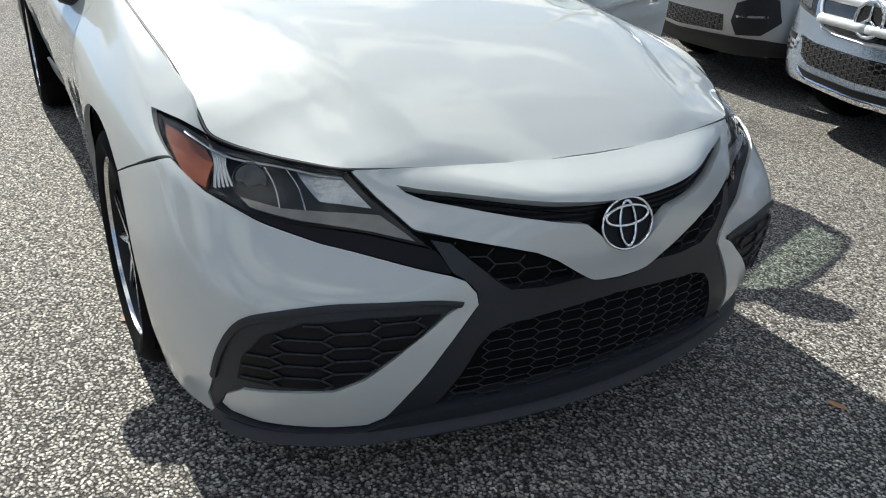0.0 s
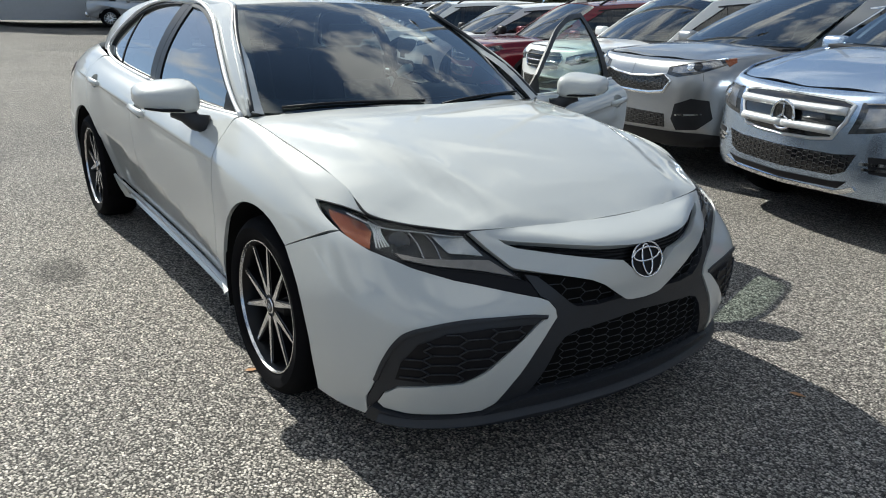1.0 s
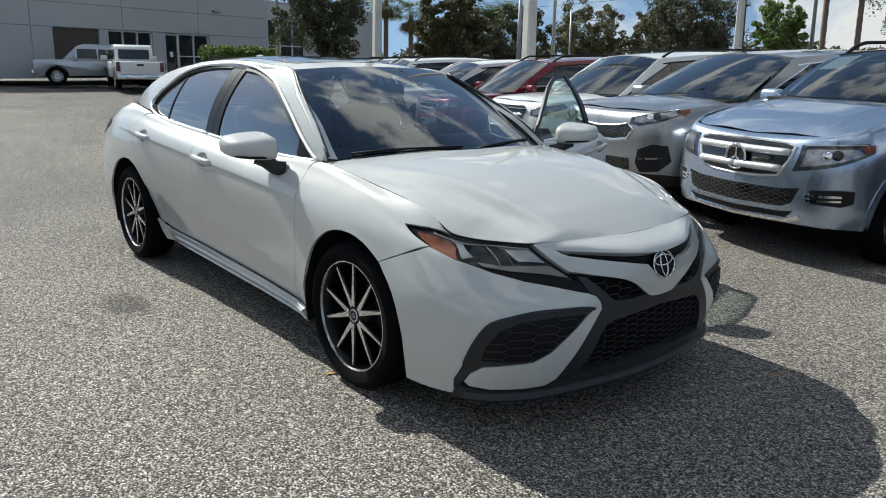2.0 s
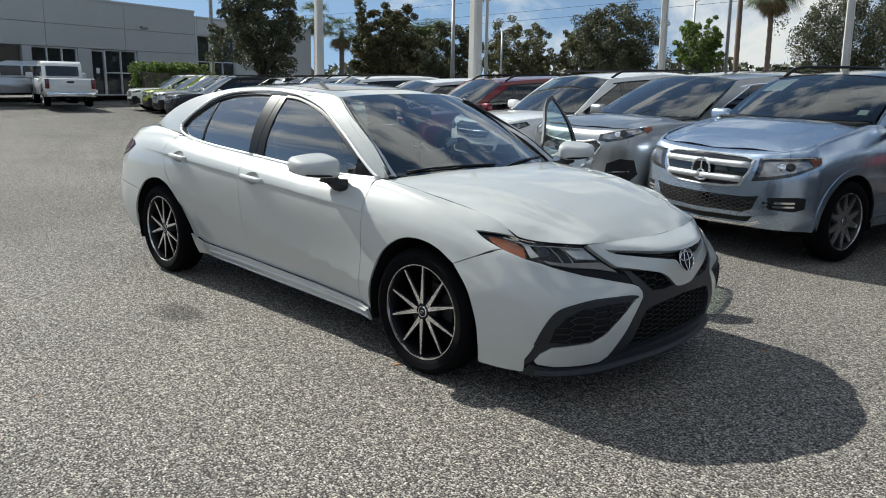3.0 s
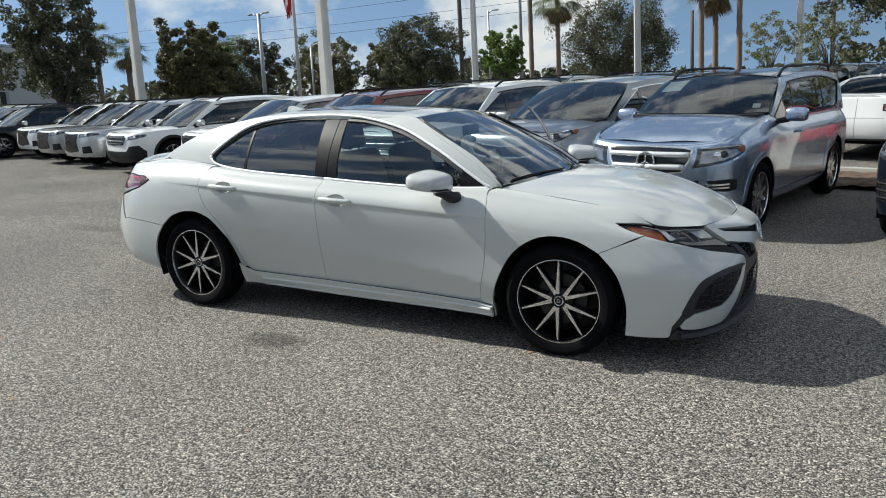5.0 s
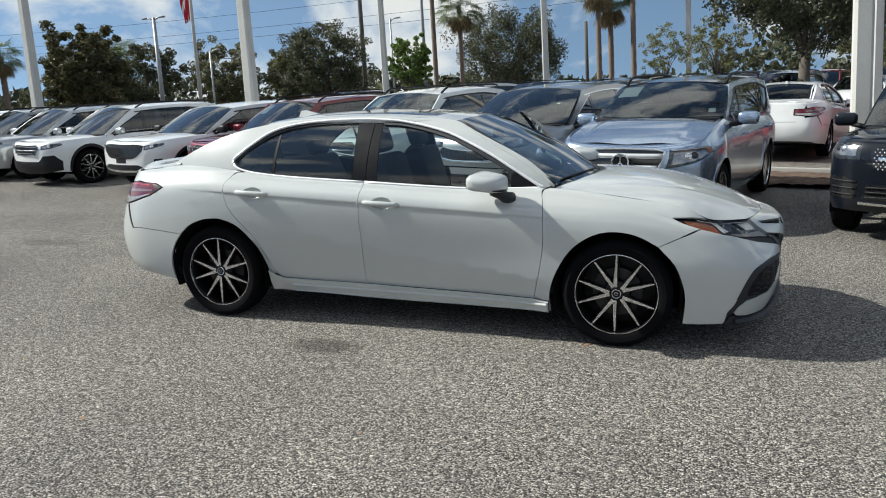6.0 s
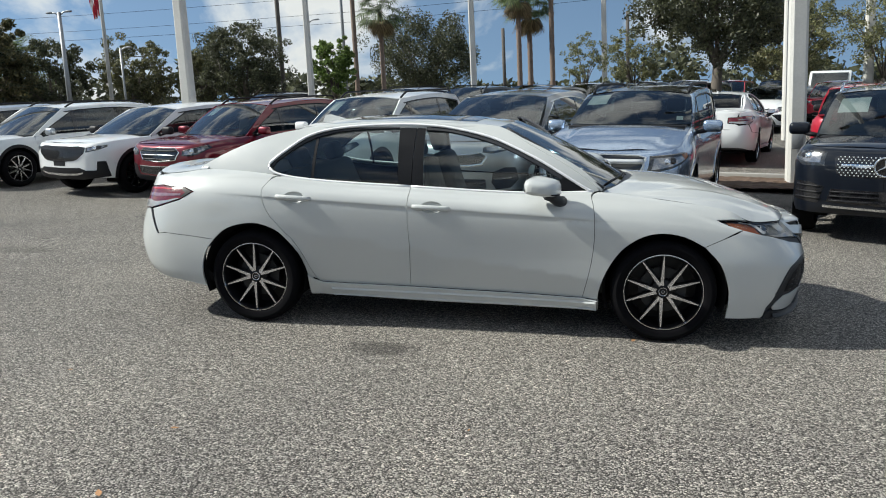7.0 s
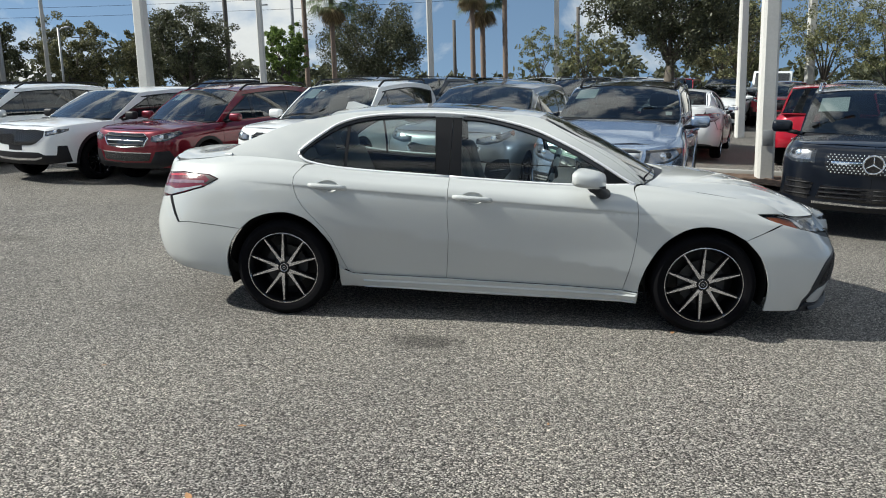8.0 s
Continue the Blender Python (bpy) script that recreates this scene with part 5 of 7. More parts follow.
# ---- other vehicles of the lot, each with its own sizes ----
class Vehicle:
    """Skins of a car with its origin on the ground at mid wheelbase and its nose to +x.
    wb wheelbase, fo and ro overhangs, w half width, h height, foot sill height, belt, nose (bonnet edge height), cowl x, screen_top x, roof_end x, tyre radius."""

    def __init__(self, wb, fo, ro, w, h, foot, belt, nose, cowl, screen_top, roof_end, tyre, lean=0.17, kick=0.10, tail_low=None, squat=1.0, rise=0.0, fold=0.0):
        h, foot, belt, nose = h * squat, foot * squat, belt * squat, nose * squat
        self.squat, self.rise = squat, rise
        self.wb, self.w, self.h, self.belt, self.nose, self.cowl, self.tyre, self.foot = wb, w, h, belt, nose, cowl, tyre, foot
        self.screen_top, self.roof_end = screen_top, roof_end
        a = wb / 2
        xf, xr = a + fo, -a - ro
        self.xf, self.xr = xf, xr
        plan = [(xr, 0), (xr + .01, .50), (xr + .07, .80), (xr + .26, .95), (-a - .38, .985), (-a, 1.0), (-a + .46, .985), (-.28, .98), (.45, .98), (a - .46, .985), (a, 1.0), (a + .38, .985), (xf - .32, .945), (xf - .17, .85), (xf - .085, .69), (xf - .04, .48), (xf - .012, .24), (xf, 0)]
        tail = tail_low or belt

        def line(dy, df, dr, z_rear, z_mid, z_front, lift=0.0):
            out = []
            for i, (x, k) in enumerate(plan):
                t = max(0.0, (x - cowl) / (xf - cowl))
                z = z_mid + (z_front - z_mid) * t ** 1.7
                b = max(0.0, (-a - .2 - x) / (ro - .2))
                z = z + (z_rear - z_mid) * min(1.0, b) if x < -a - .2 else z
                front, rear = max(0.0, min(1.0, (i - 10) / 5)), max(0.0, min(1.0, (6 - i) / 5))
                z += lift * (max(0.0, 1 - t) if x >= cowl else max(0.0, 1 - (cowl - x) / .45))
                y = k * w - dy * (1 - .15 * front)
                out.append((x - df * front ** 1.3 + dr * rear ** 1.3, max(0.0, y) if k else 0.0, z))
            return out

        mid = foot + (belt - foot) * .42
        crease = foot + (belt - foot) * .80
        self.skin = outward(Loft([line(.05, .07, .06, foot + .06, foot, foot + .02), line(.012, .0, .0, foot + .20, foot + .11, foot + .16), line(0.0, 0.0, 0.0, mid + .05, mid, mid + .02),
                                  line(.004, .015, .03, crease, crease, nose - .16), line(.075, .06, .07, tail - .02, belt - .02, nose - .03, rise * .6), line(.115, .16, .10, tail + .01, belt + .005, nose + .012, rise)]), -1)
        top_y = w * (1 - lean) - .11
        base_y = w - .118

        def cab(x, z):
            s = np.clip((z - belt) / (h - .07 - belt), 0, 1.2)
            back = np.maximum(0, (-a - .1) - x)
            return base_y + (top_y - base_y) * (s * .55 + .45 * s * s) - .04 * back * back

        self.cab = cab
        self.cabin = outward(Sheet(lambda x, z: (x, cab(x, z), z)), -1)
        hood_front = xf - .16
        self.hood = outward(Sheet(lambda x, y: (x, y, belt + .03 + rise + (nose + .04 - belt - .03 - rise) * np.clip((x - cowl) / (hood_front - cowl), 0, 1.2) ** (2.0 - 6 * rise) - .035 * (np.abs(y) / (w - .115)) ** 2.6 - .03 * np.clip((x - hood_front + .22) / .22, 0, 1.3) ** 2 + fold * (np.clip((np.abs(y) - .60 * w) / -.05, -1, 1) + 1) * np.clip((x - cowl - .1) / .3, 0, 1) * np.clip((hood_front - .05 - x) / .3, 0, 1))), 1)
        rt = roof_end

        def roof(x, y):
            t = (x - rt) / (screen_top - rt)
            z = h - .055 * np.clip(t - .45, 0, 1) ** 2 / .3 - .05 * np.clip(.35 - t, 0, 1) ** 2 / .12
            return x, y, z - .05 * (np.abs(y) / top_y) ** 2.6

        self.roof = outward(Sheet(roof), 1)
        self.roof_z = lambda x: float(roof(np.array(x), np.array(0.0))[2])
        self.top_y = top_y
        self.shield = outward(screen_sheet(cowl + .16, .17, base_y - .02, belt + .03 + rise, screen_top + .02, .05, top_y - .005, self.roof_z(screen_top) - .002, .045, .02), -1)
        self.kick = kick

    def arch(self, cx, r, lo, n=13):
        ang = np.linspace(0, math.pi, n)
        return [(cx + r * math.cos(t), self.tyre + .005 + r * math.sin(t)) for t in ang]


def vehicle(spec, name, paint, label, category="car", group="", at=Matrix(), clad=None, wheel_mat=None, spokes=5, rails=None, roof_mat=None, face=(), glass=None, mirror=None, rear=(), pillar_b=.0, chrome_dlo=False, slats=3, wheel_back=None, thick=.019):
    """Builds one vehicle. face: (part name, half outline in (y, z), kind) for the nose; rear likewise."""
    V = spec
    car = thing(name, Matrix(), label, category, group)
    a, w, R = V.wb / 2, V.w, V.tyre
    S, st = V.skin, (.16, .24)
    glass = glass or M_DARKGLASS
    ra = R + .055
    foot, belt = V.foot, V.belt

    def flankp(nm, spec_, side, mat, label_="", lift=0.0, depth=0.014, gap=0.002, parent=None):
        uv = uv_of(S, spec_)
        return part(nm, panel_mesh(nm, S, inset(S, uv, gap, st) if gap else uv, st, side, lift, depth), mat, parent or car, label_)

    us_ = np.linspace(2.6, S.nu, 700)
    sx = S.at(us_, np.full(700, 5.0))[:, 0]

    def seam(x0, x1, n=6):
        u0, u1 = us_[np.argmin(abs(sx - x0))], us_[np.argmin(abs(sx - x1))]
        return [("uv", u, 5.0) for u in np.linspace(u0, u1, n)]

    dsp = pillar_b - .05
    dfront, dback = a - ra - .02, -a + .18
    zs = foot + .10
    archF, archR = V.arch(a, ra, 0), V.arch(-a, ra, 0)
    hoodx = V.xf - .30
    for side in (-1, 1):
        up = [p for p in archF if p[1] > foot + .02]
        flankp("front_fender", xs_([(dfront, zs + .02), (dfront + .02, belt - .05)]) + seam(V.cowl - .02, hoodx) + [("uv", 13.0, 4.6), ("uv", 13.0, 3.0)] + xs_([(a + ra + .015, foot + .30)]) + xs_(up), side, paint)
        nf = [("x", a + ra + .012, foot + .30), ("uv", 13.0, 3.02), ("uv", 13.0, 4.6), ("uv", 15.0, 4.75), ("uv", 17.0, 4.8), ("uv", 17.0, .35), ("uv", 15.0, .35), ("uv", 13.0, .4), ("x", a + ra + .03, foot + .05)]
        flankp("front_bumper", nf, side, paint, gap=.001)
        door = flankp("front_door", xs_([(dfront, zs), (dfront + .02, belt - .05)]) + seam(V.cowl - .04, dsp) + xs_([(dsp, belt - .1), (dsp - .01, zs)]), side, paint)
        rd = flankp("rear_door", xs_([(dsp - .012, zs), (dsp - .002, belt - .1)]) + seam(dsp, dback - .28) + xs_([(dback - .26, belt - .12), (dback - .16, (belt + foot) * .55), (dback + .14, foot + .32), (dback + .17, zs)]), side, paint)
        flankp("side_sill", xs_([(-a + ra + .0, foot + .005), (a - ra, foot + .005), (dfront, zs - .005), (dback + .17, zs - .005), (-a + ra - .01, foot + .18)]), side, clad or paint, lift=.004)
        rear_up = [p for p in archR[::-1] if p[1] > foot + .02]
        flankp("rear_quarter", xs_([(dback + .17, zs + .02), (dback + .14, foot + .32), (dback - .16, (belt + foot) * .55), (dback - .26, belt - .12)]) + seam(dback - .28, V.xr + .30) + [("uv", 1.6, 4.7), ("uv", 0.0, 4.75), ("uv", 0.0, .3), ("uv", 2.0, .3), ("uv", 3.4, .25)] + xs_(rear_up), side, paint)
        if clad:
            for cx in (a, -a):
                ring = [(cx + r * math.cos(t), R + .005 + r * math.sin(t)) for r, ts in ((ra + .055, np.linspace(-.12, math.pi + .12, 17)), (ra - .004, np.linspace(math.pi + .12, -.12, 17))) for t in ts]
                ring = [(x, max(z, foot + .03)) for x, z in ring]
                flankp("arch_trim", xs_(ring), side, clad, lift=.006, gap=0)
        # lower dark core with wheel openings
        rb = ra + .03
        lowF, lowR = V.arch(a, rb, 0), V.arch(-a, rb, 0)
        core = [("uv", 0.0, .4), ("uv", 3.0, .3)] + xs_([p for p in lowR[::-1]]) + xs_(lowF[::-1]) + [("uv", 14.0, .3), ("uv", 17.0, .3), ("uv", 17.0, 4.85), ("uv", 12.0, 4.85), ("uv", 5.0, 4.85), ("uv", 0.0, 4.85)]
        part("body_core", panel_mesh("body_core", S, uv_of(S, core), st, side, -0.03, 0.0), M_UNDER, car)
        for cx in (a, -a):
            bm = bmesh.new()
            ring = [[bm.verts.new((cx + r * math.cos(t), y * side, R + r * math.sin(t))) for t in np.linspace(-.3, math.pi + .3, 18)] for r, y in ((ra + .02, w - .03), (ra, w - .06), (ra, w - .38))]
            for r0, r1 in zip(ring, ring[1:]):
                for k in range(17):
                    bm.faces.new((r0[k], r0[k + 1], r1[k + 1], r1[k])).smooth = True
            bm.faces.new(ring[-1])
            part("wheel_house", bm, M_UNDER, car)
        for cx in (a, -a):
            alloy_wheel(car, cx, side, R, R * .70, spokes, .225, w - .01, .30, wheel_mat, wheel_back, "wheel", thick)
        # glasshouse
        re, bt = V.roof_end, belt + .012
        rz = lambda x: V.roof_z(x) - .045
        tailx = V.xr + .14
        topline = [(V.cowl + .02, bt), (V.cowl + .02 + (V.screen_top - V.cowl) * .55, bt + (rz(V.screen_top) - bt) * .56), (V.screen_top, rz(V.screen_top)), ((V.screen_top + re) * .5 + .35, rz((V.screen_top + re) * .5 + .3)), ((V.screen_top + re) * .5 - .35, rz((V.screen_top + re) * .5 - .3)), (re, rz(re) - .01), ((re + tailx) / 2 - .03, (rz(re) + bt) / 2 + .06), (tailx, bt + .02)]
        top = curve2(topline[:3], 4)[:-1] + curve2(topline[2:6], 4) + curve2(topline[5:], 4)[1:]
        d0, d1 = .075, .06
        wl = bt + .012
        dl_front = (V.cowl - .12, wl)
        dtop = [(V.screen_top - .20, rz(V.screen_top) - d0 + .01), (.15, rz(.15) - d1 - .012), (-.4, rz(-.4) - d1 - .012), (-a + .1, rz(-a + .1) - d1 - .018), (re + .02, rz(re) - d1 - .05)]
        back_low = (tailx + .36 - .18 * V.kick, wl + V.kick)
        dlo = [dl_front] + [(V.cowl - .12 + (V.screen_top - .2 - V.cowl + .12) * .5, wl + (dtop[0][1] - wl) * .52)] + dtop + [back_low, (back_low[0] + .18, wl + .015)]
        dlo_c = curve2(dlo[2:7], 3)
        outl = [dlo[0], dlo[1]] + dlo_c + dlo[7:]
        part("side_frame", panel_mesh("side_frame", V.cabin, top + [(tailx + .05, bt - .02), (V.cowl - .1, bt - .02)], (.06, .06), side, 0.0, 0.03, [outl]), paint, car)
        cuts = [V.cowl, pillar_b, -a + .22, V.xr]
        for owner, x1, x0 in ((door, cuts[0], cuts[1] + .005), (rd, cuts[1] - .085, cuts[2]), (car, cuts[2] - .05, cuts[3])):
            px = clip_x(outl, x0, x1)
            if len(px) > 2:
                part("window_pane", panel_mesh("window_pane", V.cabin, px, (.08, .08), side, -0.008, 0.0), glass, owner)
        for x0, x1 in ((cuts[1] - .085, cuts[1] + .005), (cuts[2] - .05, cuts[2])):
            part("window_post", panel_mesh("window_post", V.cabin, clip_x(outl, x0, x1), (.05, .06), side, -0.003, 0.012), M_GLOSSBLACK, car)
        line = np.array(outl + [outl[0]])
        part("window_trim", strip_mesh("window_trim", V.cabin, dense(line[:-1], (.06, .06)), .008, side, .004, .008, True), M_CHROME if chrome_dlo else M_CLAD, car)
        for x0, own in ((dsp + .16, door), (dback - .02, rd)):
            q = S.at(*S.find("x", x0, belt - .13))
            part("door_handle", smooth(tube_bm([(x0 - .10, (q[1] + .004) * side, belt - .125), (x0 - .07, (q[1] + .032) * side, belt - .125), (x0 + .07, (q[1] + .032) * side, belt - .13), (x0 + .10, (q[1] + .004) * side, belt - .132)], .015, 8), 60), paint, own)
        shell = box_bm((.13, .24, .15), (V.cowl - .22, (w + .10) * side, belt + .085), .05, 3)
        mir = part("wing_mirror", shell, mirror or paint, door)
        part("mirror_foot", tube_bm([(V.cowl - .20, (w + .03) * side, belt + .03), (V.cowl - .19, (w - .13) * side, belt + .0)], .03, 6), M_CLAD, mir)
        if rails:
            y = V.top_y - .05
            pts = spline([(V.screen_top - .12, y * side, V.roof_z(V.screen_top - .12) - .035), (V.screen_top - .30, y * side, V.roof_z(V.screen_top - .3) + .035), (-.3, y * side, V.roof_z(-.3) + .04), (re + .35, y * side, V.roof_z(re + .35) + .035), (re + .16, y * side, V.roof_z(re + .16) - .035)], 4)
            part("roof_rail", smooth(tube_bm(pts.tolist(), .019, 6), 60), rails, car)
        # lamps, grilles and trims of nose and tail
        for nm, half, kind in face:
            half = half * V.squat if kind == "badge" else [(*p[:-1], p[-1] * V.squat) for p in half]
            if kind == "badge":
                if side > 0:
                    round_badge(car, S, half)
                continue
            spec_ = [("y", p[0], p[1]) if len(p) == 2 else ("x", p[0], p[2]) for p in half]
            yz = [(p[0], p[1]) for p in half if len(p) == 2]
            if kind == "lamp":
                bowl = flankp(nm, spec_, side, M_LAMPBOWL, "clear headlamp", lift=.002, depth=.02, gap=.002)
                uv = uv_of(S, fine(spec_, 3))
                mid_ = uv.mean(0)
                part("lamp_reflector", panel_mesh("lamp_reflector", S, mid_ + (uv - mid_) * (.72, .62) + (.12, -.05), st, side, .005, .004), M_LAMPCELL, bowl)
                part("lamp_strip", strip_mesh("lamp_strip", S, (mid_ + (uv - mid_) * .88)[: len(uv) // 2], .035, side, .010, .004), M_SILVER, bowl)
                for off in (-.22, .18):
                    q, nn = S.at(mid_[0] + off, mid_[1]), S.normal(mid_[0] + off, mid_[1]) * skin_sign(S)
                    at_ = Matrix.Translation((q[0], q[1] * side, q[2])) @ Vector((0, 1, 0)).rotation_difference(Vector((nn[0], nn[1] * side, nn[2]))).to_matrix().to_4x4()
                    lens = lathe([(.001, .016), (.020, .014), (.031, .008), (.034, .012), (.038, .004)], 16)
                    lens.transform(at_)
                    part("projector_lens", lens, M_GLOSSBLACK if off < 0 else M_CHROME, bowl)
            elif kind == "amber":
                flankp(nm, spec_, side, M_AMBER, lift=.004, depth=.006, gap=0)
            elif kind == "red":
                flankp(nm, spec_, side, M_REDLENS, lift=.004, depth=.01, gap=0)
            elif kind == "mesh":
                flankp(nm, spec_, side, M_GLOSSBLACK, lift=.003, depth=.012, gap=0)
                part("grille_lattice", honeycomb(S, yz, .058, .033, .0030, side, .008), M_CLAD, car)
            elif kind == "studs":
                flankp(nm, spec_, side, M_GLOSSBLACK, lift=.003, depth=.012, gap=0)
                part("grille_studs", studs(S, yz, side), M_SATIN, car, "small bright studs")
            elif kind == "vents":
                pocket = flankp(nm, spec_, side, M_GLOSSBLACK, lift=.003, depth=.012, gap=0)
                lo, hi = min(p[1] for p in yz), max(p[1] for p in yz)
                y0, y1 = min(p[0] for p in yz) + .03, max(p[0] for p in yz) - .03
                for j in range(3):
                    z = lo + (hi - lo) * (j + .8) / 3.4
                    pts = [Vector(S.at(*S.find("y", y, z))) + Vector((.012, 0, 0)) for y in np.linspace(y0, y1, 6)]
                    part("vent_blade", smooth(tube_bm([(p.x, p.y * side, p.z) for p in pts], .009, 6), 60), M_CLAD, pocket)
            elif kind == "slats":
                flankp(nm, spec_, side, M_GLOSSBLACK, lift=.003, depth=.012, gap=0)
                lo, hi = min(p[1] for p in yz), max(p[1] for p in yz)
                for j in range(slats):
                    z = lo + (hi - lo) * (j + .62) / (slats + .2)
                    ymax = max(p[0] for p in yz) * (1.0 - .10 * (slats - 1 - j)) - .02
                    pts = [Vector(S.at(*S.find("y", y, z))) + Vector((.02, 0, 0)) for y in np.linspace(0, ymax, 8)]
                    part("grille_slat", smooth(tube_bm([(p.x, p.y * side, p.z) for p in pts], .011 if slats > 2 else .029, 8), 60), M_SATIN if slats == 2 else M_SILVER if j == slats - 2 else M_CLAD, car)
            elif kind == "chrome":
                flankp(nm, spec_, side, M_CHROME, lift=.010, depth=.02, gap=0)
            elif kind == "frame":
                uv = uv_of(S, spec_)
                part(nm, strip_mesh(nm, S, uv_of(S, fine(spec_, 4)), .055, side, .016, .01, False), M_SATIN if slats == 2 else M_CHROME, car)
            else:
                flankp(nm, spec_, side, M_CLAD, lift=.004, depth=.015, gap=0)
    # middle panels
    us2 = np.linspace(us_[np.argmin(abs(sx - V.cowl))], S.nu, 24)
    edge2 = S.at(us2, np.full(24, 5.0))
    half = [(float(p[0]), float(p[1])) for p in edge2]
    ex = V.cowl + .14
    hp = half + [(x, -y) for x, y in half[::-1] if y > 1e-6] + [(ex, -.45), (ex + .03, 0), (ex, .45)]
    part("hood", panel_mesh("hood", V.hood, hp, (.07, .07), 1, 0.0, .012), paint, car)
    ty = V.top_y
    rp = [(V.screen_top + .02, 0), (V.screen_top - .01, ty - .06), (V.screen_top - .05, ty - .005), (V.roof_end + .06, ty - .005), (V.roof_end - .01, ty - .10), (V.roof_end - .04, 0)]
    part("roof", panel_mesh("roof", V.roof, rp + [(x, -y) for x, y in rp[::-1] if y > 0], (.08, .08), 1, 0.004, .03), roof_mat or paint, car)
    sc = part("windshield", panel_mesh("windshield", V.shield, [(0, -1), (0, 1), (1, 1), (1, -1)], (.12, .14), 1, 0.0, 0.0), M_SCREEN, car, "windshield reflecting sky")
    part("screen_border", panel_mesh("screen_border", V.shield, [(0, -1), (0, 1), (1, 1), (1, -1)], (.12, .14), 1, -.004, 0.0, [[(.08, -.92), (.08, .92), (.92, .92), (.92, -.92)]]), M_GLOSSBLACK, sc)
    part("cowl", box_bm((.22, 2 * w - .36, .03), (V.cowl + .08, 0, belt + .005 + V.rise), .01), M_CLAD, car)
    re, rz = V.roof_end, V.roof_z(V.roof_end)
    tail_sheet = outward(screen_sheet(V.xr + .08, -.05, w - .16, belt + .02, re - .03, -.03, ty - .01, rz - .015, .04, .01), 1)
    part("rear_screen", panel_mesh("rear_screen", tail_sheet, [(0, -1), (0, 1), (1, 1), (1, -1)], (.14, .14), 1, 0.0, 0.02), M_DARKGLASS, car)
    part("tail_shelf", box_bm((.30, 2 * w - .30, .02), (V.xr + .20, 0, belt + .0), .008), paint, car)
    part("underbody", box_bm((2 * a + 1.0, 2 * w - .35, .06), ((V.xf + V.xr) / 2, 0, foot + .09), .02), M_UNDER, car)
    for y in (-.38, .38):
        seat_parts(car, -.05, y, M_SEAT, foot + .15)
    part("rear_bench", box_bm((.5, 1.25, .65), (-.95, 0, foot + .60), .08, 3), M_SEAT, car)
    part("dashboard", box_bm((.45, 2 * w - .42, .22), (V.cowl - .18, 0, belt - .08), .07, 3), M_CABIN, car)
    ring = [(V.cowl - .50, .38 + .185 * math.cos(t), belt - .04 + .18 * math.sin(t)) for t in np.linspace(0, 2 * math.pi, 25)]
    part("steering_wheel", smooth(tube_bm(ring, .016, 6), 60), M_SEAT, car)
    part("cabin_floor", box_bm((2.6, 2 * w - .3, .03), (-.3, 0, foot + .16), .01), M_UNDER, car)
    car.matrix_world = at
    return car


def studs(skin, poly, side):
    """Rows of small studs, set in quincunx, over an outline drawn as (y, z) on the nose."""
    bm, poly = bmesh.new(), np.array(poly, float)
    lo, hi = poly.min(0), poly.max(0)
    for j, z in enumerate(np.arange(lo[1] + .02, hi[1] - .012, .027)):
        for y in np.arange(lo[0] + (.014 if j % 2 else .034), hi[0], .040):
            if inside(poly, np.array([[y + .012, z]]))[0]:
                q = skin.at(*skin.find("y", float(y), float(z)))
                at = Matrix.Translation((q[0] + .008, q[1] * side, q[2])) @ Matrix.Diagonal((.6, 1, 1, 1))
                bmesh.ops.create_icosphere(bm, subdivisions=1, radius=.0075, matrix=at)
    return smooth(bm, 60)


def round_badge(car, skin, z):
    """A dark disc in a bright ring with three plain bars."""
    q = skin.at(*skin.find("y", 0.0, z))
    x = float(q[0]) + .03
    disc = bmesh.new()
    bmesh.ops.create_circle(disc, cap_ends=True, segments=32, radius=.095, matrix=Matrix.Translation((x, 0, z)) @ Matrix.Rotation(radians(90), 4, "Y"))
    base = part("badge_disc", disc, M_GLOSSBLACK, car)
    part("badge_ring", smooth(tube_bm([(x + .005, .095 * math.cos(t), z + .095 * math.sin(t)) for t in np.linspace(0, 2 * math.pi, 37)], .011, 8), 60), M_CHROME, base)
    for k in range(3):
        t = math.pi / 2 + k * 2 * math.pi / 3
        part("badge_bar", tube_bm([(x + .006, 0, z), (x + .006, .09 * math.cos(t), z + .09 * math.sin(t))], .011, 5, None, [1, .4]), M_CHROME, base)


def clip_x(poly, lo, hi):
    """The part of an outline between two x values."""
    p = [tuple(map(float, q)) for q in poly]
    for keep, lim in ((lambda q: q[0] >= lo, lo), (lambda q: q[0] <= hi, hi)):
        out = []
        for a, b in zip(p, p[1:] + p[:1]):
            ka, kb = keep(a), keep(b)
            if ka:
                out.append(a)
            if ka != kb:
                t = (lim - a[0]) / (b[0] - a[0])
                out.append((lim, a[1] + t * (b[1] - a[1])))
        p = out
        if len(p) < 3:
            return []
    return p


def repaint(car, old, fresh):
    """Gives a copied vehicle another body colour."""
    for o in car.children_recursive:
        if o.type == "MESH" and o.data.materials and o.data.materials[0] == old:
            o.material_slots[0].link = "OBJECT"
            o.material_slots[0].material = fresh
    return car


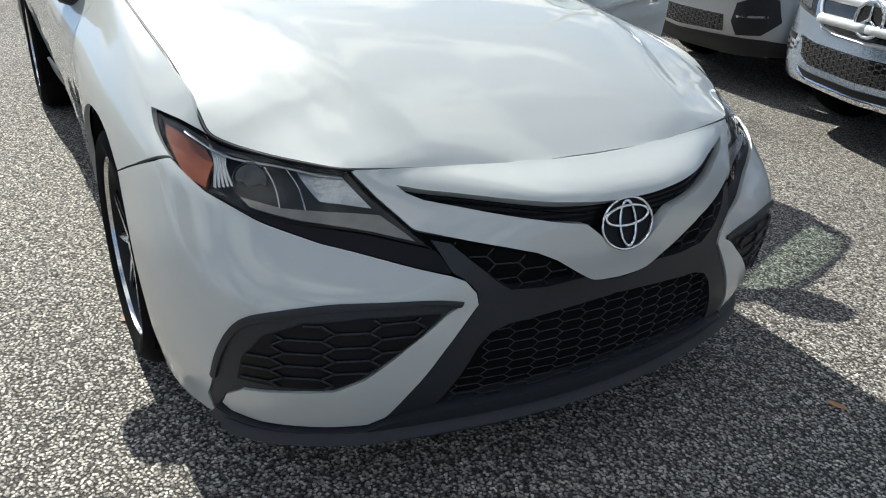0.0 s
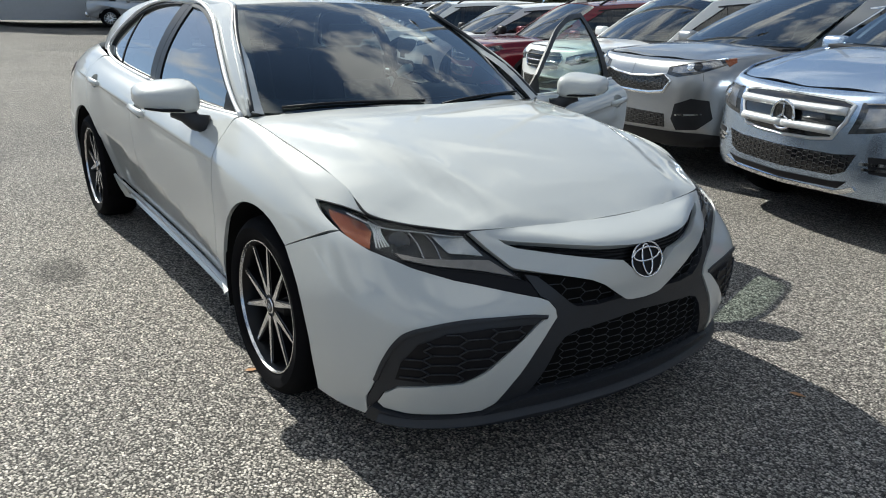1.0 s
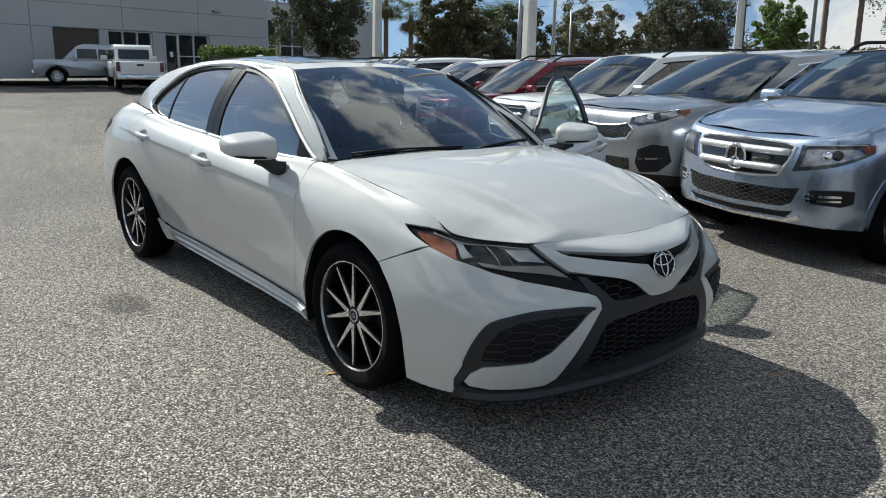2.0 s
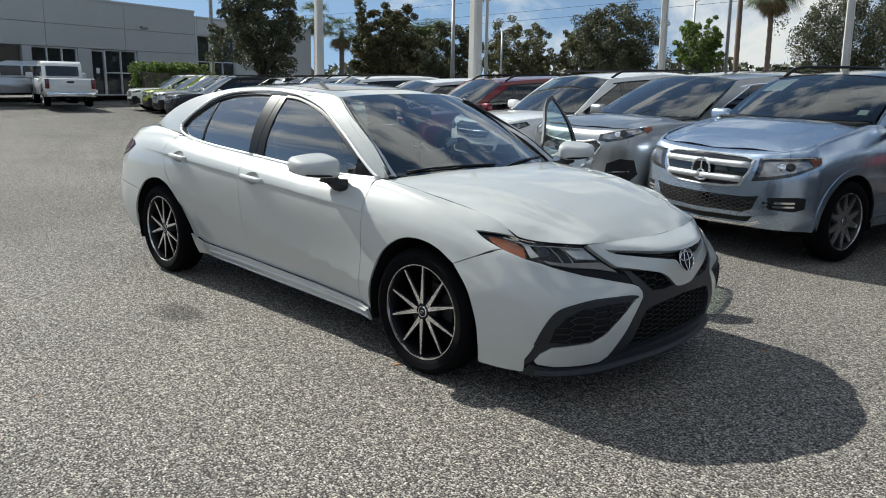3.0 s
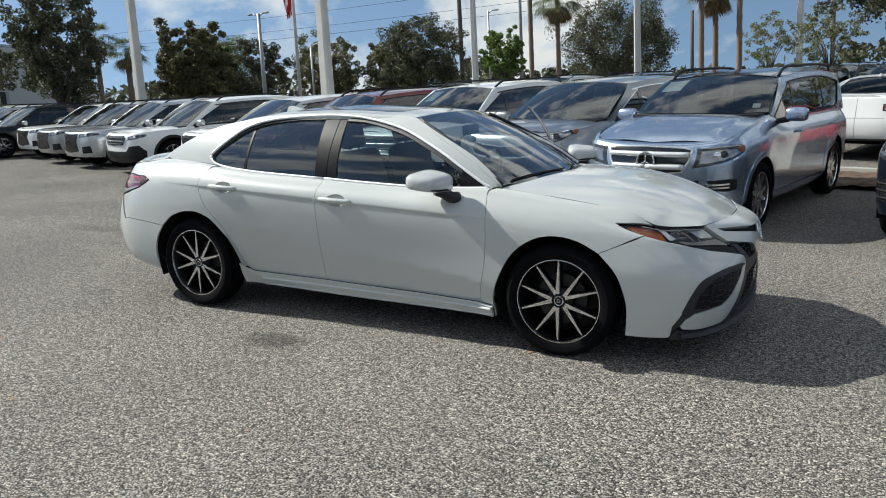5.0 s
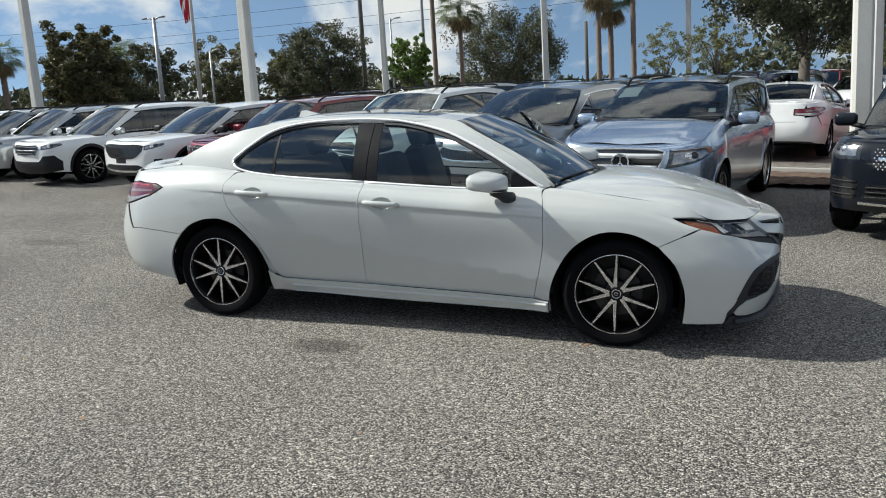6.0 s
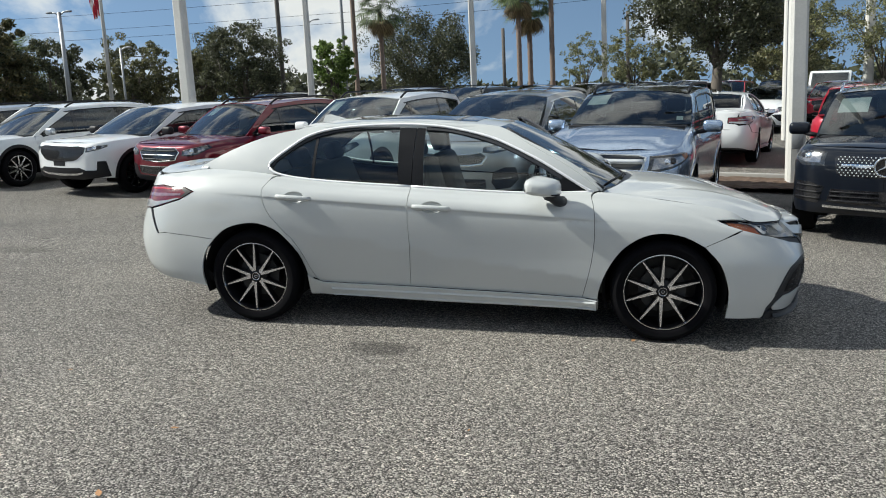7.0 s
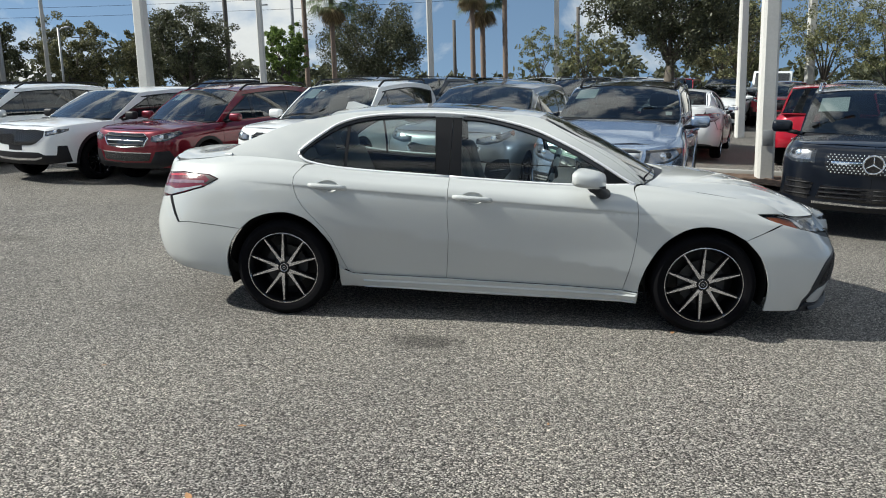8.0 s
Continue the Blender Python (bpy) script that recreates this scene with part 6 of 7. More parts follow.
M_LAMPBOWL = surface("lamp_bowl", (0.035, 0.037, 0.04), 0.15, 0.3, 0.8, 30, 0.0, 1, 1.0)
M_CLAD = surface("black_cladding", (0.012, 0.012, 0.014), 0.5, 0, 0.25, 8, 0.2, 300, 0, 0.25)
M_SCREEN = glass_pane("dark_windshield", (0.36, 0.42, 0.42), 1.7, 2.9)
M_SATIN = surface("satin_silver", (0.66, 0.67, 0.68), 0.34, 0.45, 0.06, 10)
M_LAMPCELL = surface("lamp_cells", (0.34, 0.34, 0.35), 0.16, 0.85, 0.4, 9, 0.5, 60)
P_BLUE = car_paint("paint_ice_blue", (0.43, 0.52, 0.65), 0.9, 0.10, 0.26)
P_GREY = car_paint("paint_steel_grey", (0.34, 0.345, 0.35), 0.9, 0.14, 0.33)
P_WHITE = car_paint("paint_white", (0.74, 0.75, 0.75), 0.0, 0.02)
P_RED = car_paint("paint_wine_red", (0.13, 0.003, 0.012), 0.35, 0.14, 0.30)
P_BLACK = car_paint("paint_black", (0.005, 0.007, 0.012), 0.0, 0.2, 0.3, 1.34)
P_SILVER = car_paint("paint_silver", (0.52, 0.535, 0.55), 0.75, 0.10, 0.3)
P_LIME = car_paint("paint_lime", (0.38, 0.46, 0.06), 0.2, 0.10, 0.3)
P_SCARLET = car_paint("paint_scarlet", (0.36, 0.010, 0.026), 0.1, 0.08, 0.3)
SLOPE = 0.023


def ease(t):
    t = min(max(t, 0.0), 1.0)
    return t * t * (3 - 2 * t)


def ground_z(x, y):
    """The lot rises gently behind the first row and dips along its far half."""
    k = min(max((x + 20.0) / 14.0, 0.0), 1.0)
    dip = ease((-2.0 - x) / 5.0) * ease((y - 1.0) / 4.0) * ease((22.0 - y) / 9.0)
    return SLOPE * min(max(y - 4.0, 0.0), 33.0) * k * k * (3 - 2 * k) - 0.15 * dip


# the lot is not level: what stands plumb leans a little against its surface
PLUMB = Vector((0, 0, 1)).rotation_difference(Vector((-.045, .032, 1))).to_matrix().to_4x4()


def plumb(x, y, turn=0.0):
    return Matrix.Translation((x, y, ground_z(x, y))) @ PLUMB @ pose(0, 0, 0, 0, 0, turn)


ROW_TURN = 14.0
FAR_TURN = 17.0


def parked(front, spec, turn=ROW_TURN):
    """The pose of a car whose nose middle stands over `front`, facing the lane; turn: degrees off straight."""
    d = Vector((-math.sin(radians(turn)), -math.cos(radians(turn)), 0))
    c = Vector((front[0], front[1], 0)) - d * spec.xf
    z0, z1 = ground_z(*(c + d * spec.wb / 2)[:2]), ground_z(*(c - d * spec.wb / 2)[:2])
    pitch = math.degrees(math.atan2(z1 - z0, spec.wb))
    return Matrix.Translation((c.x, c.y, (z0 + z1) / 2)) @ pose(0, 0, 0, 0, 0, math.degrees(math.atan2(d.y, d.x))) @ pose(0, 0, 0, 0, pitch, 0)


GRILLE_STAR = [(0, .935), (.38, .925), (.46, .905), (.44, .80), (.37, .685), (.22, .665), (0, .66)]
SUV_BOX = Vehicle(2.755, .85, .92, .915, 1.675, .26, 1.095, .965, .93, .32, -2.02, .362, .13, .06, rise=.09, fold=.013)
vehicle(SUV_BOX, "suv", P_BLUE, "ice-blue boxy suv with slatted grille and black roof", at=parked((1.05, 3.05), SUV_BOX), clad=P_BLUE, rails=M_CLAD, roof_mat=M_GLOSSBLACK, mirror=P_BLUE, pillar_b=.05,
    wheel_mat=M_SILVER, slats=2, wheel_back=M_DISC, thick=.036, face=[("grille", GRILLE_STAR, "slats"), ("grille_frame", GRILLE_STAR, "frame"), ("headlamp", [(.50, .925), (.62, .935), (.75, .945), (1.86, 0, .955), (1.83, 0, .89), (.77, .79), (.62, .75), (.47, .725)], "lamp"), ("turn_lamp", [(1.92, 0, .93), (1.82, 0, .945), (1.83, 0, .90), (1.90, 0, .875)], "amber"),
        ("lower_grille", [(0, .58), (.42, .59), (.55, .61), (.50, .49), (.42, .455), (0, .445)], "mesh"), ("lower_slot", [(0, .405), (.42, .415), (.52, .43), (.46, .375), (0, .36)], "dark"), ("bumper_strip", [(0, .35), (.44, .36), (.56, .405), (.58, .38), (.46, .335), (0, .325)], "chrome"),
        ("fog_pocket", [(.62, .605), (.80, .62), (1.95, 0, .61), (1.95, 0, .52), (.80, .495), (.64, .505)], "dark"), ("badge", .79, "badge"), ("fog_bar", [(.58, .568), (.80, .580), (.80, .562), (.58, .548)], "chrome"), ("fog_bar", [(.60, .535), (.80, .545), (.80, .530), (.60, .518)], "chrome")])
SUV_ROUND = Vehicle(2.67, .87, .92, .925, 1.635, .26, 1.05, 1.02, .98, .16, -1.90, .355, .17, .12, rise=.05, fold=.008)
vehicle(SUV_ROUND, "suv", P_GREY, "steel-grey rounded suv with mesh grille", at=parked((-.88, 3.70), SUV_ROUND), chrome_dlo=True, pillar_b=.0, mirror=P_GREY,
    face=[("grille", [(0, .86), (.28, .875), (.42, .90), (.50, .85), (.44, .755), (.28, .73), (0, .725)], "mesh"), ("grille_frame", [(0, .86), (.28, .875), (.42, .90), (.50, .85), (.44, .755), (.28, .73), (0, .725)], "frame"), ("headlamp", [(.44, .965), (.60, 1.0), (.74, 1.03), (1.78, 0, 1.055), (1.76, 0, 1.02), (.74, .925), (.56, .885), (.44, .90)], "lamp"),
        ("turn_lamp", [(1.84, 0, 1.035), (1.72, 0, 1.055), (1.74, 0, 1.02), (1.82, 0, .985)], "amber"), ("fog_pocket", [(.58, .66), (.72, .72), (.83, .71), (.85, .56), (.78, .46), (.62, .44), (.56, .53)], "dark"), ("fog_bar", [(.60, .575), (.80, .60), (.80, .585), (.60, .56)], "chrome"), ("lower_grille", [(0, .56), (.48, .565), (.50, .45), (0, .43)], "mesh"), ("lower_trim", [(0, .40), (.50, .42), (.80, .43), (.90, .40), (.88, .32), (.5, .285), (0, .28)], "dark")])
WAGON = Vehicle(2.745, .98, 1.05, .925, 1.64, .28, 1.02, .96, .98, .22, -2.10, .35, .16, .12, None, .985)
WAGON_FACE = [("grille", [(0, .905), (.38, .91), (.47, .84), (.39, .71), (0, .68)], "slats"), ("grille_frame", [(0, .905), (.38, .91), (.47, .84), (.39, .71), (0, .68)], "frame"), ("headlamp", [(.52, .87), (.64, .905), (.76, .93), (1.94, 0, .955), (1.90, 0, .90), (.78, .80), (.64, .775), (.52, .79)], "lamp"),
              ("lower_grille", [(0, .585), (.52, .59), (.48, .47), (0, .45)], "mesh"), ("bumper_strip", [(0, .60), (.53, .605), (.53, .59), (0, .585)], "chrome"), ("lower_trim", [(0, .42), (.50, .44), (.60, .62), (.80, .64), (.86, .44), (.6, .34), (0, .33)], "dark")]
wagon = vehicle(WAGON, "wagon", P_WHITE, "white wagon with black roof rails and cladding", at=parked((-3.51, 5.0), WAGON), clad=M_CLAD, rails=M_CLAD, face=WAGON_FACE, mirror=P_WHITE)
red = repaint(copy_thing(wagon, parked((-6.40, 5.85), WAGON, FAR_TURN)), P_WHITE, P_RED)
tagged(red, "wine-red wagon with chrome-framed grille and black roof rails")
CROSS = Vehicle(2.815, .92, .98, .96, 1.60, .29, 1.03, .97, .95, .15, -2.02, .37, .17, .14, None, .99)
cross = vehicle(CROSS, "suv", P_WHITE, "white crossover with black mesh grille and thick black cladding", at=parked((-8.52, 6.08), CROSS, FAR_TURN), clad=M_CLAD, mirror=M_CLAD,
    face=[("grille", [(0, .925), (.46, .93), (.62, .905), (.60, .80), (.46, .70), (.36, .665), (0, .645)], "mesh"), ("headlamp", [(.63, .905), (.74, .925), (.84, .935), (1.93, 0, .945), (1.96, 0, .905), (.84, .865), (.64, .82)], "lamp"), ("lower_grille", [(0, .545), (.50, .545), (.62, .50), (.80, .50), (.82, .66), (.90, .66), (.90, .38), (.5, .33), (0, .33)], "dark"), ("bumper_strip", [(0, .44), (.42, .445), (.56, .47), (.56, .445), (.42, .41), (0, .40)], "chrome"), ("plate_holder", [(0, .665), (.16, .665), (.16, .575), (0, .575)], "dark")])
TALL = Vehicle(2.80, .95, 1.05, .945, 1.75, .27, 1.06, 1.00, .95, .18, -2.20, .37, .15, .10, None, .93)
tall = vehicle(TALL, "suv", P_WHITE, "white suv with slatted grille and dark cladding", at=parked((-11.65, 6.75), TALL, FAR_TURN), clad=M_CLAD, rails=M_CLAD, mirror=P_SILVER, face=[("grille", [(0, .93), (.42, .94), (.52, .86), (.42, .73), (0, .71)], "slats"), ("grille_frame", [(0, .93), (.42, .94), (.52, .86), (.42, .73), (0, .71)], "frame"), ("headlamp", [(.56, .93), (.70, .955), (.82, .97), (1.98, 0, .98), (1.95, 0, .93), (.80, .87), (.57, .84)], "lamp"), ("lower_trim", [(0, .57), (.50, .58), (.62, .70), (.84, .72), (.90, .58), (.88, .38), (.5, .30), (0, .30)], "dark"), ("lower_grille", [(0, .55), (.46, .555), (.44, .46), (0, .45)], "mesh")])
SPIN = [("grille", [(0, .94), (.42, .95), (.36, .74), (.46, .50), (0, .45)], "mesh"), ("headlamp", [(.46, .95), (.66, .97), (.80, .975), (1.95, 0, .97), (1.92, 0, .92), (.78, .88), (.46, .86)], "lamp"), ("fog_pocket", [(.60, .62), (.82, .64), (.84, .46), (.60, .44)], "dark")]
spindle = vehicle(TALL, "suv", P_SILVER, "silver suv with tall mesh grille", at=parked((-14.2, 7.5), TALL, FAR_TURN), rails=M_CLAD, mirror=P_SILVER, face=SPIN)
tagged(repaint(copy_thing(spindle, parked((-16.6, 8.4), TALL, FAR_TURN)), P_SILVER, P_GREY), "grey suv with tall mesh grille")
tagged(repaint(copy_thing(spindle, parked((-19.3, 9.6), TALL)), P_SILVER, P_WHITE), "white suv with tall mesh grille")
for spot, pt, lb in (((-21.7, 9.1), P_BLACK, "black suv parked in the long row"), ((-24.6, 10.0), P_SILVER, "silver suv parked in the long row"), ((-27.2, 10.8), P_LIME, "lime-green suv parked in the long row"), ((-29.6, 11.2), P_WHITE, "white suv at the far end of the row")):
    tagged(repaint(copy_thing(tall, parked(spot, TALL)), P_WHITE, pt), lb)
STAR2 = Vehicle(2.83, .88, .93, .915, 1.65, .26, 1.06, 1.02, .98, .25, -2.05, .365, .12, .08)
vehicle(STAR2, "suv", P_BLACK, "black upright suv with studded grille and round badge", at=parked((3.85, 2.60), STAR2, 21.0), rails=M_CHROME, mirror=P_BLACK, glass=M_DARKGLASS,
    face=[("grille", [(0, .965), (.40, .96), (.47, .92), (.44, .76), (.36, .735), (0, .73)], "studs"), ("grille_bar", [(.10, .865), (.40, .865), (.40, .835), (.10, .835)], "chrome"), ("headlamp", [(.54, .98), (.68, .985), (.80, .99), (1.93, 0, .985), (1.92, 0, .88), (.78, .83), (.56, .835)], "lamp"),
        ("fog_pocket", [(.55, .62), (.70, .66), (.84, .66), (.86, .46), (.60, .44)], "vents"), ("lower_grille", [(0, .60), (.48, .60), (.52, .46), (0, .44)], "vents"), ("badge", .85, "badge"), ("bumper_strip", [(0, .415), (.55, .425), (.55, .40), (0, .39)], "chrome")])

# ---- the lot: ground, kerbed bed, building ----
def ground_mesh():
    xs = [-500, -200, -90, -60, -40] + [x * 1.0 for x in range(-30, 31, 2)] + [45, 80, 200, 500]
    ys = [-500, -150, -50, -20, -8, -3, 0, 1] + [2 + 2 * k for k in range(18)] + [40, 60, 120, 300, 600]
    vs = [(x, y, ground_z(x, y)) for x in xs for y in ys]
    n = len(ys)
    fs = [(i * n + j, (i + 1) * n + j, (i + 1) * n + j + 1, i * n + j + 1) for i in range(len(xs) - 1) for j in range(n - 1)]
    me = bpy.data.meshes.new("ground")
    me.from_pydata(vs, [], fs)
    me.polygons.foreach_set("use_smooth", [True] * len(me.polygons))
    return me


tagged(part("ground", ground_mesh(), M_ASPHALT), "worn grey asphalt of pale stone chips", "ground", kind="structure")
M_CONCRETE = surface("concrete", (0.30, 0.29, 0.27), 0.85, 0, 0.12, 3, 0.3, 60)
M_POLEPAINT = surface("pole_concrete", (0.55, 0.54, 0.51), 0.8, 0, 0.10, 2.5, 0.2, 50)
M_METALGREY = surface("galvanised_steel", (0.36, 0.37, 0.38), 0.5, 0.6, 0.15, 4)
M_WOOD = surface("weathered_wood", (0.105, 0.095, 0.085), 0.9, 0, 0.25, 5, 0.4, 40)
M_STUCCO = surface("grey_stucco", (0.46, 0.47, 0.48), 0.9, 0, 0.06, 0.5, 0.3, 30)
M_STUCCO2 = surface("pale_stucco", (0.52, 0.53, 0.54), 0.9, 0, 0.06, 0.5, 0.3, 30)
M_ROLLER = surface("brown_roller_door", (0.075, 0.06, 0.05), 0.6, 0, 0.1, 3)
M_MULCH = surface("brown_mulch", (0.10, 0.065, 0.045), 0.95, 0, 0.5, 14, 0.8, 40)
M_LEAFDRY = surface("dry_leaf", (0.42, 0.22, 0.10), 0.8, 0, 0.3, 30)
M_PAPER = surface("white_paper", (0.80, 0.80, 0.78), 0.8, 0, 0.04, 10)

# kerbed bed with mulch behind the first row
bed = thing("planting_bed", pose(3.75, 7.25, ground_z(3.75, 7.25), 0, 0, -14), "strip of brown mulch against a concrete kerb", "planter")
for k, (sz, at) in enumerate((((3.2, .15, .19), (.2, .75, .06)),)):
    part("kerb", box_bm(sz, at, .02), M_CONCRETE, bed)
mul = bmesh.new()
bmesh.ops.create_grid(mul, x_segments=40, y_segments=20, size=.5)
for w in mul.verts:
    w.co = (w.co.x * 3.0 + .2, w.co.y * 1.4, .045 + .05 * (w.co.y + .5) + .035 * noise.noise(w.co * 9) + random.uniform(-.012, .012))
part("mulch", mul, M_MULCH, bed)


def lot_pole(x, y, height, side, top, label, mat=None, square=True, arm=None, name="lamp_post", reach=1.0):
    ob = thing(name, plumb(x, y, random.uniform(-8, 8)), label, "pole")
    if square:
        bm = bmesh.new()
        ring = []
        for z, s in ((0, side), (height, top)):
            c = s * .16
            pts = [(s / 2 - c, s / 2), (-s / 2 + c, s / 2), (-s / 2, s / 2 - c), (-s / 2, -s / 2 + c), (-s / 2 + c, -s / 2), (s / 2 - c, -s / 2), (s / 2, -s / 2 + c), (s / 2, s / 2 - c)]
            ring.append([bm.verts.new((a, b, z)) for a, b in pts])
        for k in range(8):
            bm.faces.new((ring[0][k], ring[0][(k + 1) % 8], ring[1][(k + 1) % 8], ring[1][k]))
        bm.faces.new(ring[1])
        bmesh.ops.recalc_face_normals(bm, faces=bm.faces)
        part("post", bm, mat or M_POLEPAINT, ob)
    else:
        part("post", tube_bm([(0, 0, 0), (0, 0, height * .5), (0, 0, height)], side / 2, 12, None, [1, (1 + top / side) / 2, top / side]), mat or M_METALGREY, ob)
    if arm:
        for s in arm:
            bar = part("arm", tube_bm([(0, 0, height - .15), (s * .45 * reach, 0, height - .02), (s * .8 * reach, 0, height)], .035, 6), M_METALGREY, ob)
            part("lamp_head", box_bm((.55 * reach, .28 * reach, .08), (s * 1.0 * reach, 0, height), .02), M_METALGREY, ob)
    return ob


big = lot_pole(4.19, 7.43, 9.5, .27, .25, "thick pale concrete lamp post in a mulch bed", arm=(-1, 1))
part("cover_plate", box_bm((.17, .012, .26), (.0, -.150, .75), .006), M_METALGREY, big)
lot_pole(-8.5, 10.7, 10.5, .30, .16, "tapered pale concrete lamp post", arm=(-1, 1))
lot_pole(-17.34, 12.57, 10.5, .30, .16, "tapered pale concrete lamp post", arm=(-1, 1))
lot_pole(-10.86, 24.64, 10.5, .26, .17, "tapered pale concrete lamp post", arm=(-1, 1))
lot_pole(-3.63, 23.09, 10.5, .25, .17, "tapered pale concrete lamp post", arm=(-1, 1))
lot_pole(1.35, 31.7, 10.0, .26, .20, "pale concrete lamp post far off", arm=(-1, 1))
lot_pole(11.3, 26.5, 10.0, .34, .24, "pale concrete lamp post far off", arm=(-1, 1))
lot_pole(6.2, 16.9, 9.5, .24, .18, "pale concrete lamp post between car rows", arm=(-1, 1))
lot_pole(-23.38, 25.74, 5.7, .26, .16, "street lamp with double head", square=False, arm=(-1, 1), name="street_lamp", reach=.5)
lot_pole(-22.1, 28.2, 4.2, .12, .10, "small street lamp far off", square=False, arm=(1,), name="street_lamp", reach=.5)
lot_pole(-17.37, 36.84, 12.0, .30, .22, "weathered wooden utility pole with wires", M_WOOD, False, name="utility_pole")
lot_pole(-13.0, 35.58, 12.0, .20, .14, "tall grey steel pole", None, False, name="utility_pole")
lot_pole(-4.55, 40.5, 4.9, .22, .2, "short dark wooden pole far off", M_WOOD, False, name="utility_pole")
lot_pole(2.6, 36.0, 5.2, .2, .18, "dark wooden pole far off", M_WOOD, False, name="utility_pole")
lot_pole(-15.29, 36.34, 5.9, .14, .10, "slim street lamp with one arm far off", square=False, arm=(1,), name="street_lamp", reach=.5)
lot_pole(-27.94, 14.47, 9.0, .19, .15, "slim grey lamp post before the building", square=False, arm=(-1, 1))
flagpole = lot_pole(-21.47, 26.19, 12.0, .20, .12, "pale flagpole with a hanging striped flag", M_POLEPAINT, False, name="flagpole")


def striped():
    m, nt, b = material("red_white_stripes")
    co, wv = nt.nodes.new("ShaderNodeTexCoord"), nt.nodes.new("ShaderNodeTexWave")
    wv.bands_direction = "X"
    wv.inputs["Scale"].default_value, wv.inputs["Distortion"].default_value = 2.2, 0.6
    nt.links.new(co.outputs["Object"], wv.inputs["Vector"])
    r = ramp_of(nt, wv.outputs[0], [(0.45, (0.52, 0.03, 0.05)), (0.55, (0.78, 0.77, 0.76))])
    nt.links.new(r.outputs[0], b.inputs["Base Color"])
    b.inputs["Roughness"].default_value = 0.9
    return m


fl = bmesh.new()
rows = []
for j in range(18):
    z = 7.9 - j * .135
    wdt = .62 * (1 - .45 * (j / 17))
    rows.append([fl.verts.new((-.10 - wdt * i / 8, .10 * math.sin(i * 1.9 + j * .22), z - .07 * i * (1 - j / 30))) for i in range(9)])
for a, b in zip(rows, rows[1:]):
    for i in range(8):
        fl.faces.new((a[i], a[i + 1], b[i + 1], b[i])).smooth = True
part("flag", fl, striped(), flagpole, "hanging red and white striped flag")


def wire(a, b, sag):
    pts = [Vector(a).lerp(Vector(b), t) - Vector((0, 0, sag * 4 * t * (1 - t))) for t in np.linspace(0, 1, 17)]
    ob = part("overhead_wire", tube_bm(pts, .009, 4), M_UNDER)
    tagged(ob, "thin dark overhead wire between poles", "wire", "overhead wires")


for k, dz in enumerate((0, .55, 1.5)):
    wire((-17.9, 37.1, 5.8 + dz), (26, 33, 8.6 + dz), .5)
    wire((-17.9, 37.1, 5.8 + dz), (-75, 40, 6.0 + dz), .5)

# ---- building across the lane ----
WALL_A, WALL_D = Vector((-39, 10.3, 0)), Vector((-3, 10.6, 0)).normalized()
bm_at = Matrix.Translation(WALL_A + Vector((0, 0, .22))) @ Matrix.Rotation(math.atan2(WALL_D.y, WALL_D.x), 4, "Z")
house = thing("dealer_building", bm_at, "grey stucco flat-roofed building with panel joints", "building")


def wall_piece(s0, s1, z0, z1, mat=None, deep=.3, out=0.0, name="wall_panel", parent=None):
    return part(name, box_bm((s1 - s0 - .02, deep, z1 - z0 - .02), ((s0 + s1) / 2, deep / 2 - out, (z0 + z1) / 2), .008, 1), mat or M_STUCCO, parent or house)


part("wall_core", box_bm((25.5, 8, 5.0), (-1.35, 4.35, 2.5), .02), M_STUCCO, house)
part("wall_core", box_bm((12.2, 7.0, 4.8), (17.5, 4.4, 2.4), .02), M_STUCCO2, house)
for s0, s1 in ((-14, -9), (-9, -4), (-4, 1), (1, 6), (6, 11.4)):
    wall_piece(s0, s1, 2.55, 3.75)
    wall_piece(s0, s1, 3.75, 5.15)
for s0, s1 in ((-14, -9), (-9, -4), (-4, -2.9), (-.4, .12), (2.82, 3.65), (6.8, 11.4)):
    wall_piece(s0, s1, 0, 2.55)
wall_piece(.12, 2.82, 0, 1.0)
wall_piece(-14.1, 11.45, 5.13, 5.27, M_STUCCO2, .45, .05, "parapet")
wall_piece(11.4, 23.5, 4.80, 4.95, M_STUCCO2, .45, -.0, "parapet")
wall_piece(11.4, 11.6, 0, 4.8, M_STUCCO2); wall_piece(15.0, 23.4, 0, 4.8, M_STUCCO2); wall_piece(11.6, 15.0, 3.75, 4.8, M_STUCCO2); wall_piece(11.6, 15.0, 0, .45, M_STUCCO2)
M_PANE = surface("dark_building_glass", (0.02, 0.026, 0.032), 0.06, 0, 0.2, 2, 0, 1, 0.8)
M_FRAME = surface("white_frame", (0.62, 0.63, 0.64), 0.5, 0, 0.06, 6)
wall_piece(-2.9, -.4, 0, 2.5, M_ROLLER, .1, -.16, "roller_door")


def glazed(name, s0, s1, z0, z1, cols, rows_):
    fr = wall_piece(s0, s1, z0, z1, M_PANE, .04, -.20, name)
    for c in range(cols + 1):
        s = s0 + (s1 - s0) * c / cols
        part("window_frame", box_bm((.07, .12, z1 - z0), (s, .14, (z0 + z1) / 2), .01, 1), M_FRAME, fr)
    for r in range(rows_ + 1):
        z = z0 + (z1 - z0) * r / rows_
        part("window_frame", box_bm((s1 - s0, .10, .07), ((s0 + s1) / 2, .14, z), .01, 1), M_FRAME, fr)
    return fr


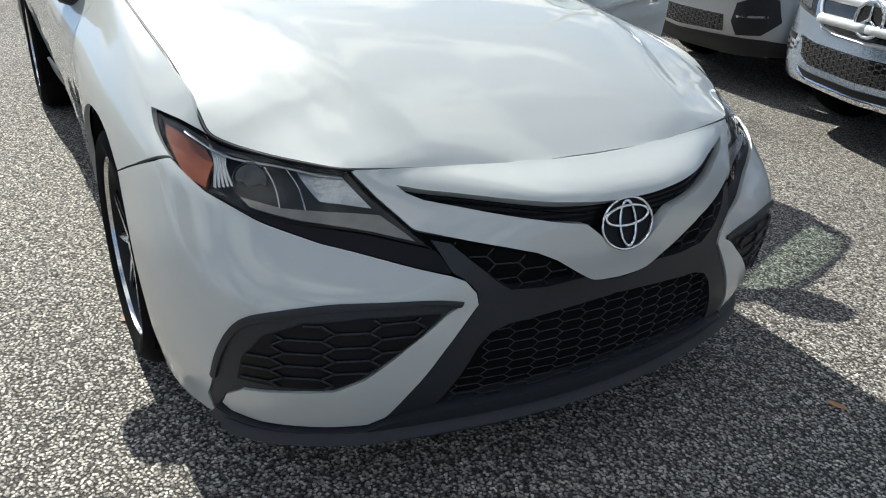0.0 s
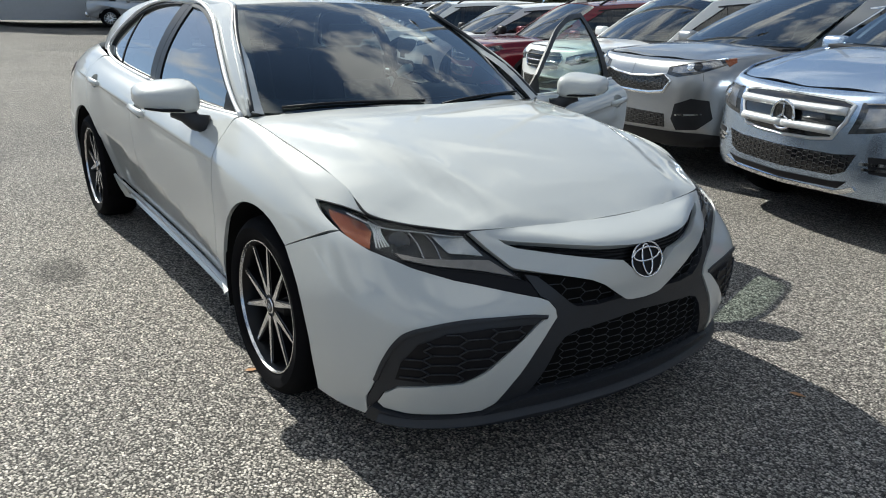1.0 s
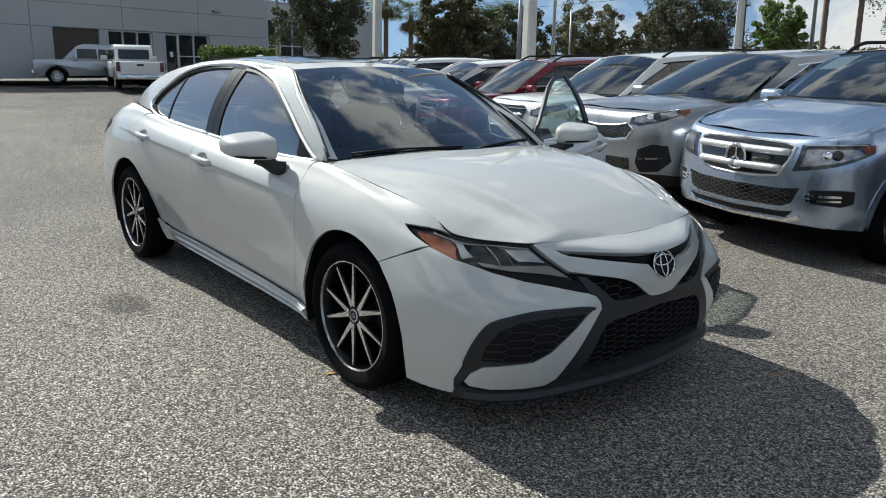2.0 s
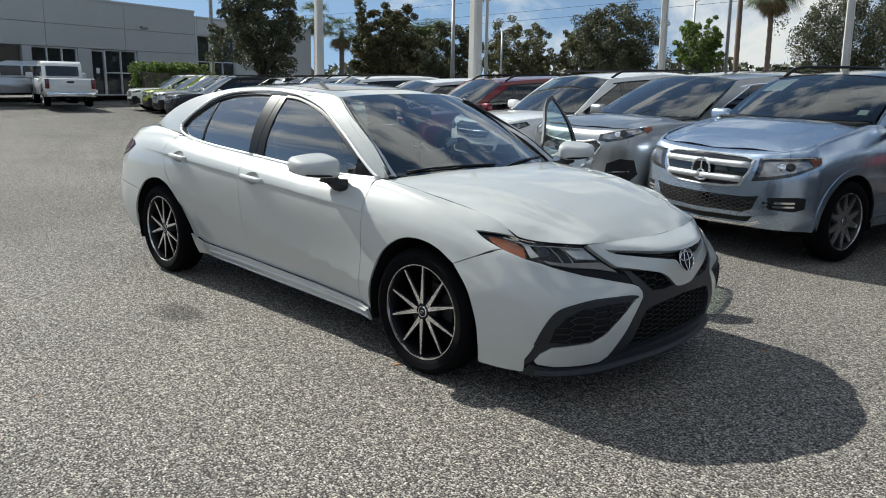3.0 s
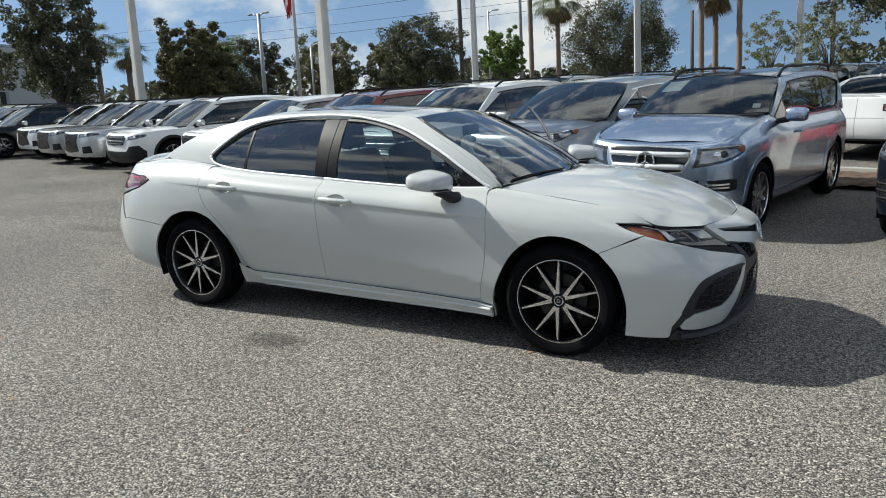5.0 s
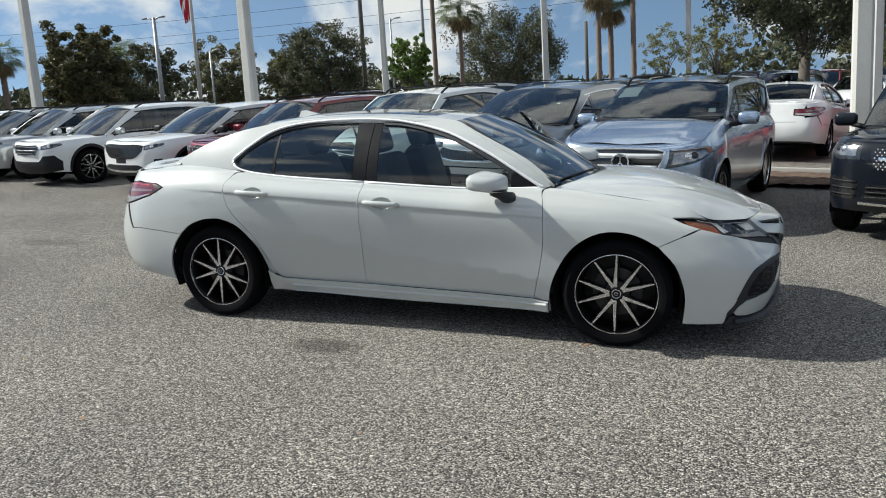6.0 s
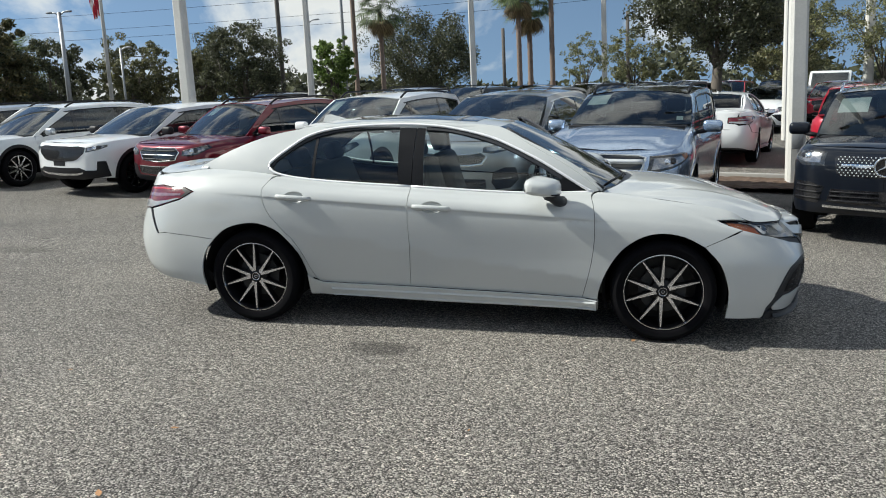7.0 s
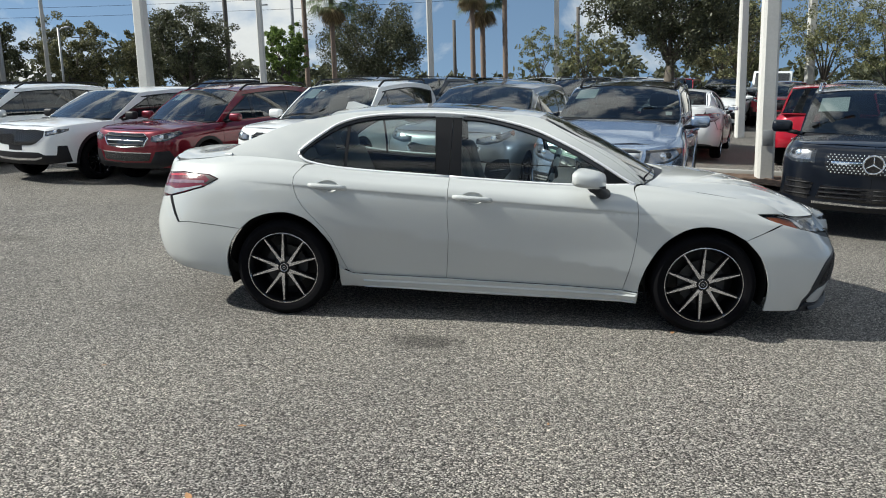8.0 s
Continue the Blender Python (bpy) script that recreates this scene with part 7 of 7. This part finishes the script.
glazed("window", .15, 2.8, 1.0, 2.5, 3, 2)
glazed("glass_front", 4.6, 6.75, 0, 2.5, 2, 2)
glazed("glass_door", 3.7, 4.55, 0, 2.45, 1, 1)
part("door_sign", box_bm((.22, .01, .3), (4.1, .12, 1.35), .003), M_PAPER, house)
glazed("window", 11.6, 15.0, .45, 3.75, 3, 2)
part("wall_lamp", box_bm((.5, .2, .12), (7.3, -.12, 3.95), .03), M_METALGREY, house)


# ---- plants ----
def leaf_material(name, dark, light):
    m, nt, b = material(name)
    geo = nt.nodes.new("ShaderNodeNewGeometry")
    r = ramp_of(nt, geo.outputs["Random Per Island"], [(0.0, dark), (0.7, light), (1.0, tuple(min(1, c * 1.5) for c in light))])
    nt.links.new(r.outputs[0], b.inputs["Base Color"])
    b.inputs["Roughness"].default_value = 0.55
    tr = nt.nodes.new("ShaderNodeBsdfTranslucent")
    nt.links.new(r.outputs[0], tr.inputs[0])
    mix = nt.nodes.new("ShaderNodeMixShader"); mix.inputs[0].default_value = 0.3
    nt.links.new(b.outputs[0], mix.inputs[1]); nt.links.new(tr.outputs[0], mix.inputs[2])
    nt.links.new(mix.outputs[0], nt.nodes["Material Output"].inputs[0])
    return m


M_OAK = leaf_material("oak_leaves", (0.028, 0.034, 0.019), (0.092, 0.098, 0.052))
M_OLIVE = leaf_material("olive_leaves", (0.055, 0.06, 0.028), (0.17, 0.165, 0.08))
M_MAGNOLIA = leaf_material("magnolia_leaves", (0.03, 0.042, 0.018), (0.12, 0.105, 0.045))
M_FRESH = leaf_material("fresh_leaves", (0.05, 0.085, 0.018), (0.17, 0.24, 0.06))
M_SPARSE = leaf_material("thin_leaves", (0.07, 0.085, 0.04), (0.20, 0.20, 0.09))
M_FROND = leaf_material("palm_fronds", (0.03, 0.05, 0.018), (0.11, 0.15, 0.055))
M_DEADFROND = leaf_material("dry_fronds", (0.10, 0.07, 0.035), (0.26, 0.19, 0.10))
M_BARK = surface("bark", (0.10, 0.085, 0.07), 0.95, 0, 0.3, 6, 0.8, 30)
M_PALMBARK = surface("palm_bark", (0.20, 0.15, 0.12), 0.95, 0, 0.3, 9, 0.9, 25)


def leaf_cards(centres, radii, per, size, rng, droop=0.0):
    """Many small four-sided leaves scattered in clumps."""
    P, F = [], []
    c = np.repeat(np.array(centres), per, 0)
    rad = np.repeat(np.array(radii), per)[:, None]
    n = len(c)
    d = rng.normal(size=(n, 3))
    d /= np.linalg.norm(d, axis=1, keepdims=True)
    pos = c + d * rad * rng.uniform(.25, 1.0, (n, 1)) ** .6 * (1, 1, .8)
    pos[:, 2] -= droop * rng.uniform(0, 1, n) ** 3
    a = rng.normal(size=(n, 3)); a /= np.linalg.norm(a, axis=1, keepdims=True)
    b = np.cross(a, rng.normal(size=(n, 3))); b /= np.linalg.norm(b, axis=1, keepdims=True)
    s = size * rng.uniform(.6, 1.3, (n, 1))
    a, b = a * s, b * s * .5
    V = np.stack([pos - a, pos + b, pos + a, pos - b], 1).reshape(-1, 3)
    F = np.arange(4 * n).reshape(-1, 4)
    return V, F


def tree(x, y, height, spread, base, leaf, label, seed, clumps=70, per=90, size=.13, trunk=.16, droop=0.0, flat=.75, name="tree", stems=1):
    """A tapered trunk with forked limbs that carry clumps of leaves; base: height of the crown's foot."""
    rng = np.random.default_rng(seed)
    ob = thing(name, pose(x, y, ground_z(x, y)), label, "tree")
    spread *= .88
    cz, rz_ = (height + base) / 2, (height - base) / 2
    tips, bm = [], bmesh.new()
    fork = base * .8 + .15
    for s in range(stems):
        ox, oy = (rng.uniform(-.3, .3, 2) if stems > 1 else (0, 0))
        tube_bm([(ox * .4, oy * .4, -.05), (ox * .7, oy * .7, fork * .5), (ox, oy, fork)], trunk, 8, bm, [1.25, 1.0, .8])
    nl = 9
    for k in range(nl):
        a = 2 * math.pi * k / nl + rng.uniform(-.3, .3)
        r = spread * rng.uniform(.45, .85)
        e = np.array([r * math.cos(a), r * math.sin(a), cz + rz_ * rng.uniform(-.5, .65)])
        mid_ = np.array([e[0] * .4, e[1] * .4, fork + (e[2] - fork) * .55])
        tube_bm([(0, 0, fork - .1), tuple(mid_), tuple(e)], trunk * .5, 6, bm, [1, .6, .2])
        for q in range(4):
            t = rng.uniform(.4, .95)
            p = mid_ + (e - mid_) * t
            o = p + rng.normal(size=3) * spread * .22
            tube_bm([tuple(p), tuple(o)], trunk * .16, 4, bm, [1, .3])
            tips.append(o)
        tips.append(e)
    part("trunk", smooth(bm, 60), M_BARK, ob)
    cs, rs = [], []
    lump = rng.normal(size=(6, 3))
    while len(cs) < clumps * 2:
        d = rng.normal(size=3)
        d /= np.linalg.norm(d)
        wob = 1 + .22 * math.sin(3 * d[0] + lump[0, 0]) * math.cos(4 * d[1] + lump[1, 0]) + .14 * math.sin(7 * d[2] + 5 * d[0] + lump[2, 0])
        r = rng.uniform(.35, 1.0) ** .5 * wob
        p = np.array([d[0] * spread * r, d[1] * spread * r, cz + d[2] * rz_ * r])
        if p[2] < base - .1:
            continue
        cs.append(p)
        rs.append(spread * rng.uniform(.10, .20))
    for t in tips:
        cs.append(t)
        rs.append(spread * .13)
    V, F = leaf_cards(cs, rs, int(per * 1.25), size * .52, rng, droop)
    me = bpy.data.meshes.new("crown")
    me.from_pydata(V.tolist(), [], F.tolist())
    part("crown", me, leaf, ob)
    return ob


def palm(x, y, height, label, seed, trunk=.17, fronds=34, length=1.5, skirt=True, feather=False, lean=(0, 0)):
    rng = np.random.default_rng(seed)
    ob = thing("palm_tree", plumb(x, y), label, "palm tree")
    n = 26
    pts = [(lean[0] * (k / n) ** 2, lean[1] * (k / n) ** 2, height * k / n) for k in range(n + 1)]
    part("trunk", tube_bm(pts, trunk, 10, None, [1.3 - .3 * min(1, k / 3) + (.10 if k % 2 else 0) - .15 * k / n for k in range(n + 1)]), M_PALMBARK, ob)
    head = np.array(pts[-1])
    for dead in ((False, True) if skirt else (False,)):
        V, F = [], []
        m = fronds if not dead else fronds
        for k in range(m):
            az = 2 * math.pi * (k * .618) + rng.uniform(-.2, .2)
            el = rng.uniform(-.35, 1.25) if not dead else rng.uniform(-1.45, -.75)
            ln = length * rng.uniform(.8, 1.1) * (.8 if dead else 1)
            d = np.array([math.cos(az), math.sin(az)])
            sag = ln * (.55 if feather else .45) * (1 if not dead else .2)
            spine = []
            for t in np.linspace(0, 1, 12):
                r = ln * t
                spine.append(np.array([d[0] * r * math.cos(el), d[1] * r * math.cos(el), r * math.sin(el) - sag * t * t]) + head)
            side = np.array([-d[1], d[0], 0])
            if feather:
                for i in range(1, 12):
                    p, w_ = spine[i], ln * .24 * math.sin(math.pi * min(.97, i / 12 + .12))
                    t_ = spine[i] - spine[i - 1]
                    for s in (-1, 1):
                        for h in (0, .5):
                            q = p - t_ * h
                            tip = q + side * s * w_ + t_ * .9 + np.array([0, 0, -.25 * w_])
                            o = t_ * .11
                            j = len(V)
                            V += [q - o, q + o, tip]
                            F.append((j, j + 1, j + 2))
            else:
                # a stalk that ends in a fan of blades
                st_ = spine[6]
                o = side * .012
                j = len(V)
                V += [spine[0] - o, spine[0] + o, st_ + o, st_ - o]
                F.append((j, j + 1, j + 2, j + 3))
                fwd = (spine[8] - spine[5]) / max(1e-6, np.linalg.norm(spine[8] - spine[5]))
                for a in np.linspace(-1.25, 1.25, 13):
                    dv = fwd * math.cos(a) + side * math.sin(a)
                    tip = st_ + dv * ln * .52 + np.array([0, 0, -.22 * ln * abs(math.sin(a)) - .05])
                    wv = side * math.cos(a) - fwd * math.sin(a)
                    m_ = st_ + dv * ln * .26
                    j = len(V)
                    V += [st_, m_ + wv * .03, tip, m_ - wv * .03]
                    F.append((j, j + 1, j + 2, j + 3))
        me = bpy.data.meshes.new("fronds")
        me.from_pydata([tuple(v) for v in V], [], F)
        part("dry_skirt" if dead else "crown", me, M_DEADFROND if dead else M_FROND, ob)
    return ob


tree(-24.5, 14.9, 6.3, 2.1, 1.5, M_OAK, "dark-leaved oak beside the grey building", 1, 90, 110, .12, .17)
tree(-24.3, 21.9, 5.2, 2.0, .6, M_MAGNOLIA, "dense dark magnolia with brown undersides", 2, 100, 110, .14, .13)
palm(-33.7, 33.9, 4.3, "feathery date palm behind the magnolia", 3, .28, 76, 3.9, False, True)
palm(-43.0, 34.0, 5.0, "far fan palm against the sky", 4, .2, 34, 1.7)
palm(-45.6, 33.5, 6.2, "far fan palm against the sky", 5, .2, 34, 1.8)
tree(-17.8, 32.5, 5.7, 2.8, 1.3, M_OAK, "broad dark oak behind the car rows", 6, 100, 110, .12, .2)
tree(-27.5, 29.8, 5.0, 2.2, 1.0, M_OAK, "dark oak of the far tree row", 7, 70, 90, .13)
tree(-24.0, 32.0, 5.2, 2.3, 1.0, M_OLIVE, "olive-green oak of the far tree row", 8, 70, 90, .13)
tree(-31.5, 28.5, 4.8, 2.0, 1.0, M_OAK, "dark oak of the far tree row", 9, 70, 90, .13)
tree(-20.8, 33.8, 4.7, 1.8, 1.0, M_OLIVE, "olive-green tree of the far tree row", 10, 60, 90, .12)
tree(-11.3, 28.7, 4.2, 1.25, 1.4, M_FRESH, "fresh green young tree behind the cars", 11, 50, 70, .12, .1)
tree(-15.0, 64.4, 9.5, 5.4, 1.6, M_OAK, "large live oak hung with moss", 12, 110, 110, .2, .3, .9)
palm(-11.91, 34.24, 8.6, "tall fan palm with bare trunk", 13, .13, 34, 1.7)
palm(-10.51, 34.61, 5.7, "tall fan palm with dry skirt", 14, .13, 36, 1.6)
palm(-2.72, 31.7, 5.9, "fan palm of a group of three", 15, .13, 34, 1.5)
palm(-2.34, 33.4, 5.3, "fan palm of a group of three with dry skirt", 16, .14, 38, 1.5)
palm(-1.16, 32.3, 7.6, "tall fan palm of a group of three", 17, .13, 34, 1.6)
tree(0.4, 27.3, 3.7, 1.1, 1.5, M_SPARSE, "thin young tree with few leaves", 18, 26, 34, .08, .06, 0, .7, "tree", 3)
tree(2.5, 28.5, 4.0, 1.4, 1.4, M_SPARSE, "thin young tree with few leaves", 19, 34, 40, .09, .07, 0, .7, "tree", 2)
tree(5.1, 22.8, 6.8, 3.1, 2.5, M_OAK, "spreading oak over the car rows", 20, 110, 110, .13, .2, .2)
tree(8.7, 27.0, 4.8, 1.8, 1.8, M_SPARSE, "pale thin-leaved tree at the lot's edge", 21, 50, 45, .1, .09, 0, .7, "tree", 3)
tree(11.6, 26.0, 5.2, 2.2, 1.8, M_SPARSE, "pale thin-leaved tree at the lot's edge", 22, 50, 45, .1, .09, 0, .7, "tree", 3)
tree(14.4, 27.0, 5.0, 1.9, 1.7, M_SPARSE, "pale thin-leaved tree at the lot's edge", 26, 46, 45, .1, .09, 0, .7, "tree", 2)
tree(9.8, 35.0, 5.4, 2.6, 1.2, M_OLIVE, "olive-green tree behind the lot", 23, 60, 80, .15)
# behind the camera, mirrored in the car's glass and flank
tree(-9.0, -24.0, 7.5, 3.6, 1.4, M_OAK, "broad oak across the lane", 24, 80, 80, .2, .2)
tree(-17.0, -22.0, 6.5, 3.0, 1.4, M_OAK, "dark oak across the lane", 25, 70, 80, .2, .2)


def hedge(a, b, high, deep, label):
    rng = np.random.default_rng(5)
    ob = thing("hedge", Matrix(), label, "hedge")
    a, b = np.array(a), np.array(b)
    cs = []
    for _ in range(620):
        p = a + (b - a) * rng.uniform()
        off = rng.uniform(-deep / 2, deep / 2, 2)
        cs.append((p[0] + off[0], p[1] + off[1], rng.uniform(.1, high - .08)))
    V, F = leaf_cards(cs, [.19] * len(cs), 44, .07, rng)
    me = bpy.data.meshes.new("foliage")
    me.from_pydata(V.tolist(), [], F.tolist())
    part("foliage", me, M_FRESH, ob)
    part("stem_core", box_bm((abs(b[0] - a[0]) + deep * .1, abs(b[1] - a[1]) + deep * .1, high - .5), (*((a + b) / 2), (high - .5) / 2), .05), M_BARK, ob)


hedge((-33.5, 13.6), (-33.0, 16.9), 2.05, .9, "clipped yellow-green hedge before the building")


def far_woods():
    rng = np.random.default_rng(31)
    cs, rs = [], []
    for k in range(330):
        a = rng.uniform(-1.45, .75)
        d = rng.uniform(85, 130)
        h = rng.uniform(.3, 1) ** 1.3 * (4.5 + 1.6 * math.sin(a * 9) + 1.0 * math.sin(a * 23))
        cs.append((d * math.sin(a), d * math.cos(a) - 5, h))
        rs.append(rng.uniform(1.2, 2.2))
    V, F = leaf_cards(cs, rs, 70, .5, rng)
    me = bpy.data.meshes.new("far_woods")
    me.from_pydata(V.tolist(), [], F.tolist())
    tagged(part("far_woods", me, M_OAK), "low dark treeline on the horizon", "trees", kind="stuff")


far_woods()

# ---- pickups, cars of the rows behind ----
def pickup(at, paint, label):
    """Crew-cab pickup, nose to +x."""
    ob = thing("pickup_truck", Matrix(), label, "truck")

    def slab(name, outline, y, mat, bevel=.03, parent=None):
        bm = bmesh.new()
        a = [bm.verts.new((x, -y, z)) for x, z in outline]
        b = [bm.verts.new((x, y, z)) for x, z in outline]
        n = len(a)
        bm.faces.new(a); bm.faces.new(b[::-1])
        for k in range(n):
            bm.faces.new((a[k], b[k], b[(k + 1) % n], a[(k + 1) % n]))
        bmesh.ops.recalc_face_normals(bm, faces=bm.faces)
        bmesh.ops.bevel(bm, geom=list(bm.edges), offset=bevel, segments=2, profile=.5, affect="EDGES")
        return part(name, smooth(bm, 40), mat, parent or ob)

    def arch_pts(cx, r=.50):
        return [(cx + r * math.cos(t), .42 + r * math.sin(t)) for t in np.linspace(math.pi, 0, 9)]

    cab = slab("body", [(-.85, .50), (-.85, 1.12)] + [(1.6, 1.19), (2.80, 1.19), (2.95, 1.12), (2.97, .62), (2.85, .48)] + arch_pts(1.98)[::-1] , .97, paint, .035)
    slab("cargo_bed", [(-2.85, .62), (-2.88, 1.20), (-.90, 1.20), (-.90, .50)] + [(-1.20, .50)] + arch_pts(-1.75)[::-1] + [(-2.6, .50)], .97, paint, .03)
    roof = slab("cab_roof", [(-.85, 1.13), (-.78, 1.80), (-.55, 1.92), (.75, 1.93), (1.05, 1.82), (1.72, 1.17)], .80, paint, .06)
    part("windshield", box_bm((.90, 1.38, .02), (1.43, 0, 1.52), .01, 1, None, Matrix.Rotation(radians(43), 3, "Y")), M_DARKGLASS, ob)
    part("rear_window", box_bm((.02, 1.30, .42), (-.838, 0, 1.50), .008, 1, None, Matrix.Rotation(radians(6), 3, "Y")), M_GLOSSBLACK, ob)
    for s in (-1, 1):
        for x0, x1 in ((-.62, .12), (.20, 1.05)):
            part("window_pane", box_bm((x1 - x0, .02, .44), ((x0 + x1) / 2, .805 * s, 1.48), .008, 1), M_GLOSSBLACK, ob)
        part("wing_mirror", box_bm((.16, .30, .26), (1.15, 1.10 * s, 1.30), .05, 2), paint, ob)
        part("tail_lamp", box_bm((.06, .16, .40), (-2.87, .88 * s, .98), .02, 2), M_REDLENS, ob)
        part("headlamp", box_bm((.10, .40, .22), (2.91, .72 * s, .95), .03, 2), M_LAMPBOWL, ob)
        for cx in (1.98, -1.75):
            alloy_wheel(ob, cx, s, .42, .27, 6, .27, .955, .26, None, None, "wheel", .03)
    gate = part("tailgate", box_bm((.05, 1.55, .52), (-2.885, 0, .92), .02, 2), paint, ob)
    part("gate_handle", box_bm((.03, .28, .08), (-2.915, 0, 1.06), .01), M_BLACK, gate)
    part("rear_bumper", box_bm((.18, 1.90, .20), (-2.94, 0, .55), .04, 2), M_CHROME, ob)
    part("front_bumper", box_bm((.20, 1.92, .26), (2.95, 0, .58), .06, 2), M_CHROME, ob)
    part("grille", box_bm((.06, 1.0, .34), (2.95, 0, .93), .04, 2), M_GLOSSBLACK, ob)
    part("underbody", box_bm((5.2, 1.5, .22), (0, 0, .50), .05), M_UNDER, ob)
    ob.matrix_world = at
    return ob


white_truck = pickup(pose(-32.2, 9.3, 0, 0, 0, 168), P_WHITE, "white pickup truck seen from behind near the building")
tagged(repaint(copy_thing(white_truck, pose(-35.6, 8.9, 0, 0, 0, 258)), P_WHITE, P_SILVER), "silver pickup truck parked before the building")


def stand(x, y, heading):
    return Matrix.Translation((x, y, ground_z(x, y) + .0)) @ pose(0, 0, 0, 0, 0, heading)


white_sedan = repaint(copy_thing(sedan, stand(3.80, 12.4, 73)), M_PAINT, P_WHITE)
tagged(white_sedan, "white sedan parked with its tail to the lane")
for o in white_sedan.children:
    if o.name.startswith("front_door"):
        o.matrix_local = Matrix()
FAR = [(6.7, 21.6, 250, white_sedan, P_WHITE, P_WHITE, "white sedan facing the lane in a row behind"), (6.4, 28.5, 250, tall, P_WHITE, P_SCARLET, "scarlet suv in the far row"), (8.4, 28.2, 250, tall, P_WHITE, P_BLACK, "black suv in the far row"), (11.0, 30.5, 252, white_truck, P_WHITE, P_WHITE, "white pickup truck in the far row"),
       (9.2, 23.0, 250, cross, P_WHITE, P_SCARLET, "scarlet crossover in a row behind"), (6.5, 11.2, 70, cross, P_WHITE, P_SCARLET, "scarlet car beside the black suv"), (9.9, 18.6, 250, tall, P_WHITE, P_SILVER, "silver suv in a row behind"), (5.2, 33.5, 250, tall, P_WHITE, P_WHITE, "white suv far off"),
       (2.9, 29.5, 250, tall, P_WHITE, P_BLACK, "dark suv far off"), (4.6, 23.4, 250, wagon, P_WHITE, P_GREY, "grey wagon in a row behind"), (-.8, 18.5, 250, cross, P_WHITE, P_GREY, "grey crossover parked in a row behind"), (-3.2, 19.3, 250, wagon, P_WHITE, P_BLACK, "dark wagon parked in a row behind"),
       (1.7, 20.5, 250, wagon, P_WHITE, P_BLACK, "black wagon parked in a row behind"), (12.6, 25.5, 250, tall, P_WHITE, P_GREY, "dark grey suv in the far row"), (.6, 26.8, 250, wagon, P_WHITE, P_WHITE, "white wagon in the far row"), (-2.0, 27.6, 250, cross, P_WHITE, P_BLACK, "dark crossover in the far row"),
       (-5.6, 19.8, 250, wagon, P_WHITE, P_SILVER, "silver wagon parked in a row behind"), (-12.5, 24.0, 250, tall, P_WHITE, P_BLACK, "dark suv standing far behind")]
for x, y, hd, src, old, pt, lb in FAR[:]:
    tagged(repaint(copy_thing(src, stand(x, y, hd)), old, pt), lb)

# ---- small things on the ground ----
def dry_leaf(x, y, size, turn, mat=None):
    bm = bmesh.new()
    pts = [(-1, 0), (-.5, .38), (.1, .45), (.6, .25), (1.1, 0), (.6, -.25), (.1, -.42), (-.5, -.35)]
    c = bm.verts.new((0, 0, .1))
    vs = [bm.verts.new((a, b, .28 * abs(b) + .05 * a * a)) for a, b in pts]
    for k in range(8):
        bm.faces.new((c, vs[k], vs[(k + 1) % 8]))
    bm.transform(Matrix.Scale(size, 4))
    ob = part("dry_leaf", smooth(bm, 60), mat or M_LEAFDRY)
    ob.matrix_world = pose(x, y, .003, 0, 0, turn)
    tagged(ob, "curled brown leaf lying on the asphalt", "leaf", "fallen leaves")


for x, y, s, r in ((2.556, .80, .030, 20), (1.24, -.89, .028, 70), (-1.03, -2.63, .022, 10), (-1.0, -3.25, .030, 130), (3.0, 1.9, .02, 40), (.4, -2.4, .014, 80), (-2.1, -2.0, .016, 15)):
    dry_leaf(x, y, s, r)
# price sheets behind the windshields
def sheet(spec, at, b0, b1, a0, a1, label):
    me = panel_mesh("price_sheet", spec.shield, [(a0, b0), (a0, b1), (a1, b1), (a1, b0)], (.1, .1), 1, -.006, 0.0)
    ob = part("price_sheet", me, M_PAPER)
    ob.matrix_world = at
    tagged(ob, label, "paper sheet", "price sheets")


sheet(SUV_BOX, parked((1.05, 3.05), SUV_BOX), -.88, -.50, .58, .92, "white price sheet stuck inside the windshield")
sheet(SUV_BOX, parked((1.05, 3.05), SUV_BOX), .78, .88, .12, .22, "small white sticker inside the windshield")
sheet(WAGON, parked((-3.51, 5.0), WAGON), -.85, -.52, .58, .90, "white price sheet stuck inside the windshield")
sheet(WAGON, parked((-6.40, 5.85), WAGON, FAR_TURN), -.85, -.55, .60, .90, "white price sheet stuck inside the windshield")
sheet(STAR2, parked((3.85, 2.60), STAR2, 21.0), -.85, -.40, .48, .84, "white price sheet stuck inside the windshield")


# loose pale grit scattered over the asphalt
def loose_grit():
    rng = np.random.default_rng(77)
    V, F = [], []
    for _ in range(420):
        x, y = rng.uniform(-9, 5), rng.uniform(-5.0, 2.5)
        if abs(x) < 2.3 and abs(y) < .9:
            continue
        r = .003 + .007 * rng.uniform() ** 3
        k = len(V)
        turn = rng.uniform(0, 6.28)
        for j in range(5):
            a = turn + j * 1.2566
            q = r * rng.uniform(.7, 1.3)
            V.append((x + q * math.cos(a) * 1.3, y + q * math.sin(a), ground_z(x, y) + .001))
        V.append((x, y, ground_z(x, y) + r * .8))
        F += [(k + j, k + (j + 1) % 5, k + 5) for j in range(5)]
    me = bpy.data.meshes.new("loose_grit")
    me.from_pydata(V, [], F)
    tagged(part("loose_grit", me, M_GRIT), "loose pale grit scattered on the asphalt", "gravel", kind="stuff")


M_GRIT = surface("pale_grit", (0.62, 0.60, 0.55), 0.9, 0, 0.3, 20)
loose_grit()
